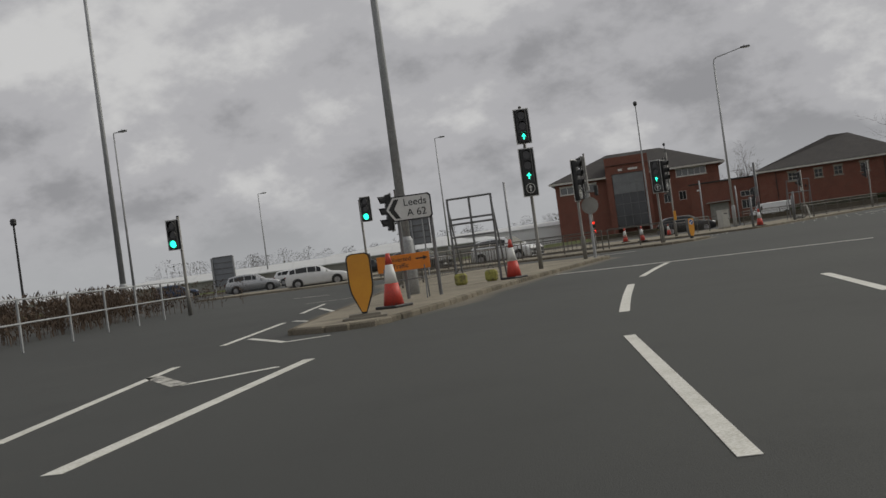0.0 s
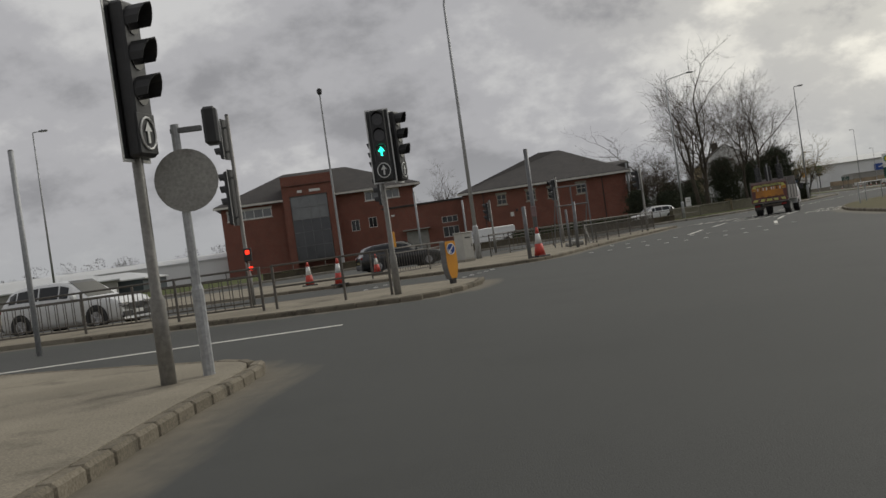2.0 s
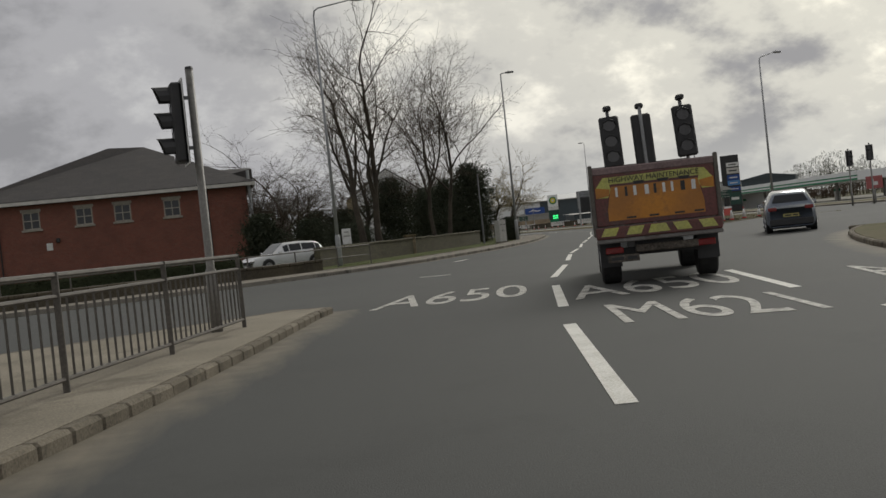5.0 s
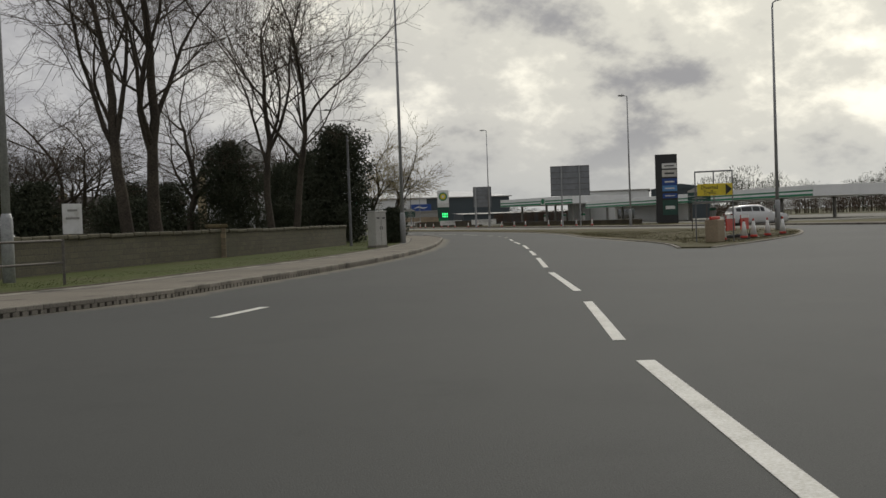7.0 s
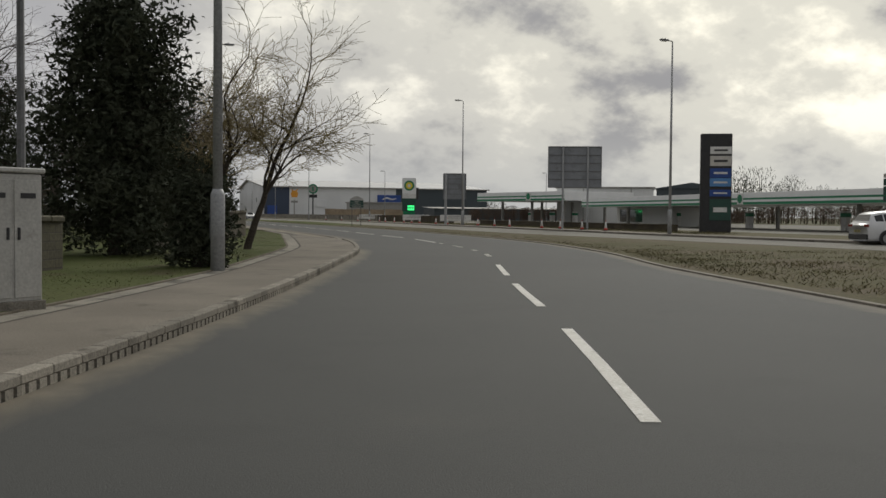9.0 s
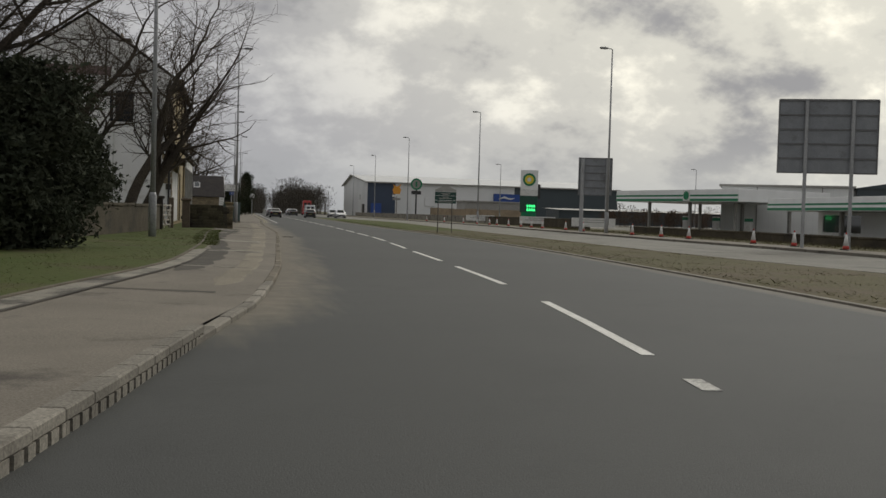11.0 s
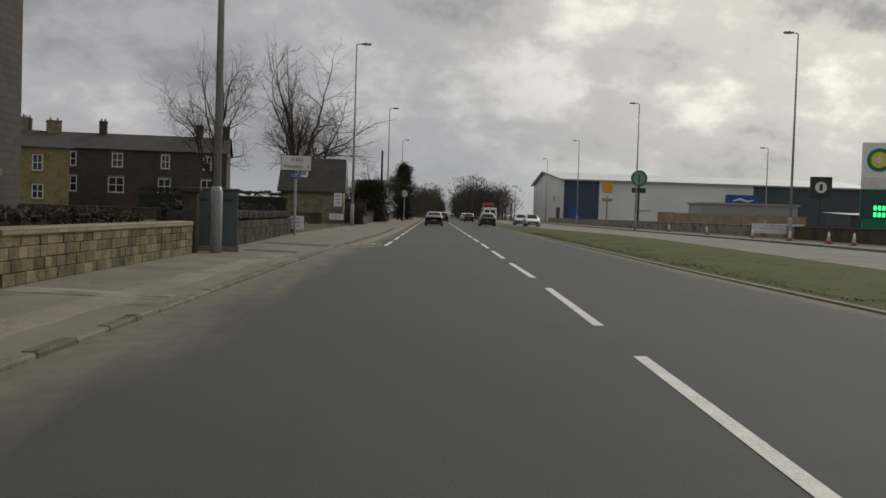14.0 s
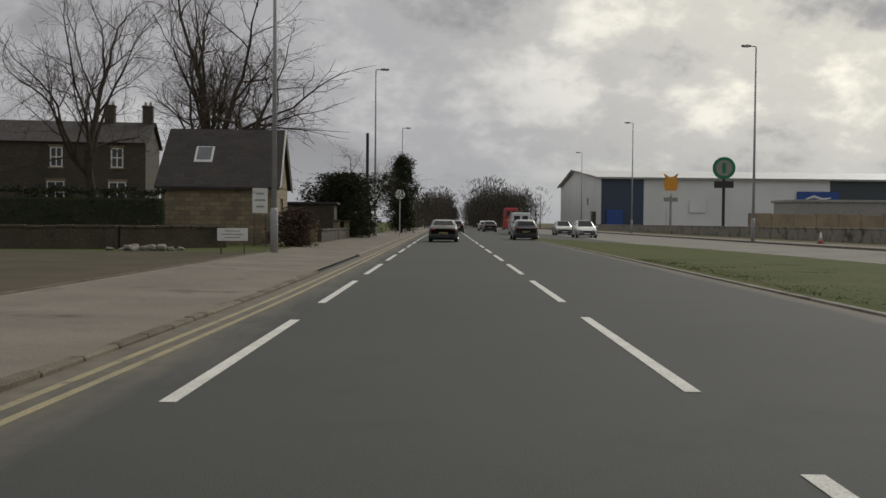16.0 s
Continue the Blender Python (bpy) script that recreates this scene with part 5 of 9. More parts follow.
def slim_bollard(x, y, d, label):
    t = thing("traffic_bollard", label, "bollard", facing(x, y, 0.117, *d))
    part("foot", S().box(0, 0, 0.12, 0.16, 0.12, 0.26, 0.02), M_BLACK, t)
    sil = [(-0.09, 0.12), (0.09, 0.12), (0.14, 0.22), (0.185, 0.42), (0.19, 0.62), (0.185, 1.03), (0.15, 1.07), (-0.15, 1.07), (-0.185, 1.03), (-0.19, 0.62), (-0.185, 0.42), (-0.14, 0.22)]
    up = Matrix.Rotation(radians(90), 4, "X")
    b = part("shell", S().prism(sil, -0.12, 0.058, up), M_PGREY, t, "grey plastic shell")
    part("front_face", S().prism([(x * 0.93, 0.015 + z * 0.975) for x, z in sil], 0.059, 0.070, up), M_AMBER, b, "amber reflective face")
    part("white_arrow", S().add([(0.075, -0.082, 0.955), (0.095, -0.082, 0.93), (-0.02, -0.082, 0.81), (-0.045, -0.082, 0.835)], [(0, 3, 2, 1)]).add([(-0.09, -0.082, 0.87), (-0.09, -0.082, 0.765), (0.015, -0.082, 0.765)], [(0, 1, 2)]), M_WHITE, b)
    part("blue_roundel", S().tube([(0.0, -0.071, 0.86), (0.0, -0.078, 0.86)], 0.13, 16), M_BLUE, b, "round blue sign face with white ring")
    part("roundel_ring", S().tube([(0.135 * math.cos(a), -0.078, 0.86 + 0.135 * math.sin(a)) for a in [i * math.pi / 9 for i in range(19)]], 0.012, 5), M_WHITE, b)


keep_left_bollard()
slim_bollard(-40.56, -100.7, (0.76, -0.65), "amber traffic bollard with a blue disc on its face")


def direction_sign():
    """The black-edged arrow-shaped sign on two posts."""
    t = thing("direction_sign", "white arrow-shaped direction sign with black border on two posts", "road sign", facing(-41.05, -132.35, 0.117, 0.30, -0.95))
    for x in (-0.60, 0.22):
        part("post", S().tube([(x, 0, -0.05), (x, 0, 2.5)], 0.045, 10), M_PGREY, t)
    out = [(-0.90, 0), (-0.70, -0.315), (0.23, -0.315), (0.29, -0.255), (0.29, 0.255), (0.23, 0.315), (-0.70, 0.315)]
    m = Matrix.Translation((0, 0, 2.26)) @ Matrix.Rotation(radians(90), 4, "X")
    plate = part("plate", S().prism(out, 0.06, 0.085, m), M_BLACK, t, "black sign plate")
    part("face", S().prism([((x + 0.3) * 0.94 - 0.3, y * 0.90) for x, y in out], 0.086, 0.089, m), M_WHITE, plate, "white sign face")
    part("chevron", S().prism([(-0.80, 0), (-0.64, -0.24), (-0.52, -0.24), (-0.66, 0), (-0.52, 0.24), (-0.64, 0.24)], 0.090, 0.094, m), M_BLACK, plate)
    lettering("Leeds", 0.255, M_BLACK, plate, Matrix.Translation((-0.12, -0.095, 2.39)) @ UP, 0.002)
    lettering("A 62", 0.255, M_BLACK, plate, Matrix.Translation((-0.10, -0.095, 2.13)) @ UP, 0.002)


direction_sign()


def diversion_board():
    t = thing("diversion_sign", "orange temporary diversion board on a low metal frame", "road sign", facing(-41.4, -133.0, 0.117, 0.35, -0.94))
    for x in (-0.5, 0.5):
        part("leg", S().tube([(x, -0.3, 0), (x, -0.02, 0.95)], 0.018, 6), M_PGREY, t)
        part("leg", S().tube([(x, 0.3, 0), (x, 0.02, 0.95)], 0.018, 6), M_PGREY, t)
    part("cross_bar", S().tube([(-0.5, -0.15, 0.5), (0.5, -0.15, 0.5)], 0.015, 6), M_PGREY, t)
    b = part("board", S().box(0, -0.06, 0.92, 1.30, 0.03, 0.40, 0.008), M_ORANGE, t, "orange board with black words and arrow")
    lettering("Diverted", 0.155, M_BLACK, b, Matrix.Translation((-0.08, -0.079, 1.0)) @ UP, 0.002)
    lettering("Traffic", 0.155, M_BLACK, b, Matrix.Translation((-0.08, -0.079, 0.84)) @ UP, 0.002)
    part("arrow", S().box(0.42, -0.079, 0.98, 0.22, 0.006, 0.035).add([(0.5, -0.081, 0.92), (0.60, -0.081, 0.98), (0.5, -0.081, 1.04)], [(0, 1, 2)]), M_BLACK, b)


diversion_board()


def sign_frame(x, y, d, w, tall, rows, label, posts=3):
    """An open steel tube frame that waits for its sign plate."""
    t = thing("steel_scaffold", label, "scaffold", facing(x, y, 0.117, *d))
    for i in range(posts):
        px = -w / 2 + w * i / (posts - 1)
        part("upright", S().tube([(px, 0, -0.05 if i in (0, posts - 1) else 0.6), (px, 0, tall)], 0.035, 8), M_PGREY, t)
    for z in rows:
        part("cross_bar", S().tube([(-w / 2, 0, z), (w / 2, 0, z)], 0.03, 8), M_PGREY, t)
    for s in (-1, 1):
        part("back_brace", S().tube([(s * w / 2, 0, tall * 0.9), (s * w / 2, 0.85, -0.02)], 0.028, 8), M_PGREY, t)
    return t


sign_frame(-41.75, -127.55, (0.15, -0.99), 1.34, 2.58, (2.56, 1.95, 1.80, 1.42, 1.12), "open grey steel sign frame with cross bars")
for x, y in ((-42.25, -127.75), (-41.45, -127.3)):
    sb = thing("sandbag", "slumped yellow-green sandbag weighting the frame", "sandbag", pose(x, y, 0.117), "sandbags at the frame")
    part("sack", S().box(0, 0, 0.17, 0.36, 0.26, 0.34, 0.07), M_SACK, sb)
    part("handle", S().tube([(-0.1, 0, 0.38), (0, 0, 0.5), (0.1, 0, 0.38)], 0.015, 5), M_BLACK, sb)
sign_frame(-37.03, -77.15, (0.39, -0.92), 1.64, 2.84, (2.82, 1.93), "open steel sign frame standing behind the guard rail", 3)
for x, y, s in ((-37.2, -77.3, 1.0), (-36.95, -77.75, 0.8), (-37.45, -77.9, 0.7)):
    sb = thing("sandbag", "slumped dirty grey sandbag beside the guard rail", "sandbag", pose(x, y, 0.117, 0, 0, 40 * s), "grey sandbags by the guard rail")
    part("sack", S().box(0, 0, 0.13 * s, 0.46 * s, 0.34 * s, 0.26 * s, 0.09), M_CGREY, sb)
bd = thing("plastic_board", "pale grey board leaning on the guard rail", "board", pose(-36.42, -77.35, 0.117, -14, 0, 78))
part("panel", S().box(0, 0, 0.45, 0.36, 0.04, 0.9, 0.01), M_CPALE, bd)
part("edge_strip", S().box(0, 0, 0.92, 0.37, 0.05, 0.05, 0.01), M_PGREY, bd)


def cabinet(x, y, d, w, dep, h, mat, label, doors=2):
    t = thing("utility_cabinet", label, "cabinet", facing(x, y, 0.117, *d))
    part("plinth", S().box(0, 0, 0.04, w + 0.06, dep + 0.06, 0.14, 0.01), M_KERB, t)
    b = part("body", S().box(0, 0, 0.1 + (h - 0.14) / 2, w, dep, h - 0.14, 0.015), mat, t)
    part("lid", S().box(0, 0, h, w + 0.06, dep + 0.06, 0.06, 0.015), mat, t)
    for i in range(doors):
        px = -w / 2 + w * (i + 0.5) / doors
        q = part("door", S().box(px, -dep / 2 - 0.008, 0.12 + (h - 0.2) / 2, w / doors - 0.04, 0.016, h - 0.26, 0.006), mat, t)
        part("handle", S().box(px + (w / doors * 0.32) * (1 if i == 0 else -1), -dep / 2 - 0.025, h * 0.55, 0.03, 0.02, 0.14, 0.004), M_BLACK, q)
        part("vent", S().box(px, -dep / 2 - 0.018, h * 0.82, w / doors * 0.5, 0.006, 0.06), M_BLACK, q)


cabinet(-42.14, -80.0, (0.74, -0.67), 0.62, 0.55, 1.32, M_CPALE, "pale grey steel traffic control cabinet on the island", 1)
cabinet(-12.0, -9.2, (0.55, -0.83), 0.75, 0.45, 1.6, M_CPALE, "pale grey steel cabinet on the grass verge")
cabinet(4.62, 96.2, (0.2, -0.98), 1.25, 0.5, 1.55, M_CGREEN, "grey-green steel telecom cabinet on the footway")
p = thing("slim_post", "slim dark wooden pole in the verge", "post", pose(-11.9, -4.2, 0.12))
part("pole", S().tube([(0, 0, -0.1), (0, 0, 5.4)], [0.075, 0.055], 8), M_PGREY, p)


def sign_back(x, y, d, w, z0, z1, label, posts, leg=0.09):
    """A large road sign from behind: aluminium planks, ribs and posts."""
    t = thing("road_sign", label, "road sign", facing(x, y, 0.1, *d), "backs of large road signs")
    k = 5
    for i in range(k):
        h = (z1 - z0) / k
        part("plank", S().box(0, 0.05, z0 + h * (i + 0.5), w, 0.02, h - 0.015, 0.004), M_ALU, t)
    for i in range(k + 1):
        part("rib", S().box(0, 0.02, z0 + (z1 - z0) * i / k * 0.98 + 0.03, w, 0.05, 0.07), M_PGREY, t)
    for px in posts:
        part("post", S().tube([(px, -0.06, -0.1), (px, -0.06, z1 - 0.05)], leg, 10), M_GALV, t)
    part("edge_trim", S().box(-w / 2, 0.03, (z0 + z1) / 2, 0.05, 0.08, z1 - z0).box(w / 2, 0.03, (z0 + z1) / 2, 0.05, 0.08, z1 - z0).box(0, 0.03, z1, w, 0.08, 0.05), M_PGREY, t)
    return t


sign_back(30.3, 55.2, (-0.42, -0.91), 4.5, 3.55, 7.05, "large grey back of a direction sign on two posts", (-1.0, 1.1))
sign_back(33.4, 90.5, (-0.35, -0.94), 2.7, 3.0, 6.05, "grey back of a sign on two thick posts", (-1.05, 1.0), 0.16)
sign_back(-52.5, -109.0, (0.15, -0.99), 1.2, 1.6, 3.2, "small grey back of a road sign", (-0.3, 0.3), 0.04)
sign_back(-80.9, -87.3, (0.3, -0.95), 1.7, 0.7, 3.1, "grey sign boards beside the far road", (-0.9, 0.9))

# ---- vehicles ----


def vehicle_body(L, W, H, hood, boot, kind):
    """Half widths and heights of a car shell, station by station from the tail to the nose: (y, belt, roof, half width, half roof)."""
    if kind == "suv":
        pr = [(0.0, .56, .58, .84, .78), (0.025, .62, .66, .93, .80), (0.085, .64, .90, .97, .70), (0.16, .64, .965, .985, .72), (0.35, .63, 1.0, 1, .75), (0.52, .62, .99, 1, .75), (0.60, .61, .93, 1, .73), (0.735, .60, .625, 1, .80), (0.92, .55, .565, .95, .80), (0.975, .50, .51, .90, .78), (1.0, .40, .41, .80, .72)]
    elif kind == "saloon":
        pr = [(0.0, .58, .60, .84, .80), (0.03, .66, .68, .92, .82), (0.13, .67, .70, .97, .78), (0.26, .66, .95, 1, .70), (0.42, .65, 1.0, 1, .74), (0.55, .64, .98, 1, .74), (0.70, .63, .66, 1, .80), (0.93, .56, .575, .94, .80), (1.0, .42, .43, .80, .72)]
    elif kind == "van":
        pr = [(0.0, .50, .96, .96, .90), (0.02, .50, 1.0, 1, .92), (0.3, .5, 1.0, 1, .92), (0.6, .5, 1.0, 1, .92), (0.74, .5, .97, 1, .90), (0.86, .5, .66, 1, .86), (0.90, .48, .52, .98, .86), (0.97, .42, .44, .94, .84), (1.0, .34, .35, .88, .8)]
    else:
        pr = [(0.0, .55, .57, .84, .78), (0.02, .62, .66, .93, .80), (0.075, .65, .90, .97, .68), (0.17, .645, .965, .985, .70), (0.36, .64, 1.0, 1, .73), (0.50, .63, .985, 1, .73), (0.58, .62, .92, 1, .72), (0.735, .61, .635, 1, .80), (0.92, .54, .555, .94, .80), (0.975, .49, .50, .90, .78), (1.0, .40, .41, .80, .72)]
    return [(-L / 2 + a * L, b * H, c * H, d * W / 2, e * W / 2) for a, b, c, d, e in pr]


def build_car(name, label, paint, kind, L, W, H, at, category="car", group=""):
    """A car with its tail at -y: shell, glass, wheels, lamps, plates, mirrors, bumpers."""
    t = thing(name, label, category, at, group)
    st = vehicle_body(L, W, H, 0, 0, kind)
    low = 0.19 if kind != "van" else 0.24
    vs, fs = [], []
    for y, belt, roof, w, r in st:
        sec = [(-w * 0.90, low), (-w, low + 0.16), (-w, belt * 0.82), (-w * 0.97, belt), (-r, max(roof - 0.05, belt + 0.005)), (-r * 0.82, roof), (r * 0.82, roof), (r, max(roof - 0.05, belt + 0.005)), (w * 0.97, belt), (w, belt * 0.82), (w, low + 0.16), (w * 0.90, low)]
        vs += [(x, y, z) for x, z in sec]
    k = 12
    for i in range(len(st) - 1):
        for j in range(k):
            a, b = i * k + j, i * k + (j + 1) % k
            fs.append((a, b, b + k, a + k))
    fs += [tuple(range(k)), tuple(range(len(vs) - k, len(vs)))[::-1]]
    part("body", S().add(vs, [f[::-1] for f in fs]), paint, t, smooth=kind != "van")
    # glass stands 6 mm proud of the shell
    for sgn in (-1, 1):
        side = S()
        for i in range(1, len(st) - 2):
            y0, b0, r0, w0, q0 = st[i]
            y1, b1, r1, w1, q1 = st[i + 1]
            if r0 - b0 < 0.12 or r1 - b1 < 0.12 or (kind == "van" and i < 4):
                continue
            m = 0.08 if i > 1 else 0.16
            pts = []
            for y, bb, rr, ww, qq, e in ((y0, b0, r0, w0, q0, 1), (y1, b1, r1, w1, q1, -1)):
                lo, hi = 0.14, 0.86
                for f in (lo, hi):
                    x = ww * 0.97 + (qq - ww * 0.97) * f
                    z = bb + (rr - 0.05 - bb) * f
                    pts.append((sgn * (x + 0.008), y + e * m * 0.35, z + 0.004))
            side.add([pts[0], pts[1], pts[3], pts[2]], [(0, 1, 2, 3) if sgn > 0 else (3, 2, 1, 0)])
        if side.v:
            part("side_glass", side, M_PANE, t, "dark glass")
    y0, b0, r0, w0, q0 = st[1 if kind != "saloon" else 2]
    y1, b1, r1, w1, q1 = st[2 if kind != "saloon" else 3]
    if kind == "van":
        part("rear_window", S().box(-W * 0.2, -L / 2 - 0.006, H * 0.74, W * 0.3, 0.012, H * 0.22, 0.01).box(W * 0.2, -L / 2 - 0.006, H * 0.74, W * 0.3, 0.012, H * 0.22, 0.01), M_PANE, t)
    else:
        lo, hi = 0.16, 0.90
        ya, za, xa = y0 + (y1 - y0) * lo, r0 + (r1 - r0) * lo, w0 + (q1 - w0) * lo
        yb, zb, xb = y0 + (y1 - y0) * hi, r0 + (r1 - r0) * hi, w0 + (q1 - w0) * hi
        part("rear_window", S().add([(-xa * .80, ya - 0.012, za + 0.012), (xa * .80, ya - 0.012, za + 0.012), (xb * .80, yb - 0.012, zb + 0.012), (-xb * .80, yb - 0.012, zb + 0.012)], [(0, 1, 2, 3)]), M_PANE, t)
    i = next(i for i in range(3, len(st)) if st[i][2] - st[i][1] < 0.12)
    y0, b0, r0, w0, q0 = st[i]
    y1, b1, r1, w1, q1 = st[i - 1]
    y2, b2, r2, w2, q2 = st[i - 2]
    ws = S()
    ws.add([(-q0 * .90, y0 - 0.03, r0 + 0.03), (q0 * .90, y0 - 0.03, r0 + 0.03), (q1 * .86, y1 + 0.01, r1 + 0.008), (-q1 * .86, y1 + 0.01, r1 + 0.008)], [(0, 1, 2, 3)])
    ws.add([(-q1 * .86, y1, r1 + 0.008), (q1 * .86, y1, r1 + 0.008), (q2 * .84, y2 + 0.22, r2 - 0.005), (-q2 * .84, y2 + 0.22, r2 - 0.005)], [(0, 1, 2, 3)])
    part("windscreen", ws, M_PANE, t)
    rad = 0.33 if kind in ("suv", "van") else 0.31
    for sx in (-1, 1):
        for wy in (-L * 0.31, L * 0.315):
            wh = part("wheel", S().tube([(sx * (W / 2 - 0.21), wy, rad), (sx * (W / 2 - 0.19), wy, rad), (sx * (W / 2 - 0.02), wy, rad), (sx * (W / 2 + 0.005), wy, rad)], [rad - 0.03, rad, rad, rad - 0.03], 20), M_TYRE, t, "black tyre")
            rim = S().tube([(sx * (W / 2 - 0.02), wy, rad), (sx * (W / 2 + 0.008), wy, rad)], [rad * 0.66, rad * 0.62], 16)
            for a in range(5):
                an = a * 2 * math.pi / 5
                rim.tube([(sx * (W / 2 + 0.012), wy, rad), (sx * (W / 2 + 0.012), wy + rad * 0.6 * math.cos(an), rad + rad * 0.6 * math.sin(an))], 0.03, 5)
            part("rim", rim, M_RIM, wh)
        for wy in (-L * 0.31, L * 0.315):
            part("wheel_arch", S().tube([(sx * (W / 2 - 0.05), wy, rad + 0.02), (sx * (W / 2 + 0.002), wy, rad + 0.02)], rad + 0.06, 20), M_BLACK, t)
        ty = st[0][0]
        part("tail_lamp", S().box(sx * W * 0.36, ty + 0.02, H * 0.56, W * 0.17, 0.10, H * 0.085, 0.02), M_TAIL, t, "dark red tail lamp")
        part("headlamp", S().box(sx * W * 0.33, L / 2 - 0.05, H * 0.41, W * 0.2, 0.16, H * 0.07, 0.02), M_CHROME, t, "clear headlamp")
        mi = part("door_mirror", S().box(sx * (W / 2 + 0.09), L * 0.17, H * 0.66, 0.2, 0.12, 0.14, 0.03), paint, t)
        part("mirror_glass", S().box(sx * (W / 2 + 0.09), L * 0.17 - 0.062, H * 0.66, 0.16, 0.006, 0.1), M_CHROME, mi)
    part("rear_bumper", S().box(0, -L / 2 + 0.03, H * 0.24, W * 0.86, 0.14, H * 0.16, 0.04), M_BLACK if kind in ("suv", "hatch") else paint, t)
    part("front_bumper", S().box(0, L / 2 - 0.05, H * 0.22, W * 0.80, 0.14, H * 0.13, 0.04), M_BLACK, t)
    part("grille", S().box(0, L / 2 - 0.005, H * 0.37, W * 0.42, 0.03, H * 0.10, 0.01), M_BLACK, t)
    pl = part("rear_plate", S().box(0, -L / 2 - 0.045 if kind != "van" else -L / 2 - 0.05, H * 0.40 if kind != "van" else H * 0.3, 0.52, 0.012, 0.11), M_PLATE, t, "yellow plate")
    part("plate_bar", S().box(-0.1, -L / 2 - 0.053 if kind != "van" else -L / 2 - 0.058, H * 0.40 if kind != "van" else H * 0.3, 0.2, 0.004, 0.05).box(0.14, -L / 2 - 0.053 if kind != "van" else -L / 2 - 0.058, H * 0.40 if kind != "van" else H * 0.3, 0.16, 0.004, 0.05), M_BLACK, pl)
    part("front_plate", S().box(0, L / 2 + 0.03, H * 0.25, 0.52, 0.012, 0.11), M_PLATEW, t, "white plate")
    part("underside", S().box(0, 0, 0.2, W * 0.8, L * 0.9, 0.12), M_BLACK, t)
    return t


def heading(x, y, dx, dy, z=0.0):
    """A pose whose nose, its +y end, points along (dx, dy)."""
    return pose(x, y, z, 0, 0, math.degrees(math.atan2(-dx, dy)))


def maintenance_truck():
    at = heading(-25.21, -63.44, 0.36, 0.93)
    t = thing("maintenance_truck", "grimy flatbed truck with a maroon and lime chevron tailboard", "truck", at)
    part("chassis", S().box(0, 2.6, 0.62, 0.8, 5.2, 0.18).box(0, 0.3, 0.55, 1.7, 0.16, 0.14), M_BLACK, t)
    bed = part("bed", S().box(0, 1.75, 0.86, 2.02, 3.6, 0.12, 0.02), M_TRUCK, t, "grey steel bed")
    for sx in (-1, 1):
        part("side_board", S().box(sx * 1.0, 1.75, 1.28, 0.05, 3.5, 0.74, 0.01), M_TRUCK, bed)
        for y in (0.05, 1.1, 2.2, 3.4):
            part("stake", S().box(sx * 1.03, y, 1.36, 0.06, 0.07, 0.94, 0.01), M_PGREY, bed)
        part("corner_post", S().box(sx * 1.04, -0.06, 1.46, 0.07, 0.1, 1.22, 0.015), M_RAIL, bed)
        part("mudguard", S().box(sx * 0.82, 0.75, 0.86, 0.42, 1.1, 0.05, 0.015), M_BLACK, t)
        part("mudflap", S().box(sx * 0.82, 0.24, 0.52, 0.36, 0.02, 0.42), M_BLACK, t)
        for wy in (0.8, 4.1):
            w = part("wheel", S().tube([(sx * 0.66, wy, 0.38), (sx * 0.69, wy, 0.38), (sx * 0.97, wy, 0.38), (sx * 1.0, wy, 0.38)], [0.34, 0.38, 0.38, 0.34], 22), M_TYRE, t, "worn black tyre")
            part("rim", S().tube([(sx * 0.97, wy, 0.38), (sx * 1.005, wy, 0.38)], [0.23, 0.20], 16), M_RIM, w)
        part("tail_lamp", S().box(sx * 0.76, -0.12, 0.60, 0.30, 0.08, 0.11, 0.015), M_TAIL, t, "red tail lamp cluster")
    part("underrun_bar", S().box(0.12, -0.12, 0.60, 1.05, 0.08, 0.13, 0.02), M_GRIMY, t, "mud-splashed steel underrun bar")
    pl = part("number_plate", S().box(-0.62, -0.17, 0.46, 0.52, 0.015, 0.12), M_GRIMY, t, "grimy grey-brown plate")
    part("plate_bar", S().box(-0.72, -0.18, 0.46, 0.2, 0.004, 0.055).box(-0.48, -0.18, 0.46, 0.16, 0.004, 0.055), M_BLACK, pl)
    tail = part("tailboard", S().box(0, -0.05, 1.46, 2.02, 0.06, 0.88, 0.012), M_FMAROON, t, "maroon reflective tailboard")
    y = -0.083

    def patch(pts, mat, name, lab="", d=0.0):
        part(name, S().add([(a, y - d, b) for a, b in pts] + [(a, y - d + 0.004, b) for a, b in pts], [tuple(range(len(pts))), tuple(range(len(pts), 2 * len(pts)))[::-1]]), mat, tail, lab)

    patch([(-0.98, 1.50), (-0.78, 1.50), (-0.72, 1.62), (-0.74, 1.72), (0.74, 1.72), (0.72, 1.62), (0.78, 1.50), (0.98, 1.50), (0.98, 1.66), (0.84, 1.84), (0.52, 1.86), (-0.52, 1.84), (-0.84, 1.84), (-0.98, 1.66)], M_FLIME, "lime_chevron", "lime reflective chevron band", 0.002)
    patch([(-0.98, 1.50), (-0.76, 1.53), (-0.74, 1.64), (-0.98, 1.68)], M_FAMBER, "amber_corner", "", 0.006)
    patch([(0.98, 1.50), (0.76, 1.53), (0.74, 1.64), (0.98, 1.68)], M_FAMBER, "amber_corner", "", 0.006)
    lettering("HIGHWAY MAINTENANCE", 0.125, M_BLACK, tail, Matrix.Translation((0, y - 0.012, 1.785)) @ UP, 0.002, 1.0)
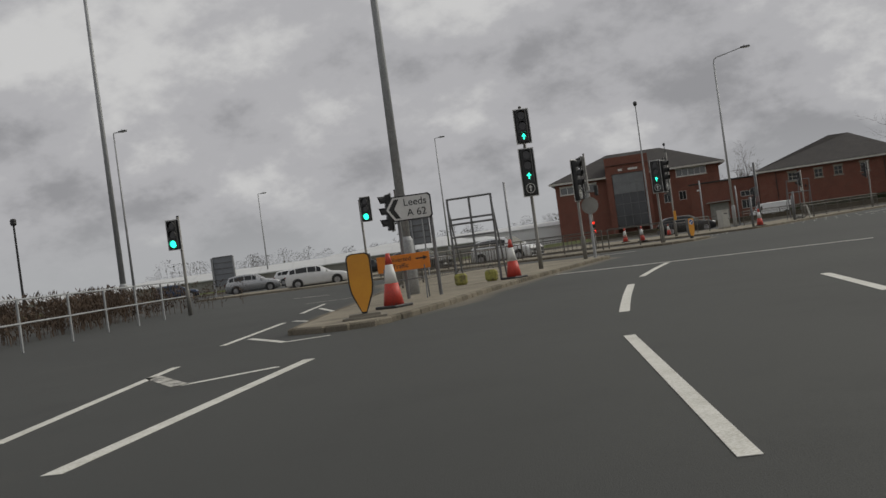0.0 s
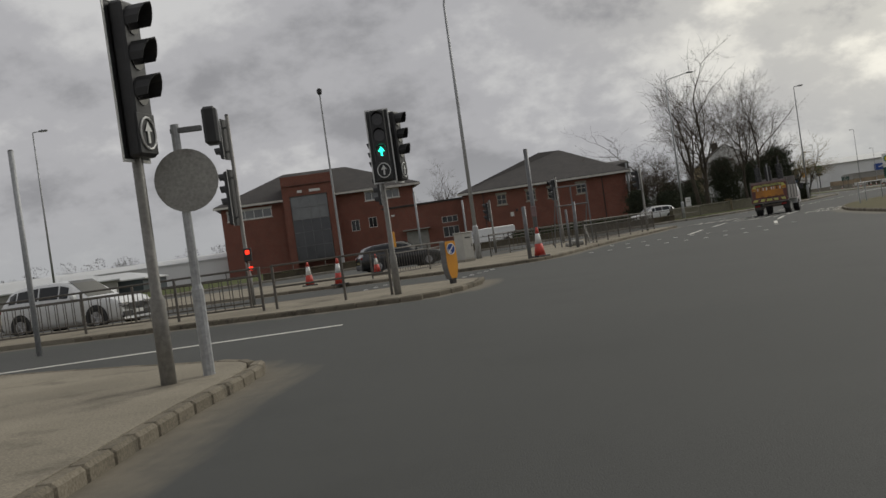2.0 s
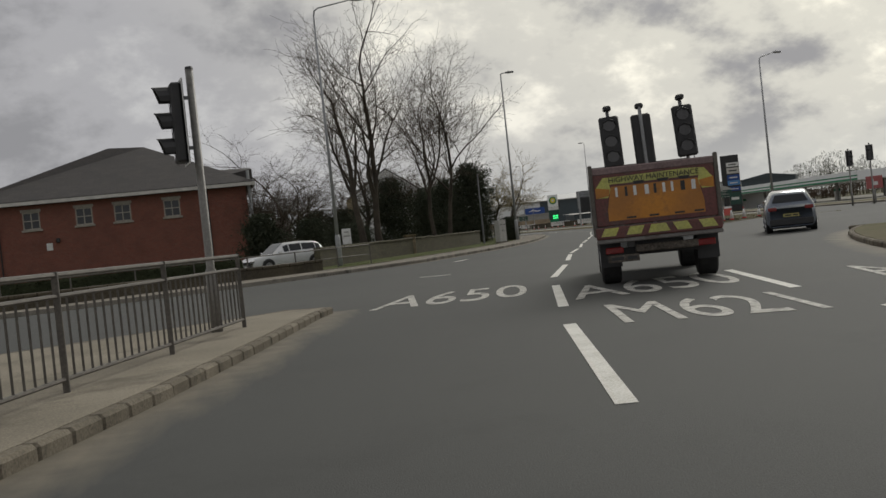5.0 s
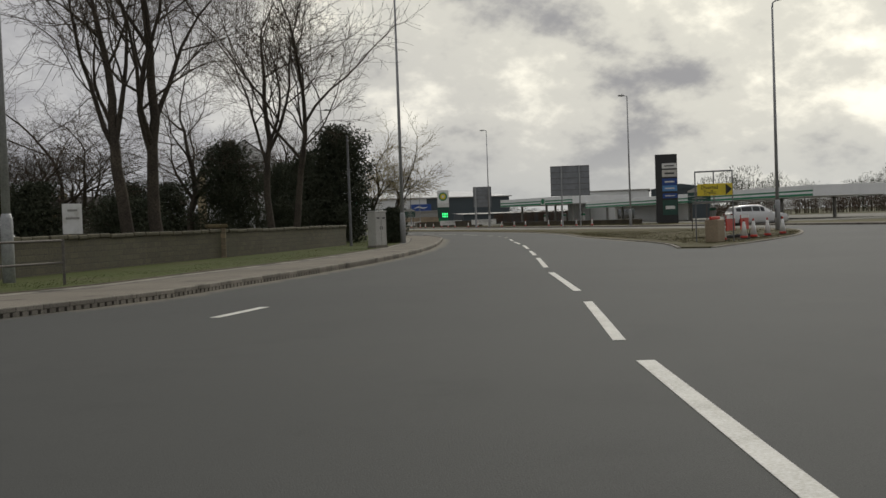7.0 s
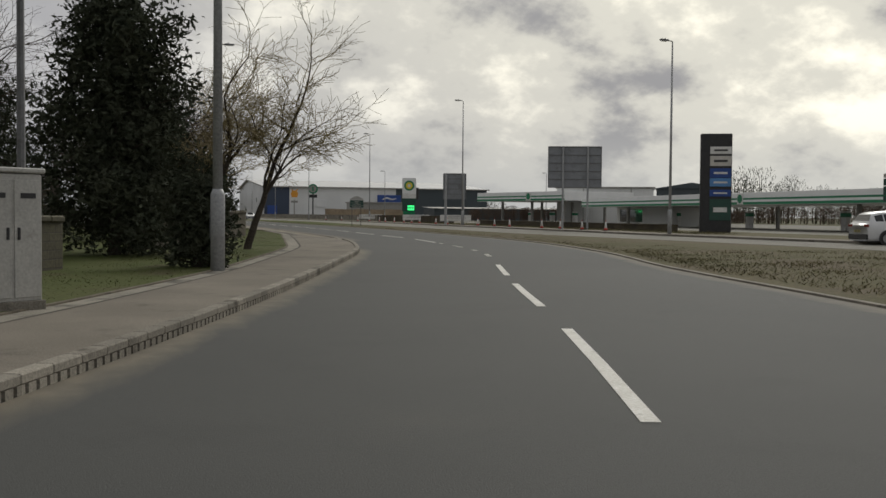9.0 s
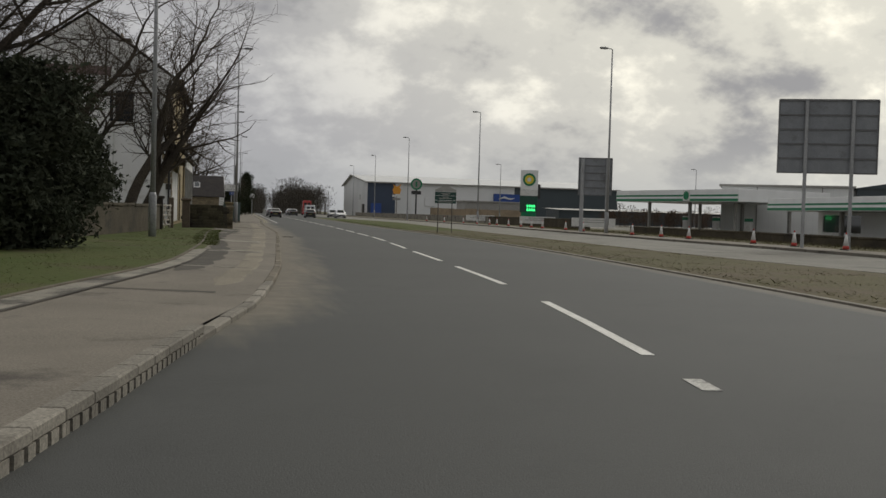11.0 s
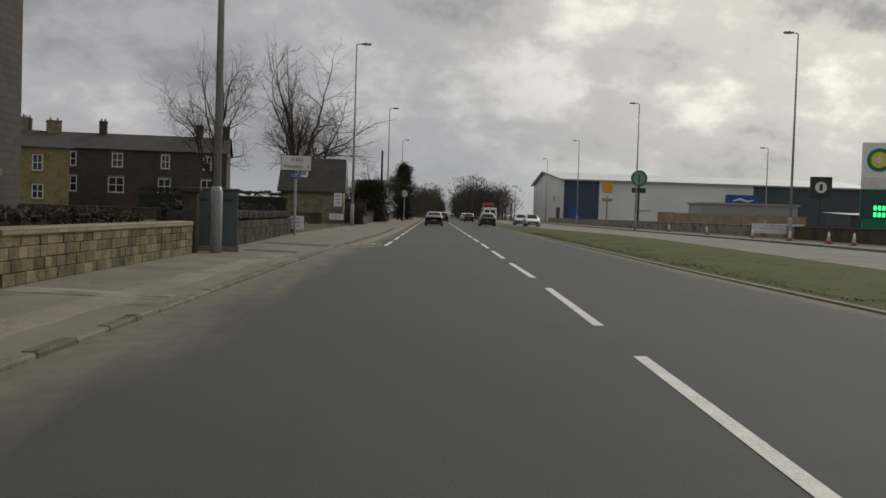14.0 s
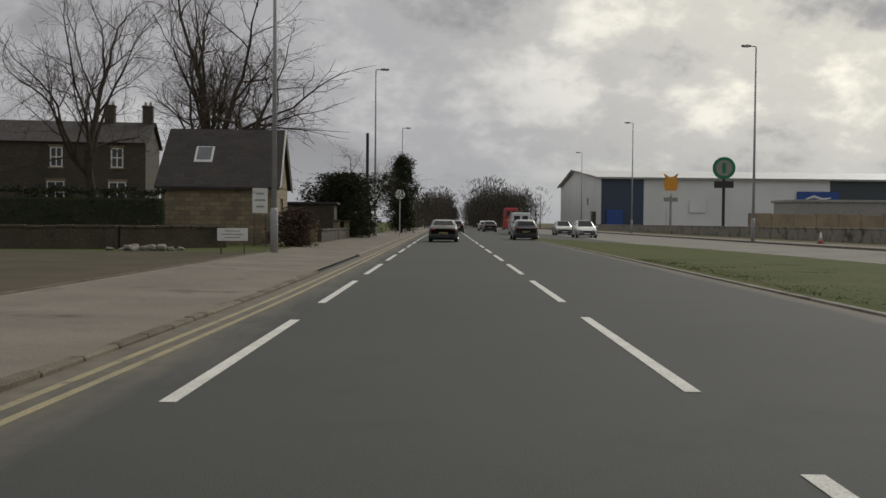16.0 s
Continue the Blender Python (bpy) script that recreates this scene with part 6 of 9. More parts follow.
    patch([(-0.80, 1.10), (0.80, 1.10), (0.80, 1.30), (0.72, 1.68), (-0.72, 1.68), (-0.80, 1.30)], M_FAMBER, "amber_panel", "faded amber reflective panel", 0.004)
    rr = random.Random(4)
    for i in range(9):
        x = -0.64 + 0.155 * i + rr.uniform(-0.02, 0.02)
        w = rr.uniform(0.035, 0.075)
        patch([(x, 1.50), (x + w, 1.50), (x + w, 1.66), (x, 1.66)], M_WHITE if i % 3 != 1 else M_BLACK, "worn_lettering_bar", "", 0.008)
    for x in (-0.5, -0.12, 0.3, 0.62):
        patch([(x, 1.12), (x + 0.16, 1.12), (x + 0.16, 1.15), (x, 1.15)], M_BLACK, "worn_lettering_bar", "", 0.008)
    for x in (-0.35, 0.05, 0.4):
        patch([(x, 1.74), (x + 0.2, 1.74), (x + 0.17, 1.69), (x + 0.03, 1.69)], M_BLACK, "dark_notch", "", 0.008)
    part("top_rail", S().box(0, -0.03, 1.95, 2.04, 0.12, 0.13, 0.02), M_TRIM, t, "faded red-grey top rail")
    low = part("loading_step", S().box(0, -0.14, 0.90, 2.08, 0.26, 0.20, 0.02), M_FMAROON, t, "maroon step edged with lime chevrons")
    for i in range(5):
        x = -0.84 + 0.42 * i
        k = 0.07 * (1 if i < 2 else -1 if i > 2 else 0)
        b = 0.06 if i == 2 else 0.0
        part("lime_chevron", S().add([(x - 0.12 - b, -0.273, 0.85), (x + 0.12 + b, -0.273, 0.85), (x + 0.12 + k, -0.273, 0.985), (x - 0.12 + k, -0.273, 0.985)], [(0, 1, 2, 3)]), M_FLIME, low)
    part("step_edge", S().box(0, -0.14, 0.765, 2.08, 0.24, 0.07, 0.015), M_TRUCK, low)
    part("head_board", S().box(0, 3.5, 1.55, 2.0, 0.06, 1.3, 0.01), M_TRUCK, bed)
    cab = part("cab", S().add([(-0.95, 3.65, 0.5), (0.95, 3.65, 0.5), (0.95, 5.25, 0.5), (-0.95, 5.25, 0.5), (-0.95, 3.65, 1.3), (0.95, 3.65, 1.3), (0.95, 5.2, 1.2), (-0.95, 5.2, 1.2), (-0.84, 3.7, 1.98), (0.84, 3.7, 1.98), (0.82, 4.6, 1.98), (-0.82, 4.6, 1.98)],
                            [(3, 2, 1, 0), (0, 1, 5, 4), (1, 2, 6, 5), (2, 3, 7, 6), (3, 0, 4, 7), (4, 5, 9, 8), (5, 6, 10, 9), (6, 7, 11, 10), (7, 4, 8, 11), (8, 9, 10, 11)]), C_WHITE, t, "white cab")
    part("rear_window", S().box(0, 3.66, 1.66, 1.2, 0.02, 0.4), M_PANE, cab)
    for sx in (-1, 1):
        part("door_mirror", S().box(sx * 1.16, 4.7, 1.5, 0.2, 0.08, 0.34, 0.03), M_BLACK, cab)
    # three signal heads stand on the bed as its load
    for x, yy, turn, lean in ((-0.56, 0.45, 0, -2), (0.0, 0.65, 180, 2), (0.73, 0.45, 0, -3)):
        h = thing("portable_traffic_light", "black portable traffic light riding upright on the truck bed", "traffic light", at @ pose(x, yy, 0.92, 0, lean, turn) @ Matrix.Diagonal((1, 1, 0.90, 1)), "traffic lights on the truck bed")
        lift = 0.16 if x > 0.3 else 0.10
        part("pole", S().tube([(0, 0.09, 0), (0, 0.09, 2.25 + lift)], 0.03, 8), M_GALV, h)
        part("foot", S().box(0, 0.05, 0.03, 0.4, 0.5, 0.06, 0.01), M_BLACK, h)
        b = part("housing", S().box(0, 0, 1.62 + lift, 0.34, 0.15, 0.98, 0.03), M_BLACK, h)
        for i in range(3):
            z = 1.93 + lift - 0.30 * i
            part("lens", S().tube([(0, -0.074, z), (0, -0.088, z)], 0.105, 14), M_LENS, b)
            part("visor", S().tube([(-0.12, -0.09, z + 0.0), (-0.09, -0.17, z + 0.08), (0, -0.2, z + 0.12), (0.09, -0.17, z + 0.08), (0.12, -0.09, z)], 0.012, 5), M_BLACK, b)
        sen = part("sensor", S().box(0, 0.02, 2.27 + lift, 0.14, 0.2, 0.1, 0.03), M_BLACK, h)
        part("sensor_bracket", S().tube([(0, 0.06, 2.11 + lift), (0, 0.06, 2.24 + lift)], 0.03, 6), M_PGREY, sen)


maintenance_truck()
build_car("car", "dark blue-grey hatchback with pale roof sheen on the roundabout", C_SLATE, "hatch", 3.9, 1.66, 1.46, heading(-12.23, -46.57, 0.49, 0.87))
build_car("car", "black estate car crossing behind the island", C_BLACK, "suv", 4.5, 1.82, 1.5, heading(-46.6, -71.0, 0.92, 0.38))
build_car("car", "white estate car in the crossing road", C_WHITE, "suv", 4.5, 1.85, 1.6, heading(-53.2, -95.2, 0.98, -0.2))
build_car("car", "black estate car waiting at the crossing road", C_BLACK, "suv", 4.4, 1.85, 1.6, heading(-60.2, -93.4, 0.97, -0.25))
build_car("car", "white estate car parked before the dark shrubs", C_WHITE, "suv", 4.7, 1.85, 1.55, heading(-28.4, -21.5, -0.9, -0.42, 0.12))
build_car("van", "white pickup van parked by the brick building", C_WHITE, "van", 4.8, 1.9, 1.8, heading(-44.4, -31.2, -0.93, -0.35), "van")
build_car("car", "white hatchback on the far side road", C_WHITE, "hatch", 4.2, 1.8, 1.5, heading(-66.5, -96.5, 0.85, 0.5))
build_car("car", "silver car on the far side road", C_SILVER, "hatch", 4.2, 1.8, 1.5, heading(-77, -89, 0.85, 0.5))
build_car("car", "white coupe-like estate car circling the grass island", C_WHITE, "hatch", 4.7, 1.9, 1.62, heading(26.6, 15.6, 0.97, -0.22))
build_car("car", "dark saloon car driving along the lane", C_BLACK, "saloon", 4.5, 1.82, 1.42, heading(15.0, 174, 0.06, 1))
build_car("car", "grey hatchback driving along the dual carriageway", C_GREY, "hatch", 4.3, 1.82, 1.5, heading(21.6, 184, 0.06, 1))
build_car("car", "silver hatchback driving along the lane", C_SILVER, "hatch", 4.3, 1.8, 1.48, heading(16.8, 203, 0.06, 1))
build_car("van", "white box van in the far queue", C_WHITE, "van", 5.4, 2.0, 2.3, heading(25.2, 214, 0.06, 1), "van")
build_car("van", "dark covered truck in the far queue", C_BLACK, "van", 5.4, 2.1, 2.3, heading(26.8, 226, 0.1, 1), "van")
build_car("car", "silver hatchback driving along the opposite lanes", C_SILVER, "hatch", 4.2, 1.8, 1.48, heading(29.6, 213, -0.06, -1))
build_car("car", "white hatchback driving along the opposite lanes", C_WHITE, "hatch", 4.2, 1.8, 1.5, heading(28.7, 197, -0.06, -1))
build_car("car", "grey car in the far queue", C_GREY, "hatch", 4.2, 1.8, 1.5, heading(25.4, 246, 0.06, 1))
build_car("car", "white car in the far queue", C_WHITE, "hatch", 4.2, 1.8, 1.5, heading(26.2, 262, 0.06, 1))
build_car("van", "red high-sided lorry far along the road", C_RED, "van", 7.5, 2.4, 3.9, heading(33.8, 292, 0.06, 1), "lorry")
build_car("car", "black hatchback far along the lane", C_BLACK, "hatch", 4.2, 1.8, 1.5, heading(19.6, 228, 0.06, 1))

# parked cars in the far yard past the junction
for x, y, paint, look_ in ((-84, -72, C_WHITE, "white"), (-90, -70, C_SILVER, "silver"), (-96, -75, C_BLUE, "blue"), (-102, -68, C_WHITE, "white"), (-108, -73, C_GREY, "grey"), (-79, -66, C_BLACK, "black")):
    build_car("car", "small " + look_ + " hatchback parked in the far yard", paint, "hatch", 4.2, 1.8, 1.5, heading(x, y, 0.8, 0.6), group="cars parked in the far yard")

# ---- buildings ----


def wall_piece(parent, a, b, z0, z1, mat, holes=(), thick=0.3, name="wall", label=""):
    """An upright wall from a to b, its outer face on the right of that way, with holes (u0, u1, z0, z1) cut through."""
    a, b = Vector(a), Vector(b)
    u = (b - a).normalized()
    L = (b - a).length
    us = sorted({0.0, L, *[h[0] for h in holes], *[h[1] for h in holes]})
    zs = sorted({z0, z1, *[h[2] for h in holes], *[h[3] for h in holes]})
    m = Matrix.Translation((a.x, a.y, 0)) @ Matrix.Rotation(math.atan2(u.y, u.x), 4, "Z")

    def filled(i, j):
        x, z = (us[i] + us[i + 1]) / 2, (zs[j] + zs[j + 1]) / 2
        return not any(h[0] <= x <= h[1] and h[2] <= z <= h[3] for h in holes)

    s = S().lattice(us, zs, filled, 0, thick, m)
    return part(name, s, mat, parent, label), m


def window(parent, m, h, fmat=M_WHITE, pane=M_PANE, nx=2, nz=2, sill=None, inset=0.12, bar=0.06, name="window"):
    """A framed window in a hole of a wall."""
    u0, u1, z0, z1 = h
    us, zs = [u0, u0 + bar], [z0, z0 + bar]
    for k in range(1, nx):
        us += [u0 + (u1 - u0) * k / nx - bar * 0.4, u0 + (u1 - u0) * k / nx + bar * 0.4]
    for k in range(1, nz):
        zs += [z0 + (z1 - z0) * k / nz - bar * 0.4, z0 + (z1 - z0) * k / nz + bar * 0.4]
    us += [u1 - bar, u1]
    zs += [z1 - bar, z1]
    fr = S().lattice(us, zs, lambda i, j: i % 2 == 0 or j % 2 == 0, inset - 0.035, inset + 0.035)
    w = part(name, fr, fmat, parent, at=m)
    part("pane", S().box((u0 + u1) / 2, inset + 0.02, (z0 + z1) / 2, u1 - u0 - 0.02, 0.012, z1 - z0 - 0.02), pane, w)
    if sill:
        part("sill", S().box((u0 + u1) / 2, -0.03, z0 - 0.07, u1 - u0 + 0.24, 0.16, 0.14, 0.01), sill, w)
        part("lintel", S().box((u0 + u1) / 2, -0.01, z1 + 0.1, u1 - u0 + 0.2, 0.06, 0.2, 0.01), sill, w)
    return w


def block(parent, w, d, z0, z1, mat, front=(), right=(), left=(), thick=0.3):
    """Four walls round a plan w wide and d deep, the front on y = 0; returns the poses of front, right and left."""
    ms = []
    for a, b, holes in (((0, 0), (w, 0), front), ((w, 0), (w, d), right), ((w, d), (0, d), ()), ((0, d), (0, 0), left)):
        A, B = Vector(a), Vector(b)
        u = (B - A).normalized()
        if u.x == 0:
            A, B = A + u * thick, B - u * thick
        sh = thick if u.x == 0 else 0
        _, m = wall_piece(parent, A, B, z0, z1, mat, [(h[0] - sh, h[1] - sh, h[2], h[3]) for h in holes], thick)
        ms.append(m @ Matrix.Translation((-sh, 0, 0)))
    part("floor_slab", S().box(w / 2, d / 2, z0 + 0.05, w - 2 * thick, d - 2 * thick, 0.1), M_KERB, parent)
    return ms[0], ms[1], ms[3]


def hip_roof(parent, x0, y0, x1, y1, z, zr, r0, r1, mat, name="roof", thick=0.14):
    """A hipped or gabled roof with its ridge from r0 to r1 (x, y)."""
    vs = [(x0, y0, z), (x1, y0, z), (x1, y1, z), (x0, y1, z), (*r0, zr), (*r1, zr)]
    fs = [(0, 1, 5, 4), (1, 2, 5), (2, 3, 4, 5), (3, 0, 4)]
    s = S().add(vs, fs)
    s.add([(p[0], p[1], p[2] - thick) for p in vs[:4]] + vs[:4], [(3, 2, 1, 0), (0, 1, 5, 4), (1, 2, 6, 5), (2, 3, 7, 6), (3, 0, 4, 7)])
    return part(name, s, mat, parent)


def chimney(parent, x, y, z0, z1, mat, w=0.7, d=0.5, pots=2):
    c = part("chimney", S().box(x, y, (z0 + z1) / 2, w, d, z1 - z0, 0.02).box(x, y, z1 - 0.12, w + 0.12, d + 0.12, 0.16, 0.02), mat, parent)
    for i in range(pots):
        part("chimney_pot", S().tube([(x - w / 4 + i * w / 2, y, z1 - 0.04), (x - w / 4 + i * w / 2, y, z1 + 0.35)], [0.12, 0.09], 10), M_BROWN, c)


def brick_hall():
    """The hipped brick hall behind the island."""
    t = thing("brick_building", "two-storey red brick building with brown hipped roof", "building", pose(-48.7, -4.0, 0))
    hs = [(x, x + 1.15, 4.5, 5.72) for x in (4.0, 7.5, 10.1, 13.5)]
    f, r, l = block(t, 19.4, 15, 0, 6.2, M_BRICK, hs)
    for h in hs:
        window(t, f, h, M_PALEW, M_PANE, 2, 2, M_PALEW, 0.05, 0.09)
    hip_roof(t, -0.6, -0.6, 20.0, 15.6, 6.5, 10.5, (9.6, 7.0), (12.2, 8.0), M_TILE)
    part("fascia", S().box(9.7, -0.62, 6.32, 20.6, 0.06, 0.24).box(20.02, 7.5, 6.32, 0.06, 16.2, 0.24), M_BARGE, t, "white fascia board")
    part("end_pipe", S().tube([(19.62, -0.14, 0), (19.62, -0.14, 7.3)], 0.11, 8), M_GALV, t, "pale vent pipe up the corner")
    part("side_gable", S().add([(14.5, 1.2, 6.6), (20.0, 1.2, 6.6), (20.0, 1.2, 7.5), (14.5, 6, 8.0), (20.0, 6, 8.0)], [(0, 1, 2), (0, 2, 3), (2, 4, 3)]), M_TILE, t)
    part("wall_lamp", S().box(6.2, -0.12, 3.6, 0.25, 0.2, 0.3, 0.03), M_BLACK, t)
    part("wall_notice", S().box(5.6, -0.03, 3.2, 0.4, 0.04, 0.5), M_WHITE, t)
    part("drainpipe", S().tube([(2.4, -0.08, 0), (2.4, -0.08, 6.2)], 0.05, 6), M_BLACK, t)
    part("drainpipe", S().tube([(16.6, -0.08, 0), (16.6, -0.08, 6.2)], 0.05, 6), M_BLACK, t)
    v = thing("brick_wing", "low red brick wing with a shuttered bay and flat roof", "building", pose(-59.5, 1.5, 0))
    hs = [(2.6, 5.4, 0.2, 2.9), (7.3, 9.3, 3.4, 4.2), (7.3, 9.3, 1.6, 2.9)]
    f, r, l = block(v, 10.6, 10, 0, 6.1, M_BRICK, hs)
    part("roller_shutter", S().box(4.0, 0.12, 1.55, 2.8, 0.05, 2.7), M_CGREY, v, "pale roller shutter")
    part("canopy", S().box(4.0, -0.4, 3.1, 3.4, 0.9, 0.14, 0.02), M_CGREY, v)
    for h in hs[1:]:
        window(v, f, h, M_WHITE, M_PANE, 3, 1, None, 0.05)
    part("roof", S().box(5.3, 5, 6.2, 10.9, 10.3, 0.22, 0.02), M_SLATE, v)
    part("wall_lamp", S().box(1.2, -0.1, 5.2, 0.4, 0.16, 0.25, 0.03), M_WHITE, v)


def brick_office():
    """The larger brick office with a glazed centre bay."""
    t = thing("brick_office", "red brick office block with glazed entrance bay and hipped roof", "building", pose(-85.6, 16.7, 0, 0, 0, math.degrees(math.atan2(7.0, 27.2))))
    hs = [(0.8, 7.2, 8.2, 9.5), (20.9, 26.0, 8.6, 9.9), (18.4, 19.6, 4.4, 6.0), (21.0, 22.2, 4.6, 6.1), (23.8, 25.0, 4.8, 6.2)]
    f, r, l = block(t, 28.1, 15, 0, 10.0, M_BRICK, hs)
    for h in hs[:2]:
        window(t, f, h, M_WHITE, M_CURT, 5, 1, M_BARGE, 0.05, 0.1)
    for h in hs[2:]:
        window(t, f, h, M_WHITE, M_PANE, 2, 1, None, 0.05)
    hip_roof(t, -1.0, -1.0, 29.1, 16, 10.35, 14.6, (9.5, 7.5), (19, 7.5), M_TILE)
    part("fascia", S().box(14.05, -1.02, 10.15, 30.1, 0.08, 0.3).box(29.12, 7.5, 10.15, 0.08, 17, 0.3), M_BARGE, t, "white fascia board")
    bay = part("entrance_bay", S().box(9.5, -0.9, 5.9, 1.0, 1.8, 11.8).box(15.9, -0.9, 5.9, 1.0, 1.8, 11.8).box(12.7, -0.9, 11.2, 5.4, 1.8, 1.4).box(12.7, 0.2, 12.6, 7.4, 4.0, 1.6), M_BRICK, t, "tall brick entrance bay")
    part("bay_roof", S().add([(8.8, -2.0, 12.0), (16.6, -2.0, 12.0), (12.7, 6, 14.4)], [(0, 1, 2)]), M_TILE, bay)
    part("glazed_screen", S().box(12.7, -1.5, 8.8, 5.3, 0.1, 3.4), M_CURT, bay, "pale upper glazing")
    part("glazed_screen", S().box(12.7, -1.5, 4.1, 5.3, 0.1, 5.9), M_DGLASS, bay, "dark lower glazing")
    grid = S()
    for i in range(5):
        grid.box(10.1 + 5.2 * i / 4, -1.57, 5.8, 0.07, 0.08, 9.4)
    for z in (1.1, 3.2, 5.2, 7.05, 8.8, 10.45):
        grid.box(12.7, -1.57, z, 5.3, 0.08, 0.07)
    part("glazing_bar", grid, M_PGREY, bay)
    for i, w in enumerate((0.7, 0.0, 1.6)):
        if w:
            part("sign_letters_bar", S().box(11.2 + i * 0.85 + w / 2, -1.84, 11.1, w, 0.06, 0.36), M_WHITE, bay)


def stone_shop():
    """The tall stone house with a shop front, its end wall painted white."""
    t = thing("stone_shop", "yellow stone house with a lean-to shop front and white gable", "building", pose(0.1, 74.0, 0.1, 0, 0, math.degrees(math.atan2(19.2, 0.95))))
    # local x runs along the road front, y into the plot
    ups = [(3.6, 5.2, 5.45, 8.0), (9.3, 10.8, 5.45, 8.0), (14.2, 15.4, 5.7, 7.7)]
    hs = ups + [(13.2, 15.7, 1.9, 4.15), (0.7, 7.5, 0.2, 3.3), (8.8, 10.3, 0.2, 3.3)]
    f, r, l = block(t, 18.5, 9.5, 0, 8.5, M_STONE, hs, thick=0.4)
    for h in ups:
        window(t, f, h, M_WOOD, M_PANE, 2, 2, M_BSTONE, 0.16, 0.09)
    window(t, f, (13.2, 15.7, 1.9, 4.15), M_CGREY, M_PANE, 2, 1, M_BSTONE, 0.16, 0.13)
    part("window_head", S().box(14.45, -0.03, 4.32, 2.9, 0.08, 0.34, 0.03), M_BSTONE, t)
    part("white_gable", S().add([(-0.03, -0.02, 0), (-0.03, 9.52, 0), (-0.03, 9.52, 8.5), (-0.03, 4.75, 11.9), (-0.03, -0.02, 8.5), (0.01, -0.02, 0), (0.01, 9.52, 0), (0.01, 9.52, 8.5), (0.01, 4.75, 11.9), (0.01, -0.02, 8.5)],
                            [(4, 3, 2, 1, 0), (5, 6, 7, 8, 9), (0, 1, 6, 5), (1, 2, 7, 6), (2, 3, 8, 7), (3, 4, 9, 8), (4, 0, 5, 9)]), M_WPAINT, t, "white painted rendered gable")
    part("far_gable", S().add([(18.5, 0, 8.5), (18.5, 9.5, 8.5), (18.5, 4.75, 11.9), (18.2, 0, 8.5), (18.2, 9.5, 8.5), (18.2, 4.75, 11.9)], [(0, 1, 2), (5, 4, 3), (0, 2, 5, 3), (1, 4, 5, 2)]), M_STONE, t)
    part("roof", S().add([(-0.2, -0.35, 8.45), (18.7, -0.35, 8.45), (18.7, 4.75, 12.05), (-0.2, 4.75, 12.05), (-0.2, 9.85, 8.45), (18.7, 9.85, 8.45)], [(0, 1, 2, 3), (3, 2, 5, 4)]), M_SLATE, t)
    part("gutter", S().box(9.25, -0.42, 8.42, 18.9, 0.16, 0.14, 0.02), M_WOOD, t)
    for i in range(24):
        w = 0.62 if i % 2 else 0.36
        part("quoin", S().box(w / 2 - 0.05, -0.02, 0.2 + 0.345 * i, w, 0.06, 0.33, 0.012), M_BSTONE, t)
        if 5 < i < 21:
            part("quoin", S().box(-0.05, w / 2 - 0.03, 0.2 + 0.345 * i, 0.05, w * 0.8, 0.33, 0.012), M_BSTONE if i % 3 else M_DSTONE, t)
    chimney(t, 17.9, 4.75, 11.0, 13.4, M_DSTONE, 0.9, 1.3)
    # shop front
    lean = part("lean_to_roof", S().add([(0.0, -0.02, 4.92), (9.9, -0.02, 4.92), (9.3, -1.05, 4.10), (-0.3, -1.05, 4.10), (0.0, -0.02, 4.77), (9.9, -0.02, 4.77), (9.3, -1.05, 3.98), (-0.3, -1.05, 3.98)], [(3, 2, 1, 0), (4, 5, 6, 7), (0, 4, 7, 3), (1, 2, 6, 5), (3, 7, 6, 2)]), M_SLATE, t, "slate lean-to canopy")
    part("canopy_gutter", S().box(4.5, -1.11, 4.0, 9.7, 0.12, 0.12, 0.02), M_BLACK, lean)
    part("canopy_soffit", S().box(4.5, -0.52, 3.90, 9.2, 0.98, 0.06), M_WOOD, lean)
    sg = part("sign_board", S().box(4.3, -0.82, 3.62, 8.0, 0.08, 0.46, 0.015), M_WHITE, t, "long white shop sign with a small dark mark")
    part("sign_mark", S().box(1.9, -0.865, 3.62, 0.22, 0.01, 0.2).box(1.9, -0.865, 3.74, 0.36, 0.01, 0.04).box(1.9, -0.865, 3.50, 0.36, 0.01, 0.04), M_CGREY, sg)
    for x in (0.36, 2.4, 4.9, 7.2, 8.24):
        part("shop_post", S().box(x, -0.82, 1.69, 0.12, 0.12, 3.38, 0.01), M_CGREY, t)
    for x0, x1 in ((0.75, 2.35), (2.5, 4.85), (5.0, 7.4)):
        sh = part("shutter", S().box((x0 + x1) / 2, 0.06, 1.75, x1 - x0, 0.05, 3.06), M_WHITE, t, "white slatted shutter")
        for i in range(20):
            part("slat", S().box((x0 + x1) / 2, 0.03, 0.3 + i * 0.15, x1 - x0 - 0.02, 0.02, 0.14, 0.006), M_WHITE, sh)
    sd = part("shop_door", S().box(9.55, 0.12, 1.7, 1.46, 0.06, 3.1), M_BLACK, t, "dark shop door with a small notice")
    part("door_pane", S().box(9.55, 0.085, 1.9, 1.1, 0.02, 2.2), M_PANE, sd)
    part("notice", S().box(9.9, 0.07, 2.3, 0.12, 0.01, 0.3), M_WHITE, sd)
    for x in (3.2, 5.4, 8.0, 9.2):
        part("ramp_rail", S().tube([(x, -1.9, 0), (x, -1.9, 1.0)], 0.025, 6), M_GALV, t)
    part("ramp_rail", S().tube([(3.2, -1.9, 1.0), (8.0, -1.9, 1.0), (9.2, -1.9, 0.75)], 0.025, 6), M_GALV, t)
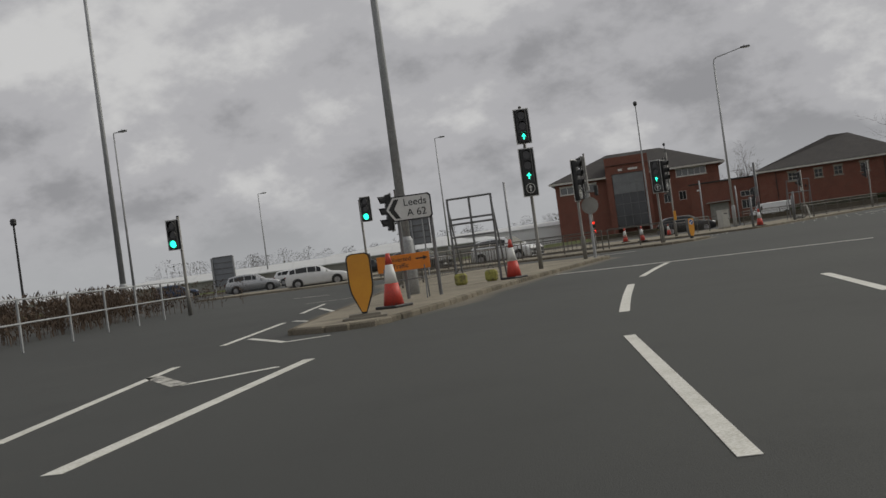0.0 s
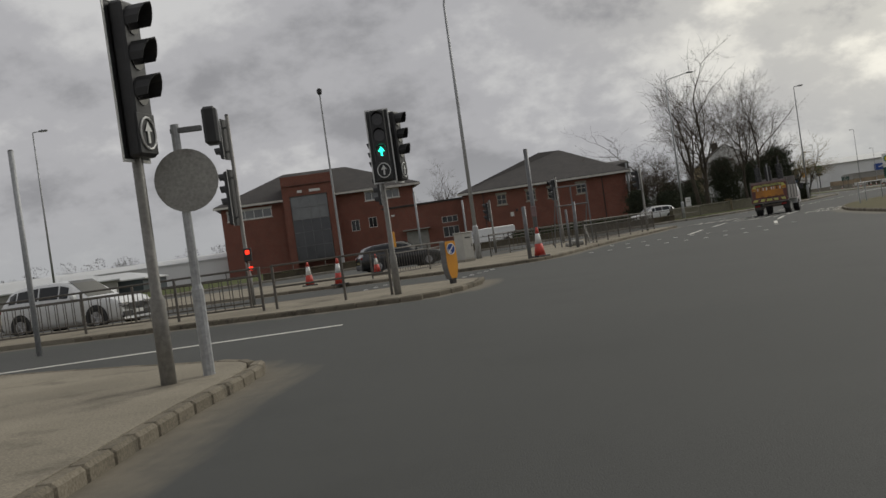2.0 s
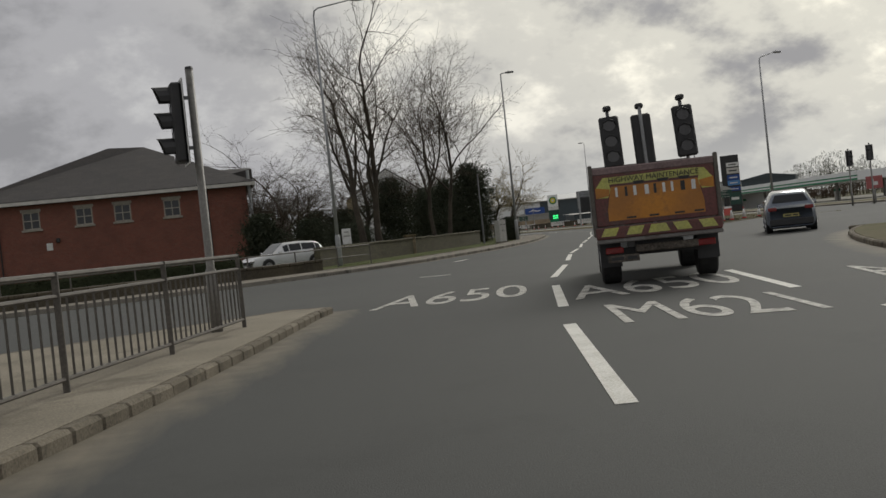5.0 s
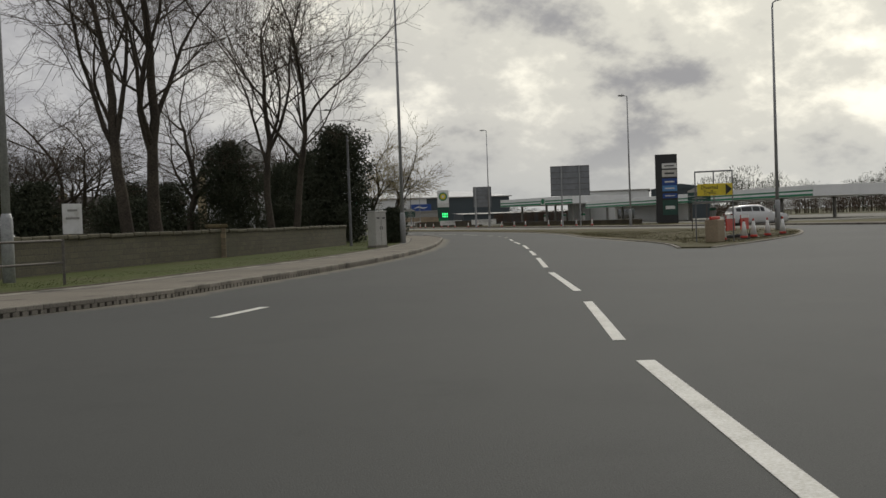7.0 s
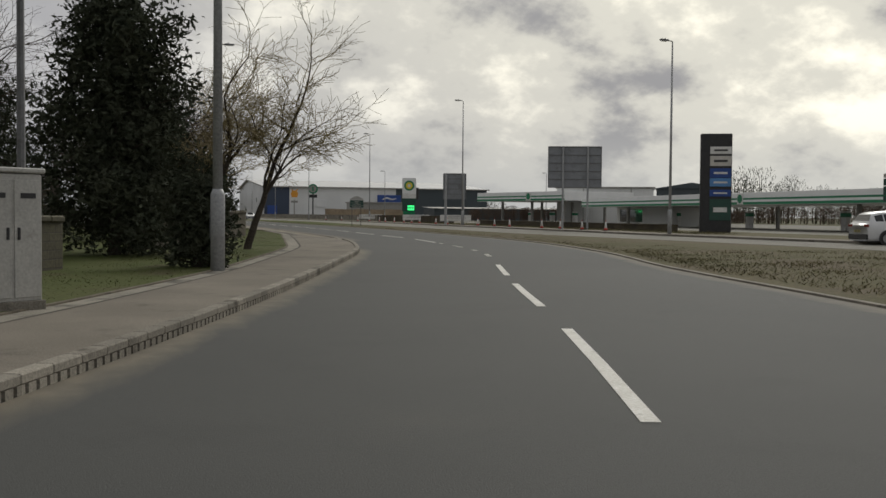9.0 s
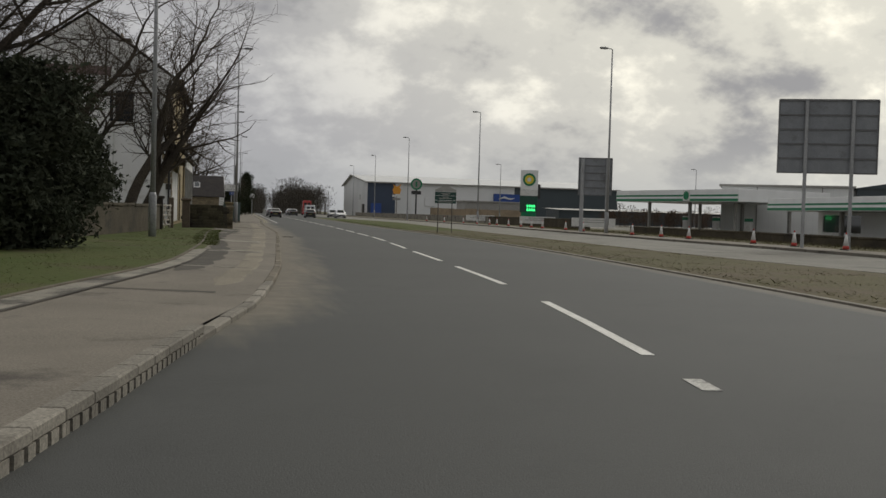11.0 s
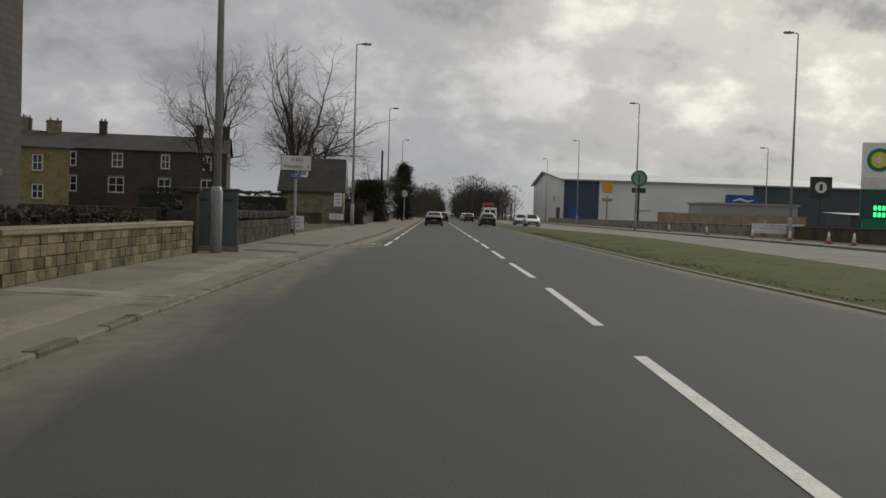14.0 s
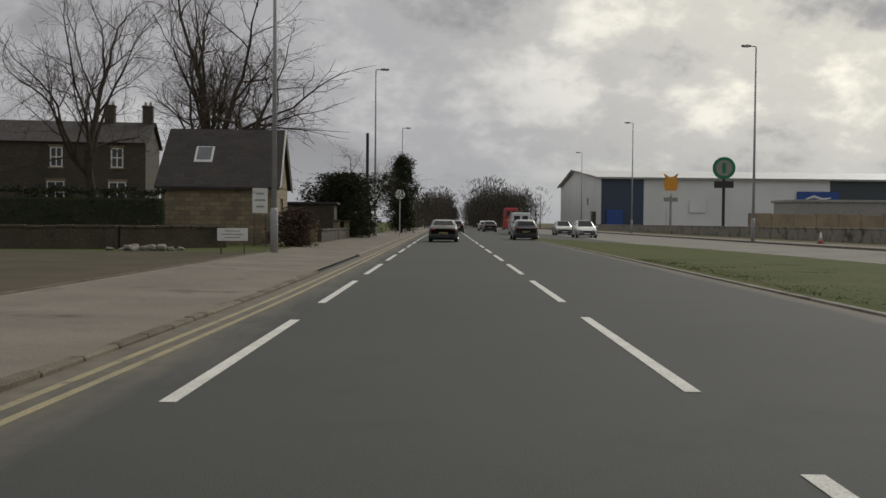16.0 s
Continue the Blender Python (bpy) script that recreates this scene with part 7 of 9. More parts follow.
    dish = part("satellite_dish", S().tube([(11.9, -0.50, 5.15), (11.92, -0.57, 5.18), (11.95, -0.63, 5.2)], [0.48, 0.45, 0.2], 16), M_BLACK, t)
    part("dish_arm", S().tube([(11.9, 0.0, 4.8), (11.9, -0.50, 5.15), (12.0, -0.95, 5.05)], 0.02, 6), M_BLACK, dish)
    part("dark_end_strip", S().add([(16.1, -0.04, 0), (16.4, -0.04, 2.2), (16.0, -0.04, 4.4), (16.25, -0.04, 6.3), (15.9, -0.04, 8.4), (18.52, -0.04, 8.4), (18.52, -0.04, 0)], [(6, 5, 4, 3, 2, 1, 0)]), M_DSTONE, t, "darker ragged end strip of the stone front")
    part("drainpipe", S().tube([(16.9, -0.12, 0), (16.9, -0.12, 8.4)], 0.06, 8), M_BLACK, t)
    # painted words on the white end
    m = pose(-0.05, 1.12, 2.55) @ Matrix.Rotation(radians(-90), 4, "Z") @ UP
    lettering("CAR", 0.24, M_BLACK, t, pose(0, 0.40, 0) @ m, 0.004)
    lettering("PARK", 0.24, M_BLACK, t, pose(0, -0.27, 0) @ m, 0.004)
    part("painted_arrow", S().box(-0.05, 0.85, 2.25, 0.02, 0.7, 0.07).add([(-0.06, 1.2, 2.14), (-0.06, 1.42, 2.25), (-0.06, 1.2, 2.36)], [(0, 1, 2), (2, 1, 0)]), M_BLACK, t)
    part("downpipe", S().tube([(-0.1, 0.12, 0), (-0.1, 0.12, 8.4)], 0.055, 6), M_BLACK, t)
    part("downpipe", S().tube([(-0.1, 3.2, 0), (-0.1, 3.2, 10.0)], 0.05, 6), M_WHITE, t)
    wood = part("red_band", S().box(-0.05, 5.2, 8.75, 0.04, 3.6, 0.5), M_TRIM, t, "faded red painted band")
    for y, z0, z1 in ((5.8, 5.9, 7.65), (2.8, 5.9, 7.65)):
        part("gable_window", S().box(-0.05, y, (z0 + z1) / 2, 0.04, 1.3, z1 - z0), M_PANE, t)


def terrace():
    t = thing("terrace_houses", "sooty stone terrace houses with slate roof and white windows", "house", pose(-41.3, 194.7, 0.1, 0, 0, 5) @ Matrix.Diagonal((1, 1, 0.95, 1)))
    hs = [(x, x + w, 5.85, 7.65) for x, w in ((2.4, 1.2), (7.2, 0.75), (8.7, 0.6), (9.9, 0.9), (12.8, 1.4), (18.3, 1.3), (24.1, 1.05), (29.1, 1.05))]
    hs += [(x, x + w, 2.6, 4.6) for x, w in ((2.2, 1.6), (7.2, 0.9), (9.1, 1.0), (12.7, 1.6), (17.9, 1.9), (23.8, 1.5), (28.9, 1.5))]
    f, r, l = block(t, 32, 9, 0, 8.2, M_DSTONE, hs)
    for h in hs:
        window(t, f, h, M_WHITE, M_PANE, 2, 2, M_BSTONE, 0.06, 0.12)
    part("roof", S().add([(-0.3, -0.4, 8.1), (32.3, -0.4, 8.1), (32.3, 4.5, 10.4), (-0.3, 4.5, 10.4), (-0.3, 9.4, 8.1), (32.3, 9.4, 8.1)], [(0, 1, 2, 3), (3, 2, 5, 4)]), M_SLATE, t)
    for x, f in ((32, (0, 1, 2)), (0, (2, 1, 0))):
        part("gable", S().add([(x, 0, 8.2), (x, 9, 8.2), (x, 4.5, 10.3)], [f]), M_DSTONE, t)
    for x in (7.5, 16.5, 28.3, 31.6):
        chimney(t, x, 4.5, 9.8, 12.0, M_DSTONE, 0.9, 0.8, 2)
    v = thing("terrace_house", "pale and dark stone end house facing the road", "house", pose(-37.0, 177.5, 0.1, 0, 0, 26) @ Matrix.Diagonal((1, 1, 0.88, 1)))
    hs = [(2.0, 3.3, 5.0, 7.0), (2.0, 3.5, 1.6, 3.4), (6.5, 7.7, 5.0, 7.0), (10.2, 11.3, 5.0, 7.0), (10.2, 11.4, 1.6, 3.4), (6.6, 7.6, 0.1, 2.3)]
    f, r, l = block(v, 14, 8, 0, 8.0, M_STONE, hs)
    for h in hs[:-1]:
        window(v, f, h, M_WHITE, M_PANE, 2, 2, M_BSTONE, 0.06, 0.12)
    part("door", S().box(7.1, 0.12, 1.2, 1.0, 0.06, 2.2), M_WOOD, v)
    part("porch", S().add([(1.2, -1.4, 3.6), (4.6, -1.4, 3.6), (4.6, 0, 4.4), (1.2, 0, 4.4)], [(0, 1, 2, 3)]), M_SLATE, v)
    part("roof", S().add([(-0.3, -0.4, 7.9), (14.3, -0.4, 7.9), (14.3, 4, 10.2), (-0.3, 4, 10.2), (-0.3, 8.4, 7.9), (14.3, 8.4, 7.9)], [(0, 1, 2, 3), (3, 2, 5, 4)]), M_SLATE, v)
    for x, f in ((14, (0, 1, 2)), (0, (2, 1, 0))):
        part("gable", S().add([(x, 0, 8), (x, 8, 8), (x, 4, 10.1)], [f]), M_DSTONE, v)
    chimney(v, 0.6, 4, 9.4, 11.6, M_BSTONE, 1.6, 1.0)
    chimney(v, 9.4, 4, 9.4, 11.8, M_BSTONE, 1.7, 1.0)
    chimney(v, 13.0, 4, 9.4, 11.6, M_BSTONE, 1.5, 1.0)


def barn():
    t = thing("stone_barn", "small stone barn with steep slate roof and a skylight", "barn", pose(1.0, 155.4, 0.1))
    f, r, l = block(t, 5.2, 5.6, 0, 2.75, M_BSTONE, (), [(1.9, 3.4, 0.1, 2.2)])
    part("roof", S().add([(-0.25, -0.3, 2.68), (5.45, -0.3, 2.68), (5.35, 2.8, 5.55), (-0.15, 2.8, 5.55), (-0.25, 5.9, 2.68), (5.45, 5.9, 2.68), (-0.25, -0.3, 2.56), (5.45, -0.3, 2.56)], [(0, 1, 2, 3), (3, 2, 5, 4), (6, 7, 1, 0)]), M_SLATE, t, "steep slate roof")
    for x, k in ((5.2, 1), (0, -1)):
        part("gable", S().add([(x, 0, 2.7), (x, 5.6, 2.7), (x, 2.8, 5.45), (x - 0.3 * k, 0, 2.7), (x - 0.3 * k, 5.6, 2.7), (x - 0.3 * k, 2.8, 5.45)], [(0, 1, 2), (5, 4, 3), (0, 2, 5, 3), (1, 4, 5, 2), (0, 3, 4, 1)]), M_BSTONE, t)
    for y0, z0, y1, z1 in ((-0.3, 2.62, 2.8, 5.5), (5.9, 2.62, 2.8, 5.5)):
        part("bargeboard", S().tube([(5.42, y0, z0), (5.38, y1, z1)], 0.06, 4), M_BARGE, t)
    sk = part("skylight", S().add([(1.3, 0.98, 3.92), (2.15, 0.98, 3.92), (2.15, 1.75, 4.64), (1.3, 1.75, 4.64), (1.3, 0.95, 3.86), (2.15, 0.95, 3.86), (2.15, 1.78, 4.60), (1.3, 1.78, 4.60)], [(0, 1, 2, 3), (4, 5, 1, 0), (0, 3, 7, 4), (1, 5, 6, 2)]), M_WHITE, t, "white framed skylight")
    part("pane", S().add([(1.4, 1.03, 3.985), (2.05, 1.03, 3.985), (2.05, 1.70, 4.61), (1.4, 1.70, 4.61)], [(0, 1, 2, 3)]), M_CURT, sk)
    part("door", S().box(5.1, 2.65, 1.2, 0.06, 1.4, 2.1), M_WOOD, t)
    s = thing("shed", "low dark shed with a flat roof behind the bushes", "shed", pose(4.6, 173.0, 0.1))
    block(s, 3.4, 4.0, 0, 2.2, M_DSTONE)
    part("roof", S().box(1.7, 2.0, 2.28, 3.8, 4.4, 0.14, 0.02), M_SLATE, s)


def warehouse():
    """The long clad warehouse past the far carriageway."""
    t = thing("warehouse", "long grey and navy clad warehouse with low pitched roof", "warehouse", pose(51.4, 296, 0, 0, 0, -1.5))
    W, D = 75, 52
    for x0, x1, mat, nm in ((0, 7.9, M_CBLUE, "navy cladding"), (7.9, 43.0, M_CWHITE, "pale grey cladding"), (43.0, W, M_CDARK, "dark slate cladding")):
        wall_piece(t, (x0, 0), (x1, 0), 0, 9.7, mat, thick=0.4, label=nm)
    _, m = wall_piece(t, (0, D), (0, 0.4), 0, 9.7, M_CWHITE, [(40.5, 46.5, 0.1, 3.6), (36, 38, 4.9, 6.4)], 0.4)
    window(t, m, (40.5, 46.5, 0.1, 3.6), M_CGREY, M_DGLASS, 3, 1, None, 0.15, 0.12)
    window(t, m, (36, 38, 4.9, 6.4), M_CGREY, M_DGLASS, 2, 1, None, 0.15, 0.1)
    wall_piece(t, (W, 0.4), (W, D), 0, 9.7, M_CDARK, thick=0.4)
    part("gable", S().add([(0, 0, 9.7), (0, D, 9.7), (0, 32, 12.6)], [(0, 2, 1)]), M_CWHITE, t)
    part("gable", S().add([(W, 0, 9.7), (W, D, 9.7), (W, 32, 12.6)], [(0, 1, 2)]), M_CDARK, t)
    part("roof", S().add([(-0.6, -0.8, 9.7), (W + 0.6, -0.8, 9.7), (W + 0.6, 32, 12.75), (-0.6, 32, 12.75), (-0.6, D + 0.8, 9.7), (W + 0.6, D + 0.8, 9.7)], [(0, 1, 2, 3), (3, 2, 5, 4)]), M_CROOF, t, "pale metal roof")
    part("eaves_trim", S().box(W / 2, -0.85, 9.7, W + 1.4, 0.14, 0.35), M_CGREY, t)
    part("verge_trim", S().tube([(-0.62, -0.8, 9.65), (-0.62, 32, 12.7), (-0.62, D + 0.8, 9.65)], 0.22, 4), M_CGREY, t)
    part("blue_doorway", S().box(2.4, -0.3, 1.9, 3.0, 0.5, 3.8, 0.05), M_BLUE, t, "blue framed entrance")
    b = part("sign_panel", S().box(40.6, -0.3, 6.2, 7.9, 0.3, 2.7, 0.05), M_BLUE, t, "blue sign panel with a white swirl")
    part("sign_mark", S().tube([(38.2, -0.47, 6.1), (39.8, -0.47, 6.6), (41.5, -0.47, 6.1), (43.0, -0.47, 6.4)], [0.12, 0.3, 0.25, 0.1], 6), M_WHITE, b)
    part("sign_panel", S().box(18, -0.25, 4.6, 3.2, 0.2, 2.4, 0.05), M_CWHITE, t)
    for x in (14, 30):
        part("roller_door", S().box(x, -0.1, 2.2, 3.6, 0.2, 4.2), M_CWHITE, t)
    # low buildings and hoardings before it
    k = thing("low_annexe", "low pale flat-roofed annexe before the warehouse", "building", pose(62, 232, 0))
    block(k, 16, 7, 0, 4.2, M_CGREY)
    part("roof", S().box(8, 3.5, 4.3, 16.6, 7.6, 0.3, 0.03), M_CGREY, k)
    h = thing("site_hoarding", "tan timber hoarding round a building site", "hoarding", pose(50, 215, 0, 0, 0, -3))
    for i in range(9):
        part("panel", S().box(1.2 + i * 2.4, 0, 1.25, 2.36, 0.06, 2.5 - 0.12 * (i % 3), 0.01), M_BROWN, h)
    for i in range(10):
        part("post", S().box(i * 2.4, 0.08, 1.25, 0.1, 0.1, 2.5), M_WOOD, h)
    g = thing("low_canopy_shed", "long low grey shed with a pale lean-to roof", "shed", pose(74, 205, 0, 0, 0, -4))
    block(g, 46, 9, 0, 2.8, M_CDARK)
    part("roof", S().add([(-0.5, -1, 2.8), (46.5, -1, 2.8), (46.5, 10, 3.2), (-0.5, 10, 3.2)], [(0, 1, 2, 3)]), M_CGREY, g)


def petrol_station():
    def forecourt(x, y, turn, w, d, z0, z1, label):
        t = thing("fuel_canopy", label, "petrol station", pose(x, y, 0, 0, 0, turn), "petrol station canopies")
        part("deck", S().box(w / 2, d / 2, (z0 + z1) / 2, w - 0.2, d - 0.2, z1 - z0 - 0.1), M_CANOPY, t)
        for a, b, sx, sy in ((w / 2, 0, w, 0.12), (w / 2, d, w, 0.12)):
            part("fascia", S().box(a, b, (z0 + z1) / 2, sx, sy, z1 - z0, 0.02), M_CANOPY, t, "white fascia with green stripes")
        for b in (0, w):
            part("fascia", S().box(b, d / 2, (z0 + z1) / 2, 0.12, d, z1 - z0, 0.02), M_CANOPY, t)
        h = z1 - z0
        for k, hh in ((0.14, 0.2), (0.5, 0.14)):
            part("green_stripe", S().box(w / 2, -0.07, z0 + h * k, w + 0.1, 0.03, h * hh), M_FGREEN, t)
            part("green_stripe", S().box(-0.07, d / 2, z0 + h * k, 0.03, d + 0.1, h * hh), M_FGREEN, t)
        part("emblem", S().box(w * 0.62, -0.12, (z0 + z1) / 2, h * 0.9, 0.05, h * 0.9, 0.02), M_WHITE, t, "white square with a green and yellow disc")
        part("emblem_disc", S().tube([(w * 0.62, -0.15, (z0 + z1) / 2), (w * 0.62, -0.17, (z0 + z1) / 2)], h * 0.36, 16), M_FGREEN, t)
        for px in (0.15, 0.5, 0.85):
            for py in (0.2, 0.8):
                part("column", S().box(w * px, d * py, z0 / 2, 0.35, 0.35, z0, 0.03), M_CGREY, t)
        for px in (0.25, 0.5, 0.75):
            pu = part("fuel_pump", S().box(w * px, d * 0.5, 0.95, 0.9, 0.5, 1.9, 0.05), M_WHITE, t, "white and green fuel pump")
            part("pump_band", S().box(w * px, d * 0.5, 1.55, 0.94, 0.54, 0.4, 0.02), M_FGREEN, pu)
        return t

    forecourt(57.5, 140.1, -79.3, 23.8, 14, 3.6, 5.05, "white fuel canopy with green stripes on grey columns")
    forecourt(58.8, 105.5, -96.0, 66.7, 12, 2.5, 3.75, "long low white fuel canopy striped in green")
    k = thing("station_shop", "flat pale grey clad building behind the fuel canopies", "building", pose(69.7, 134.1, 0, 0, 0, -31.6))
    block(k, 16.2, 14, 0, 6.0, M_CWHITE)
    part("roof", S().box(8.1, 7, 6.1, 16.8, 14.6, 0.3, 0.03), M_CGREY, k)
    part("downpipe", S().tube([(4.5, -0.08, 0), (4.5, -0.08, 6)], 0.07, 6), M_CGREY, k)
    part("downpipe", S().tube([(12.5, -0.08, 0), (12.5, -0.08, 6)], 0.07, 6), M_CGREY, k)
    g = thing("dark_warehouse", "dark green warehouse with shallow roof behind the station", "warehouse", pose(84.2, 125.8, 0, 0, 0, -34))
    block(g, 11.5, 20, 0, 6.0, M_CDARK)
    part("roof", S().add([(-0.3, -0.3, 6.0), (5.75, -0.3, 7.0), (11.8, -0.3, 6.0), (-0.3, 20.3, 6.0), (5.75, 20.3, 7.0), (11.8, 20.3, 6.0)], [(0, 3, 4, 1), (1, 4, 5, 2), (0, 1, 2), (3, 5, 4)]), M_CDARK, g)
    k = thing("kiosk", "low pale kiosk with dark glazing under the canopy", "building", pose(63.6, 104.0, 0, 0, 0, -96))
    block(k, 16, 6, 0, 2.5, M_CWHITE, [(1.0, 8.0, 0.5, 2.2)])
    part("kiosk_glass", S().box(4.5, 0.12, 1.35, 7.0, 0.05, 1.7), M_DGLASS, k)
    part("roof", S().box(8, 3, 2.53, 16, 6, 0.06), M_CGREY, k)
    # station totem with lit prices
    t = thing("station_totem", "tall white and green petrol totem with glowing green prices", "sign", facing(46.0, 143.0, 0.1, -0.34, -0.94))
    part("plinth", S().box(0, 0, 0.85, 2.0, 0.4, 1.8, 0.03), M_FGREEN, t)
    part("upper_panel", S().box(0, 0, 6.05, 2.35, 0.42, 2.7, 0.05), M_CANOPY, t, "white panel with a green and yellow disc")
    part("green_disc", S().tube([(0, -0.22, 6.1), (0, -0.25, 6.1)], 0.86, 24), M_FGREEN, t)
    part("yellow_disc", S().tube([(0, -0.25, 6.1), (0, -0.27, 6.1)], 0.60, 12), M_YELLOW, t)
    part("white_disc", S().tube([(0, -0.27, 6.1), (0, -0.285, 6.1)], 0.28, 12), M_WHITE, t)
    part("middle_panel", S().box(0, 0, 4.3, 2.35, 0.42, 0.75, 0.03), M_WHITE, t)
    part("price_panel", S().box(0, 0, 2.8, 2.35, 0.42, 2.2, 0.03), M_GREEN, t)
    for z in (2.05, 2.55):
        for i in range(4):
            part("price_digit", S().box(-0.15 + i * 0.3, -0.222, z, 0.21, 0.02, 0.34), M_LED, t, "glowing green digit block")
    # dark totem with coloured panels
    t = thing("price_totem", "dark grey retail totem with small coloured panels", "sign", facing(35.2, 42.2, 0.1, -0.5, -0.86))
    part("frame_panel", S().box(0, 0.1, 3.7, 2.3, 0.5, 7.4, 0.05), M_BLACK, t)
    for mat, z, h in ((M_WHITE, 6.15, 0.55), (M_BARGE, 5.35, 0.75), (M_BLUE, 4.45, 0.7), (M_SKYB, 3.75, 0.62), (M_BLUE, 2.95, 0.5), (M_GREEN, 1.7, 1.6)):
        pp = part("sign_panel", S().box(0.32, -0.17, z, 1.55, 0.05, h, 0.01), mat, t)
        part("words_bar", S().box(0.32, -0.2, z, 1.0, 0.012, h * 0.22), M_BLACK if mat in (M_WHITE, M_BARGE) else M_WHITE, pp)


def green_estate_sign(x, y, d, low=1.0):
    t = thing("estate_sign", "dark green board with curved pale top on two posts", "sign", facing(x, y, 0.06, *d) @ Matrix.Diagonal((1, 1, low, 1)), "green estate signs on the grass")
    for x in (-0.45, 0.42):
        part("post", S().tube([(x, 0.05, -0.1), (x, 0.05, 2.3)], 0.032, 8), M_RAIL, t)
    for z0, z1 in ((1.85, 2.02), (2.05, 2.32), (2.34, 2.56)):
        part("panel", S().box(0, -0.02, (z0 + z1) / 2, 1.34, 0.05, z1 - z0, 0.008), M_GREEN, t)
    crown = [(-0.67, 2.58), (0.67, 2.58), (0.67, 2.70), (0.45, 2.78), (0.22, 2.92), (0, 2.97), (-0.22, 2.92), (-0.45, 2.78), (-0.67, 2.70)]
    part("crown", S().prism(crown, -0.0, 0.05, Matrix.Rotation(radians(90), 4, "X")), M_CPALE, t, "pale curved top panel")
    for z, w in ((2.46, 0.6), (2.40, 0.35), (2.24, 0.4), (2.16, 0.8), (1.94, 0.9)):
        part("words_bar", S().box(0.0, -0.05, z, w, 0.006, 0.035), M_CPALE, t)


def roundel(x, y, tall, r, ring, label, box=True, square=False):
    t = thing("pole_sign", label, "sign", facing(x, y, 0.1, -0.25, -0.97))
    part("pole", S().tube([(0, 0.1, -0.1), (0, 0.1, tall)], 0.16, 10), M_BLACK, t)
    if square:
        part("board", S().box(0, -0.05, tall, r * 2.3, 0.2, r * 2.3, 0.05), M_BLACK, t)
        part("disc", S().tube([(0, -0.16, tall), (0, -0.2, tall)], r * 0.62, 20), M_WHITE, t)
        part("disc_mark", S().box(0, -0.22, tall, r * 0.3, 0.02, r * 0.7), M_BLACK, t)
    else:
        part("disc", S().tube([(0, -0.05, tall), (0, 0.15, tall)], r, 28), ring, t)
        part("disc_face", S().tube([(0, -0.08, tall), (0, -0.05, tall)], r * 0.72, 24), M_CGREY, t)
        part("disc_mark", S().box(0, -0.1, tall, r * 0.3, 0.02, r * 0.9), ring, t)
    if box:
        part("name_box", S().box(0, -0.05, tall - r - 0.55, r * 1.7, 0.25, 0.7, 0.05), M_BLACK, t)
    return t


brick_hall()
brick_office()
stone_shop()
terrace()
barn()
warehouse()
petrol_station()
green_estate_sign(16.75, 74.8, (-0.25, -0.97))
green_estate_sign(10.8, -0.1, (-0.6, -0.8), 0.90)
roundel(46.2, 212.0, 7.0, 1.15, M_FGREEN, "round green sign on a tall black pole")
roundel(64.6, 194.0, 5.9, 1.15, M_BLACK, "square black sign with white disc on a pole", False, True)
t = thing("pole_sign", "orange star-topped sign with small panels on a pale pole", "sign", facing(46.6, 233, 0.1, -0.25, -0.97))
part("pole", S().tube([(0, 0, -0.1), (0, 0, 5.0)], 0.14, 8), M_CGREY, t)
part("star_board", S().prism([(-0.7, -0.9), (0.7, -0.9), (0.95, 0.2), (0.6, 0.5), (0.95, 1.3), (0.2, 0.8), (-0.2, 0.8), (-0.95, 1.3), (-0.6, 0.5), (-0.95, 0.2)], -0.05, 0.15, Matrix.Translation((0, 0, 6.2)) @ Matrix.Rotation(radians(90), 4, "X")), M_AMBER, t)
part("panel", S().box(0, -0.05, 4.9, 1.9, 0.15, 0.5), M_WHITE, t)
part("panel", S().box(0, -0.05, 4.2, 1.7, 0.15, 0.5), M_CGREY, t)

# distant sheds beyond the first junction
for x, y, w, d, h, mat, turn in ((-150, -40, 70, 24, 1.7, M_CDARK, 16), (-118, -60, 30, 14, 1.5, M_CGREY, 30), (-175, -75, 50, 20, 1.6, M_CROOF, 40), (-125, 10, 60, 26, 3.2, M_CWHITE, 14), (-105, -36, 24, 12, 1.9, M_CGREY, 24)):
    k = thing("distant_shed", "pale flat industrial shed beyond the junction", "warehouse", pose(x, y, 0, 0, 0, turn), "distant industrial sheds")
    block(k, w, d, 0, h, mat)
    hip_roof(k, -0.3, -0.3, w + 0.3, d + 0.3, h + 0.1, h + 1.0, (3, d / 2), (w - 3, d / 2), M_CROOF)

# ---- walls, small signs and roadside things of the left-hand side ----


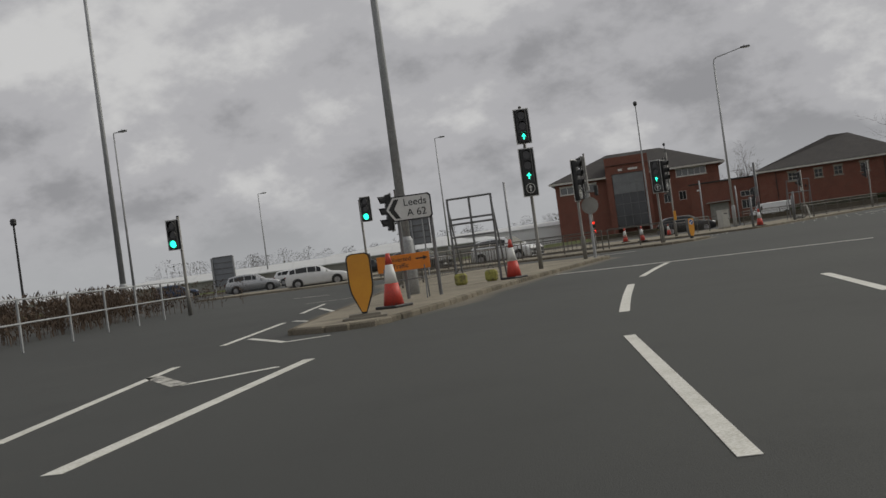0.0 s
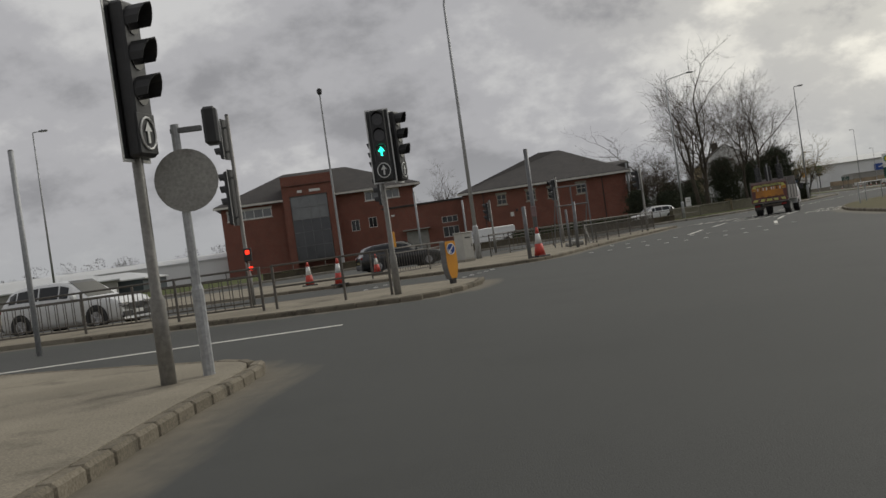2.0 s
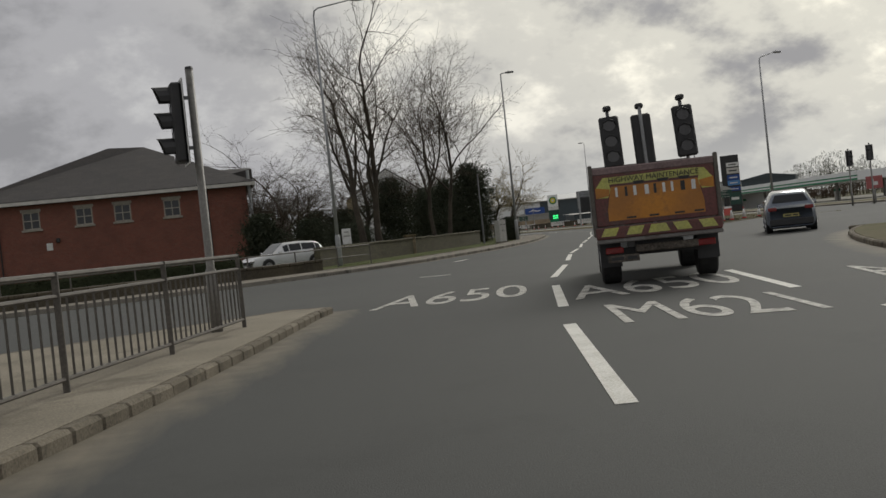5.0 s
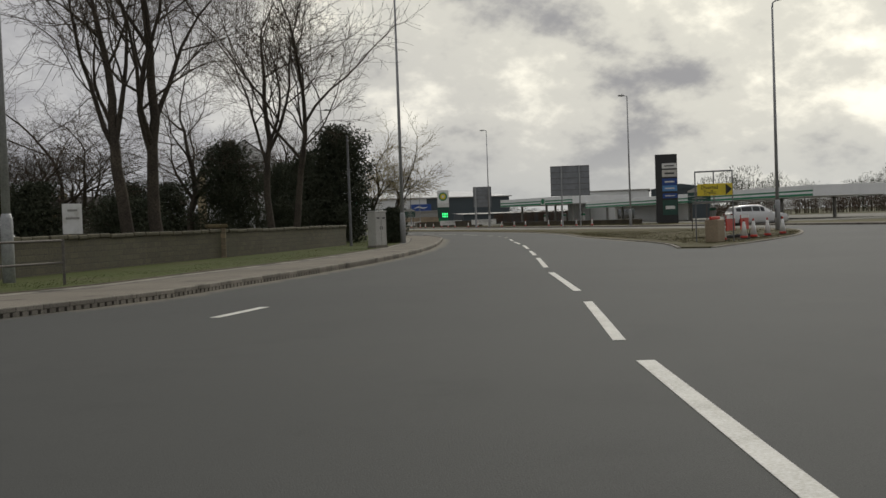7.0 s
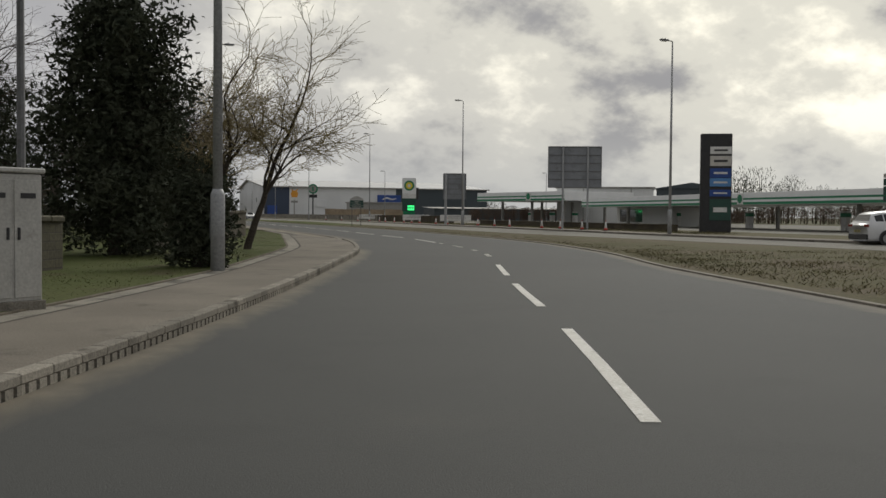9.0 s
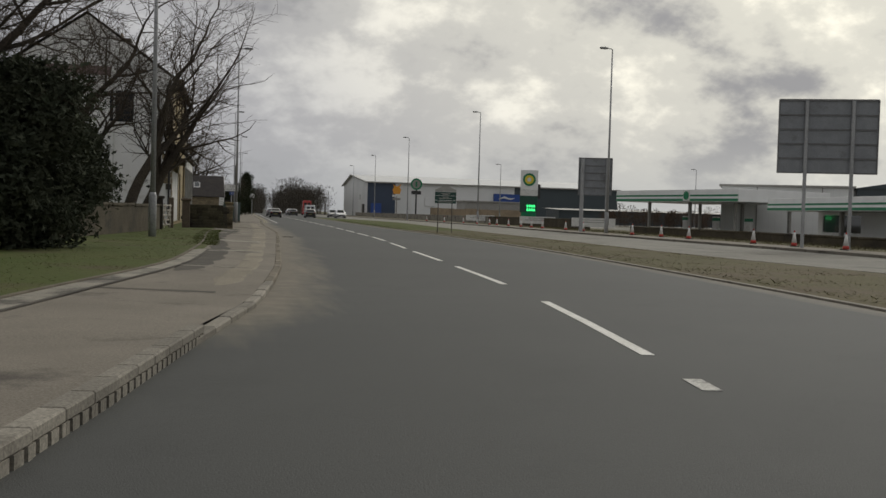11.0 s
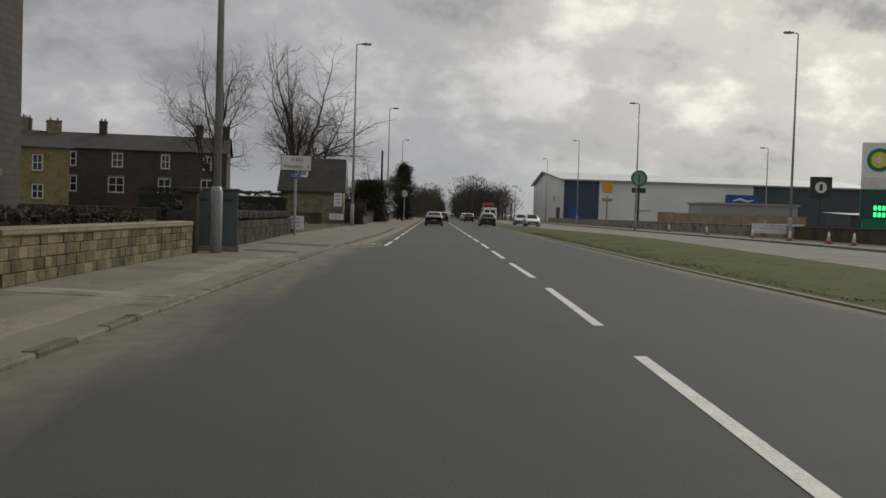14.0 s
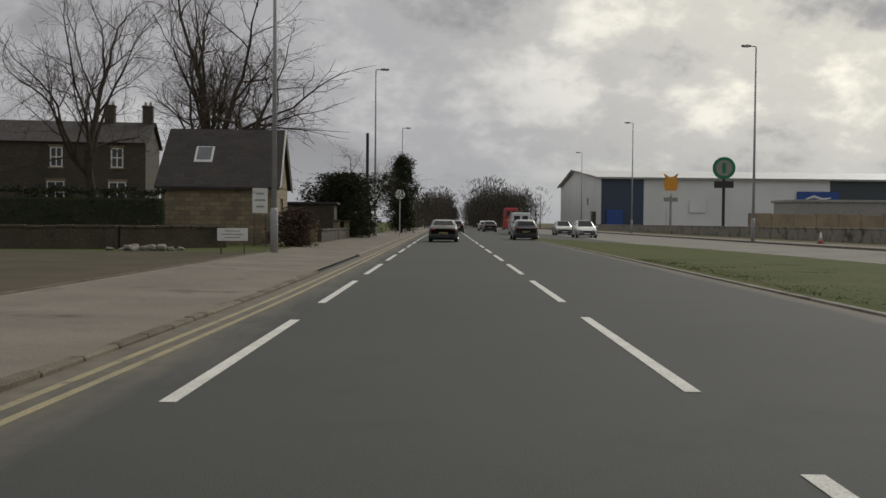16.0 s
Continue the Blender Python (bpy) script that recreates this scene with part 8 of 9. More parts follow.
def block_wall(pts, tall, label, course=0.21, long=0.42, thick=0.32, coping=True, mat=None, cap=None):
    """A coursed stone garden wall, each block a part before a mortar core."""
    t = thing("stone_wall", label, "wall", group="garden walls along the footway")
    rr = random.Random(int(pts[0][0] * 7 + pts[0][1] * 3))
    meshes = [S().box(0, 0, 0, l - 0.006, thick, course - 0.006, 0.012).mesh("stone", mat or M_BLOCK) for l in (long * 0.75, long, long * 1.3)]
    core = S()
    count = 0
    for a, b in zip(pts, pts[1:]):
        A, B = Vector(a), Vector(b)
        u = (B - A).normalized()
        L = (B - A).length
        ang = math.degrees(math.atan2(u.y, u.x))
        core.box(L / 2, 0, tall / 2 + 0.05, L, thick - 0.06, tall - 0.1, m=Matrix.Translation((A.x, A.y, 0)) @ Matrix.Rotation(radians(ang), 4, "Z"))
        for row in range(int(round(tall / course))):
            s = -rr.uniform(0, long * 0.5)
            while s < L:
                k = rr.randrange(3)
                l = (long * 0.75, long, long * 1.3)[k]
                c = s + l / 2
                if 0 < c < L and count < 300:
                    part("stone", meshes[k], M_BLOCK, t, at=pose(A.x + u.x * c, A.y + u.y * c, 0.1 + course * (row + 0.5), 0, 0, ang + rr.uniform(-0.5, 0.5)) @ Matrix.Translation((0, rr.uniform(-0.012, 0.012), 0)))
                    count += 1
                s += l
        if coping:
            part("coping", S().box(L / 2, 0, tall + 0.13, L + 0.04, thick + 0.08, 0.12, 0.03, m=Matrix.Translation((A.x, A.y, 0)) @ Matrix.Rotation(radians(ang), 4, "Z")), cap or M_BSTONE, t)
    part("mortar_core", core, M_MORTAR, t)
    return t


def run_wall(pts, tall, mat, label, thick=0.35, z0=0.0):
    t = thing("boundary_wall", label, "wall", group="garden walls along the footway")
    for a, b in zip(pts, pts[1:]):
        A, B = Vector(a), Vector(b)
        u = (B - A).normalized()
        m = Matrix.Translation((A.x, A.y, 0)) @ Matrix.Rotation(math.atan2(u.y, u.x), 4, "Z")
        L = (B - A).length
        part("wall_run", S().box(L / 2, 0, z0 + tall / 2, L + 0.02, thick, tall, m=m), mat, t)
        rr = random.Random(int(L * 10) + len(t.children))
        s = 0.0
        while s < L:
            w = min(rr.uniform(0.45, 0.9), L - s + 0.02)
            if L < 30:
                part("coping_stone", S().box(s + w / 2, rr.uniform(-0.02, 0.02), z0 + tall + 0.05 + rr.uniform(-0.015, 0.03), w - 0.02, thick + 0.1, 0.13, 0.03, m=m), mat, t)
            s += w
        if L >= 30:
            part("coping", S().box(L / 2, 0, z0 + tall + 0.05, L + 0.04, thick + 0.1, 0.12, 0.03, m=m), mat, t)
    return t


def pillar(x, y, h, w=0.5, mat=None):
    t = thing("gate_pillar", "square weathered stone gate pillar with flat cap", "pillar", pose(x, y, 0.1, 0, 0, 2), "stone gate pillars")
    part("shaft", S().box(0, 0, h / 2, w, w, h, 0.03), mat or M_BSTONE, t)
    part("cap", S().box(0, 0, h + 0.06, w + 0.14, w + 0.14, 0.14, 0.04), mat or M_BLOCK, t)


# wall before the shop and its neighbours
block_wall([(0.9, 69.5), (3.12, 69.95)], 1.28, "dark mossy stone return of the garden wall", 0.16, 0.40, 0.32, False, M_RUBBLE)
block_wall([(3.3, 70.0), (3.45, 74.75)], 1.15, "low yellow-brown stone garden wall by the shop", 0.165, 0.42)
block_wall([(3.56, 77.0), (3.74, 80.4)], 1.15, "short run of coursed stone garden wall", 0.165, 0.42)
block_wall([(3.86, 82.95), (4.3, 94.2)], 0.68, "low coursed stone garden wall", 0.17, 0.34)
for y, h in ((74.96, 1.36), (76.8, 1.36), (80.62, 1.40), (82.72, 1.40), (94.6, 1.45)):
    pillar(3.42 + (y - 74) * 0.045, y, h, 0.36, M_DSTONE if y > 90 else None)
for y0, y1, tall in ((75.17, 76.59, 1.32), (80.83, 82.51, 1.36)):
    y = (y0 + y1) / 2
    gt = thing("garden_gate", "dark close-boarded timber garden gate between stone pillars", "gate", pose(3.42 + (y - 74) * 0.045, y, 0.12, 0, 0, 87.4), "timber garden gates")
    for i in range(6):
        part("board", S().box((i - 2.5) * (y1 - y0) / 6, 0, tall / 2 + 0.03, (y1 - y0) / 6 - 0.012, 0.035, tall, 0.006), M_DWOOD, gt)
    for z in (0.25, tall - 0.2):
        part("rail", S().box(0, -0.04, z, y1 - y0 - 0.03, 0.04, 0.12, 0.006), M_DWOOD, gt)
    part("handle", S().tube([(0.3, 0.03, 0.8), (0.3, 0.06, 0.8), (0.3, 0.06, 0.95), (0.3, 0.03, 0.95)], 0.01, 5), M_PALEW, gt, "pale latch handle")
pal = thing("timber_pallet", "pale yellow timber pallet standing against the shop wall", "pallet", pose(1.25, 83.9, 0.13, -8, 0, 87.2))
for i in range(6):
    part("slat", S().box(-0.6 + i * 0.24, 0, 1.08, 0.12, 0.03, 2.1, 0.005), M_NEWWOOD, pal)
for z in (0.15, 1.0, 1.85):
    part("bearer", S().box(0, 0.06, z, 1.32, 0.09, 0.1, 0.005), M_NEWWOOD, pal)
rubble = block_wall([(4.5, 97.4), (4.75, 107), (4.9, 116.2)], 0.76, "low sooty rubble wall with upright coping stones", 0.24, 0.5, 0.34, False, M_RUBBLE)
rc = random.Random(8)
for p, u in along([(4.5, 97.0), (4.75, 107), (4.9, 116.2)], 0.36):
    part("coping_stone", S().box(0, 0, 0.99 + rc.uniform(-0.03, 0.03), 0.30 + rc.uniform(-0.06, 0.05), 0.34, 0.27, 0.05), M_SOOT, rubble, at=pose(p.x, p.y, 0, 0, rc.uniform(-6, 6), math.degrees(math.atan2(u.y, u.x))))
run_wall([(-60, -52), (-40, -41.5), (-27.6, -32.3)], 0.5, M_FWALL, "low brown wall behind the far footway")
run_wall([(-27.0, -26.0), (-22.6, -18.6), (-17.6, -11.2), (-13.6, -4.6), (-11.4, -0.6)], 1.05, M_MOSS, "long mossy stone wall along the garden")
# darker wall colour on the bend also holds the overhanging tree's shade
run_wall([(-9.2, 9.0), (-7.2, 14.5), (-5.4, 20), (-3.2, 27), (-2.45, 29.4)], 1.25, M_FWALL, "mossy stone garden wall on the bend")
run_wall([(-3.6, 44), (-2.2, 52), (-0.9, 60), (-0.45, 63.6)], 1.2, M_FWALL, "dark brown mossy garden wall with grass verge")
pillar(-19.6, -14.0, 1.15, 0.6)
pillar(-0.4, 63.85, 1.5, 0.5, M_SOOT)
pillar(0.95, 68.9, 1.45, 0.4, M_WOOD)
pillar(5.0, 116.8, 0.9, 0.5, M_RUBBLE)


def field_gate():
    """The field gate beside the shop, between a pillar and a timber post."""
    t = thing("wooden_gate", "pale weathered timber field gate with crossed braces", "gate", pose(-0.36, 64.1, 0.1, 0, 0, 79.5))
    for i in range(5):
        part("rail", S().box(1.5, 0, 0.22 + 0.24 * i, 2.95, 0.04, 0.08, 0.008), M_PALEW, t)
    for x in (0.06, 1.5, 2.94):
        part("stile", S().box(x, 0.03, 0.66, 0.09, 0.05, 1.22, 0.008), M_PALEW, t)
    for x0, x1 in ((0.1, 1.5), (1.5, 0.1), (1.5, 2.9), (2.9, 1.5)):
        part("brace", S().tube([(x0, -0.035, 0.22), (x1, -0.035, 1.18)], 0.03, 4), M_PALEW, t)
    p = thing("gate_post", "dark square timber gate post", "post", pose(0.2, 67.3, 0.1, 0, 0, 6))
    part("post", S().box(0, 0, 0.75, 0.24, 0.24, 1.7, 0.03), M_WOOD, p)


field_gate()


def place_sign():
    t = thing("direction_sign", "white direction sign above a small blue sign on a pole", "road sign", facing(5.4, 113.6, 0.1, 0.12, -0.99))
    part("pole", S().tube([(0, 0.06, -0.1), (0, 0.06, 3.3)], 0.06, 10), M_GALV, t)
    part("plate", S().box(0, 0, 3.09, 1.30, 0.03, 0.66, 0.008), M_BLACK, t)
    f = part("face", S().box(0, -0.018, 3.09, 1.25, 0.008, 0.61, 0.003), M_WHITE, t, "white sign face")
    lettering("A 650", 0.20, M_BLACK, f, Matrix.Translation((0.03, -0.026, 3.23)) @ UP, 0.002)
    lettering("Wakefield", 0.20, M_BLACK, f, Matrix.Translation((-0.13, -0.026, 2.94)) @ UP, 0.002)
    lettering("8", 0.20, M_BLACK, f, Matrix.Translation((0.51, -0.026, 2.94)) @ UP, 0.002)
    b = part("blue_plate", S().box(0, -0.01, 2.58, 0.42, 0.03, 0.30, 0.008), M_BLUE, t, "small blue cycle sign")
    part("cycle_mark", S().tube([(0.09 * math.cos(a) - 0.09, -0.028, 2.56 + 0.07 * math.sin(a)) for a in [i * math.pi / 6 for i in range(13)]], 0.01, 4).tube([(0.09 * math.cos(a) + 0.1, -0.028, 2.56 + 0.07 * math.sin(a)) for a in [i * math.pi / 6 for i in range(13)]], 0.01, 4).tube([(-0.09, -0.03, 2.56), (-0.03, -0.03, 2.66), (0.07, -0.03, 2.66), (0.0, -0.03, 2.57), (-0.09, -0.03, 2.56)], 0.01, 4).tube([(0.1, -0.03, 2.56), (0.06, -0.03, 2.70)], 0.01, 4), M_WHITE, b)


place_sign()


def notice(x, y, z, w, h, d, label, legs=True, bars=3):
    t = thing("notice_board", label, "sign", facing(x, y, 0.1, *d))
    if legs:
        for px in (-w * 0.38, w * 0.38):
            part("leg", S().tube([(px, 0.03, -0.05), (px, 0.03, z + h / 2)], 0.025, 6), M_WOOD, t)
    b = part("board", S().box(0, 0, z, w, 0.03, h, 0.006), M_WHITE, t, "white board with worn words")
    for i in range(bars):
        part("words_bar", S().box(0, -0.02, z + h * (0.28 - 0.26 * i), w * (0.7 if i % 2 else 0.5), 0.006, h * 0.07), M_CGREY, b)


notice(5.2, 116.46, 0.52, 0.80, 0.62, (0.15, -0.99), "white square notice fixed to the gate pillar", False)
notice(6.15, 142.5, 0.68, 1.0, 0.42, (0.05, -1), "low white notice board by the footway")
notice(5.9, 152.0, 2.0, 0.64, 1.06, (0.15, -0.99), "upright white notice board by the barn")
notice(-24.6, -20.4, 1.55, 0.6, 0.9, (0.4, -0.9), "pale notice board on posts before the shrubs", True, 2)
p = thing("speed_sign", "small round white speed sign on a grey post", "road sign", facing(12.4, 189.8, 0.1, 0.05, -1))
part("post", S().tube([(0, 0.05, -0.1), (0, 0.05, 3.6)], 0.05, 8), M_GALV, p)
part("disc", S().tube([(0, 0, 3.35), (0, -0.02, 3.35)], 0.4, 18), M_WHITE, p)
p = thing("timber_pole", "dark timber telegraph pole by the bushes", "post", pose(9.7, 194.5, 0.1))
part("pole", S().tube([(0, 0, -0.1), (0, 0, 8.6)], [0.16, 0.12], 8), M_BLACK, p)
for x, y in ((7.2, 157.5), (7.4, 163), (8.2, 172), (8.6, 178)):
    pillar(x, y, 1.1, 0.4)
run_wall([(-18, 146.2), (-8, 146.6), (1.1, 147.6), (4.6, 150.6)], 0.90, M_FWALL, "low dark brown wall before the clipped hedge")
pile = thing("stone_heap", "small heap of pale broken stones on bare earth", "rubble", pose(2.4, 145.4, 0.13))
rs = random.Random(5)
for i in range(20):
    part("stone", S().box(0, 0, 0, rs.uniform(0.16, 0.42), rs.uniform(0.12, 0.3), rs.uniform(0.10, 0.2), 0.05), M_BACK, pile, at=pose(rs.gauss(0, 0.55), rs.gauss(0, 0.4), rs.uniform(0.04, 0.15), rs.uniform(-20, 20), rs.uniform(-20, 20), rs.uniform(0, 180)))
run_wall([(7.6, 164), (8.6, 178)], 0.7, M_DSTONE, "low dark stone wall along the footway")

# roadworks on the grass island
sign = thing("diversion_sign", "yellow diverted traffic board hung on an open steel frame", "road sign", facing(-2.0, -20.1, 0.05, -0.66, -0.75) @ Matrix.Diagonal((0.8, 0.8, 0.97, 1)))
for x in (-0.85, 0.0, 0.85):
    part("upright", S().tube([(x, 0.04, 0 if x else 1.3), (x, 0.04, 2.75)], 0.03, 8), M_PGREY, sign)
for z in (2.73, 1.55):
    part("cross_bar", S().tube([(-0.85, 0.04, z), (0.85, 0.04, z)], 0.03, 8), M_PGREY, sign)
b = part("board", S().box(0.05, -0.01, 2.02, 1.6, 0.03, 0.46, 0.006), M_YELLOW, sign, "yellow board with black words and arrow")
lettering("Diverted", 0.22, M_BLACK, b, Matrix.Translation((-0.18, -0.03, 2.11)) @ UP, 0.002)
lettering("Traffic", 0.22, M_BLACK, b, Matrix.Translation((-0.18, -0.03, 1.91)) @ UP, 0.002)
part("arrow_tip", S().add([(0.55, -0.03, 1.80), (0.84, -0.03, 2.02), (0.55, -0.03, 2.24)], [(0, 1, 2)]), M_BLACK, b)
p = thing("barrier_block", "brown roadworks barrier block", "barrier", pose(-2.2, -20.4, 0.05, 0, 0, 35))
part("barrier_body", S().box(0, 0, 0.42, 0.75, 0.5, 0.84, 0.03), M_BROWN, p)
part("top_rail", S().box(0, 0, 0.9, 0.9, 0.1, 0.12, 0.02), M_RED, p)
for i, (x, y) in enumerate(((0.2, -18.0), (1.9, -16.6))):
    p = thing("barrier", "red and white plastic roadworks barrier", "barrier", pose(x, y, 0.1, 0, 0, 40), "roadworks barriers")
    part("panel", S().box(0, 0, 0.6, 1.3, 0.05, 0.6, 0.02), M_RED, p)
    part("reflective_strip", S().box(0, -0.03, 0.85, 1.3, 0.02, 0.14), M_WHITE, p)
    for sx in (-0.5, 0.5):
        part("foot", S().box(sx, 0, 0.06, 0.12, 0.5, 0.12, 0.02), M_BLACK, p)
p = thing("poster_board", "faded red poster board with a white mark on the verge", "sign", facing(22.4, -4.3, 0.1, -0.6, -0.8))
part("board", S().box(0, 0, 1.6, 1.3, 0.06, 1.05, 0.02), M_POSTER, p)
part("white_mark", S().box(-0.1, -0.035, 1.6, 0.12, 0.01, 0.5).box(0.12, -0.035, 1.5, 0.3, 0.01, 0.3), M_WHITE, p)
part("post", S().tube([(0, 0.06, -0.1), (0, 0.06, 1.2)], 0.05, 8), M_PGREY, p)

# low wall behind the far footway
fw = [tuple(q) for q in offset([p for p in FK if 44 < p[1] < 104], -6.5)]
run_wall(fw[::3], 0.55, M_FWALL, "low dark boundary wall among dry grass", 0.4)
fw = [tuple(q) for q in offset([p for p in FK if 102 < p[1] < 150], -6.5)]
run_wall(fw[::3], 1.0, M_FWALL, "long low brown boundary wall beyond the far footway", 0.4)
fw = [tuple(q) for q in offset([p for p in FK if 146 < p[1] < 420], -6.5)]
run_wall(fw[::3], 1.0, M_BACK, "long low pale concrete wall beyond the far footway", 0.4)
for y in (100, 121, 150):
    q = on_line(y, FK)
    notice(q[0] + 5.6, y, 0.75, 4.0, 0.8, (-0.3, -0.95), "long pale banner on the low far wall", False, 2)

# ---- trees and bushes ----


def bare_tree(x, y, tall, seed, label, crown=4.0, trunks=1, clear=0.22, levels=5, base_r=0.24, mat=None, lean=0.0, climb=0.10, shift=0.0):
    """A leafless tree: tapered limbs that fork again and again into fine twigs.
    crown: its radius; clear: height of the first fork; climb: how steeply limbs rise; shift: the crown's offset in x."""
    rr = random.Random(seed)
    t = thing("tree", label, "tree", pose(x, y, 0.1), "bare winter trees")
    bones = []

    def grow(p, d, length, r, level):
        pts, radii = [p], [r]
        k = 6 if level < 2 else 4 if level < 4 else 2
        wob = 0.08 + 0.035 * level
        bend = Vector((rr.gauss(0, 0.06), rr.gauss(0, 0.06), 0)) if level else Vector((0, 0, 0))
        for i in range(k):
            pull = climb if level < 2 else climb * 0.5 if level == 2 else rr.uniform(-0.10, 0.16)
            d = (d + bend + Vector((rr.gauss(0, wob), rr.gauss(0, wob), pull + rr.gauss(0, wob * 0.7)))).normalized()
            p = p + d * (length / k)
            pts.append(p)
            radii.append(r * (1 - (0.35 if level == 0 else 0.60) * (i + 1) / k))
        bones.append((pts, radii, level))
        if level >= levels:
            return
        n = ((5, 4, 3)[min(trunks, 3) - 1], 5, 5, 5, 4, 3)[min(level, 5)]
        turn = rr.uniform(0, 6.28)
        for i in range(n):
            f = 1.0 if i == 0 else rr.uniform(0.70, 1.0) if level == 0 else 0.22 + 0.76 * (i - rr.random() * 0.8) / (n - 1)
            f = min(max(f, 0.1), 1.0)
            idx = min(int(f * k), k - 1)
            q = pts[idx].lerp(pts[idx + 1], f * k - idx)
            dd = (pts[idx + 1] - pts[idx]).normalized()
            az = turn + i * 2.4 + rr.uniform(-0.5, 0.5)
            a = dd.orthogonal().normalized()
            side = a * math.cos(az) + dd.cross(a) * math.sin(az)
            ang = rr.uniform(0.5, 1.05) * (0.25 if i == 0 else 0.75 if level == 0 else 1.0)
            nd = (dd * math.cos(ang) + side * math.sin(ang)).normalized()
            rad = radii[idx] * (0.92 if i == 0 else rr.uniform(0.50, 0.74) if level < 2 else rr.uniform(0.45, 0.62))
            ln = length * (rr.uniform(0.62, 0.80) if level else rr.uniform(1.15, 1.5)) * (0.95 if i == 0 else 1.10 - 0.50 * f)
            grow(q, nd, ln, rad, level + 1)

    for k in range(trunks):
        o = k - (trunks - 1) / 2
        d = Vector((rr.gauss(0, 0.05) + lean + o * 0.16, rr.gauss(0, 0.05), 1)).normalized()
        grow(Vector((o * 0.9, rr.uniform(-0.2, 0.2), -0.1)), d, tall * clear * rr.uniform(0.9, 1.15), base_r * rr.uniform(0.85, 1), 0)
    ends = [b[0][-1] for b in bones]
    kz = tall / max(p.z for p in ends)
    far = sorted(math.hypot(p.x, p.y) for p in ends)
    kx = crown / far[int(len(far) * 0.95)]
    limbs, twigs = S(), S()
    for pts, radii, level in bones:
        put = []
        for p in pts:
            w = min(max(p.z / (tall * clear), 0.0), 1.0)
            put.append(Vector((p.x * (1 + (kx - 1) * w) + shift * max(p.z * kz / tall - clear, 0), p.y * (1 + (kx - 1) * w), p.z * kz)))
        (limbs if level < 3 else twigs).tube(put, [max(r, 0.010 if level < 4 else 0.0065) for r in radii], 8 if level == 0 else 6 if level < 2 else 4 if level < 3 else 3, False)
    part("trunk", limbs, M_BARK, t, "grey-brown bark", smooth=True)
    tw = part("twig_mass", twigs, mat or M_TWIG, t, "fine leafless twigs")
    tagged(tw, kind="stuff")
    return t


def leaf_mass(points, size, rr, flat=1.0):
    """Small leaf sprays, two crossed blades each, at the points."""
    s = S()
    for p in points:
        k = size * rr.uniform(0.55, 1.45)
        for j in range(2):
            a = Vector((rr.gauss(0, 1), rr.gauss(0, 1), rr.gauss(0, 0.8) * flat)).normalized() * k
            b = Vector((rr.gauss(0, 1), rr.gauss(0, 1), rr.gauss(0, 0.8))).normalized() * k * 0.45
            s.add([p - a, p + b, p + a, p - b * 0.7], [(0, 1, 2, 3)])
    return s


def evergreen(x, y, tall, wide, seed, label, mat=M_IVY, count=9000, taper=0.55, name="evergreen_tree"):
    """A dense dark evergreen: stem, boughs in tiers and a crown of many leaf sprays with an uneven outline."""
    rr = random.Random(seed)
    t = thing(name, label, "tree" if tall > 3 else "bush", pose(x, y, 0.1), "dark evergreens in the gardens")
    wood = S().tube([(0, 0, -0.1), (0.05, 0, tall * 0.5), (0, 0.05, tall * 0.88)], [0.17, 0.10, 0.03], 7)
    tips = []
    for i in range(46):
        h = 0.03 + 0.93 * (i + rr.random()) / 46
        reach = wide / 2 * (1 - taper * h ** 1.3) * rr.uniform(0.55, 1.22) * (0.75 + 0.6 * noise.noise(Vector((seed * 3.1, h * 5, i * 0.9))))
        if h > 0.85:
            reach *= 1.25 - h
        az = i * 2.4 + rr.uniform(-0.4, 0.4)
        end = Vector((math.cos(az) * reach, math.sin(az) * reach, h * tall + reach * rr.uniform(0.0, 0.35)))
        root = Vector((0, 0, h * tall * 0.93))
        wood.tube([root, root.lerp(end, 0.6), end], [0.04, 0.025, 0.01], 4, False)
        tips.append((root, end, reach))
    part("trunk", wood, M_BARK, t, "dark stem and boughs")
    pts = []
    while len(pts) < count * 1.30:
        root, end, reach = tips[rr.randrange(len(tips))]
        f = rr.random() ** 0.55
        w = wide * 0.085 * (1.2 - 0.75 * f) + 0.06
        q = root.lerp(end, f) + Vector((rr.gauss(0, w), rr.gauss(0, w), rr.gauss(0, w * 0.9)))
        if 0.03 < q.z < tall * 1.02:
            pts.append(q)
    part("crown", leaf_mass(pts, 0.10 if tall > 3 else 0.08, rr), mat, t, "dense dark foliage")
    return t


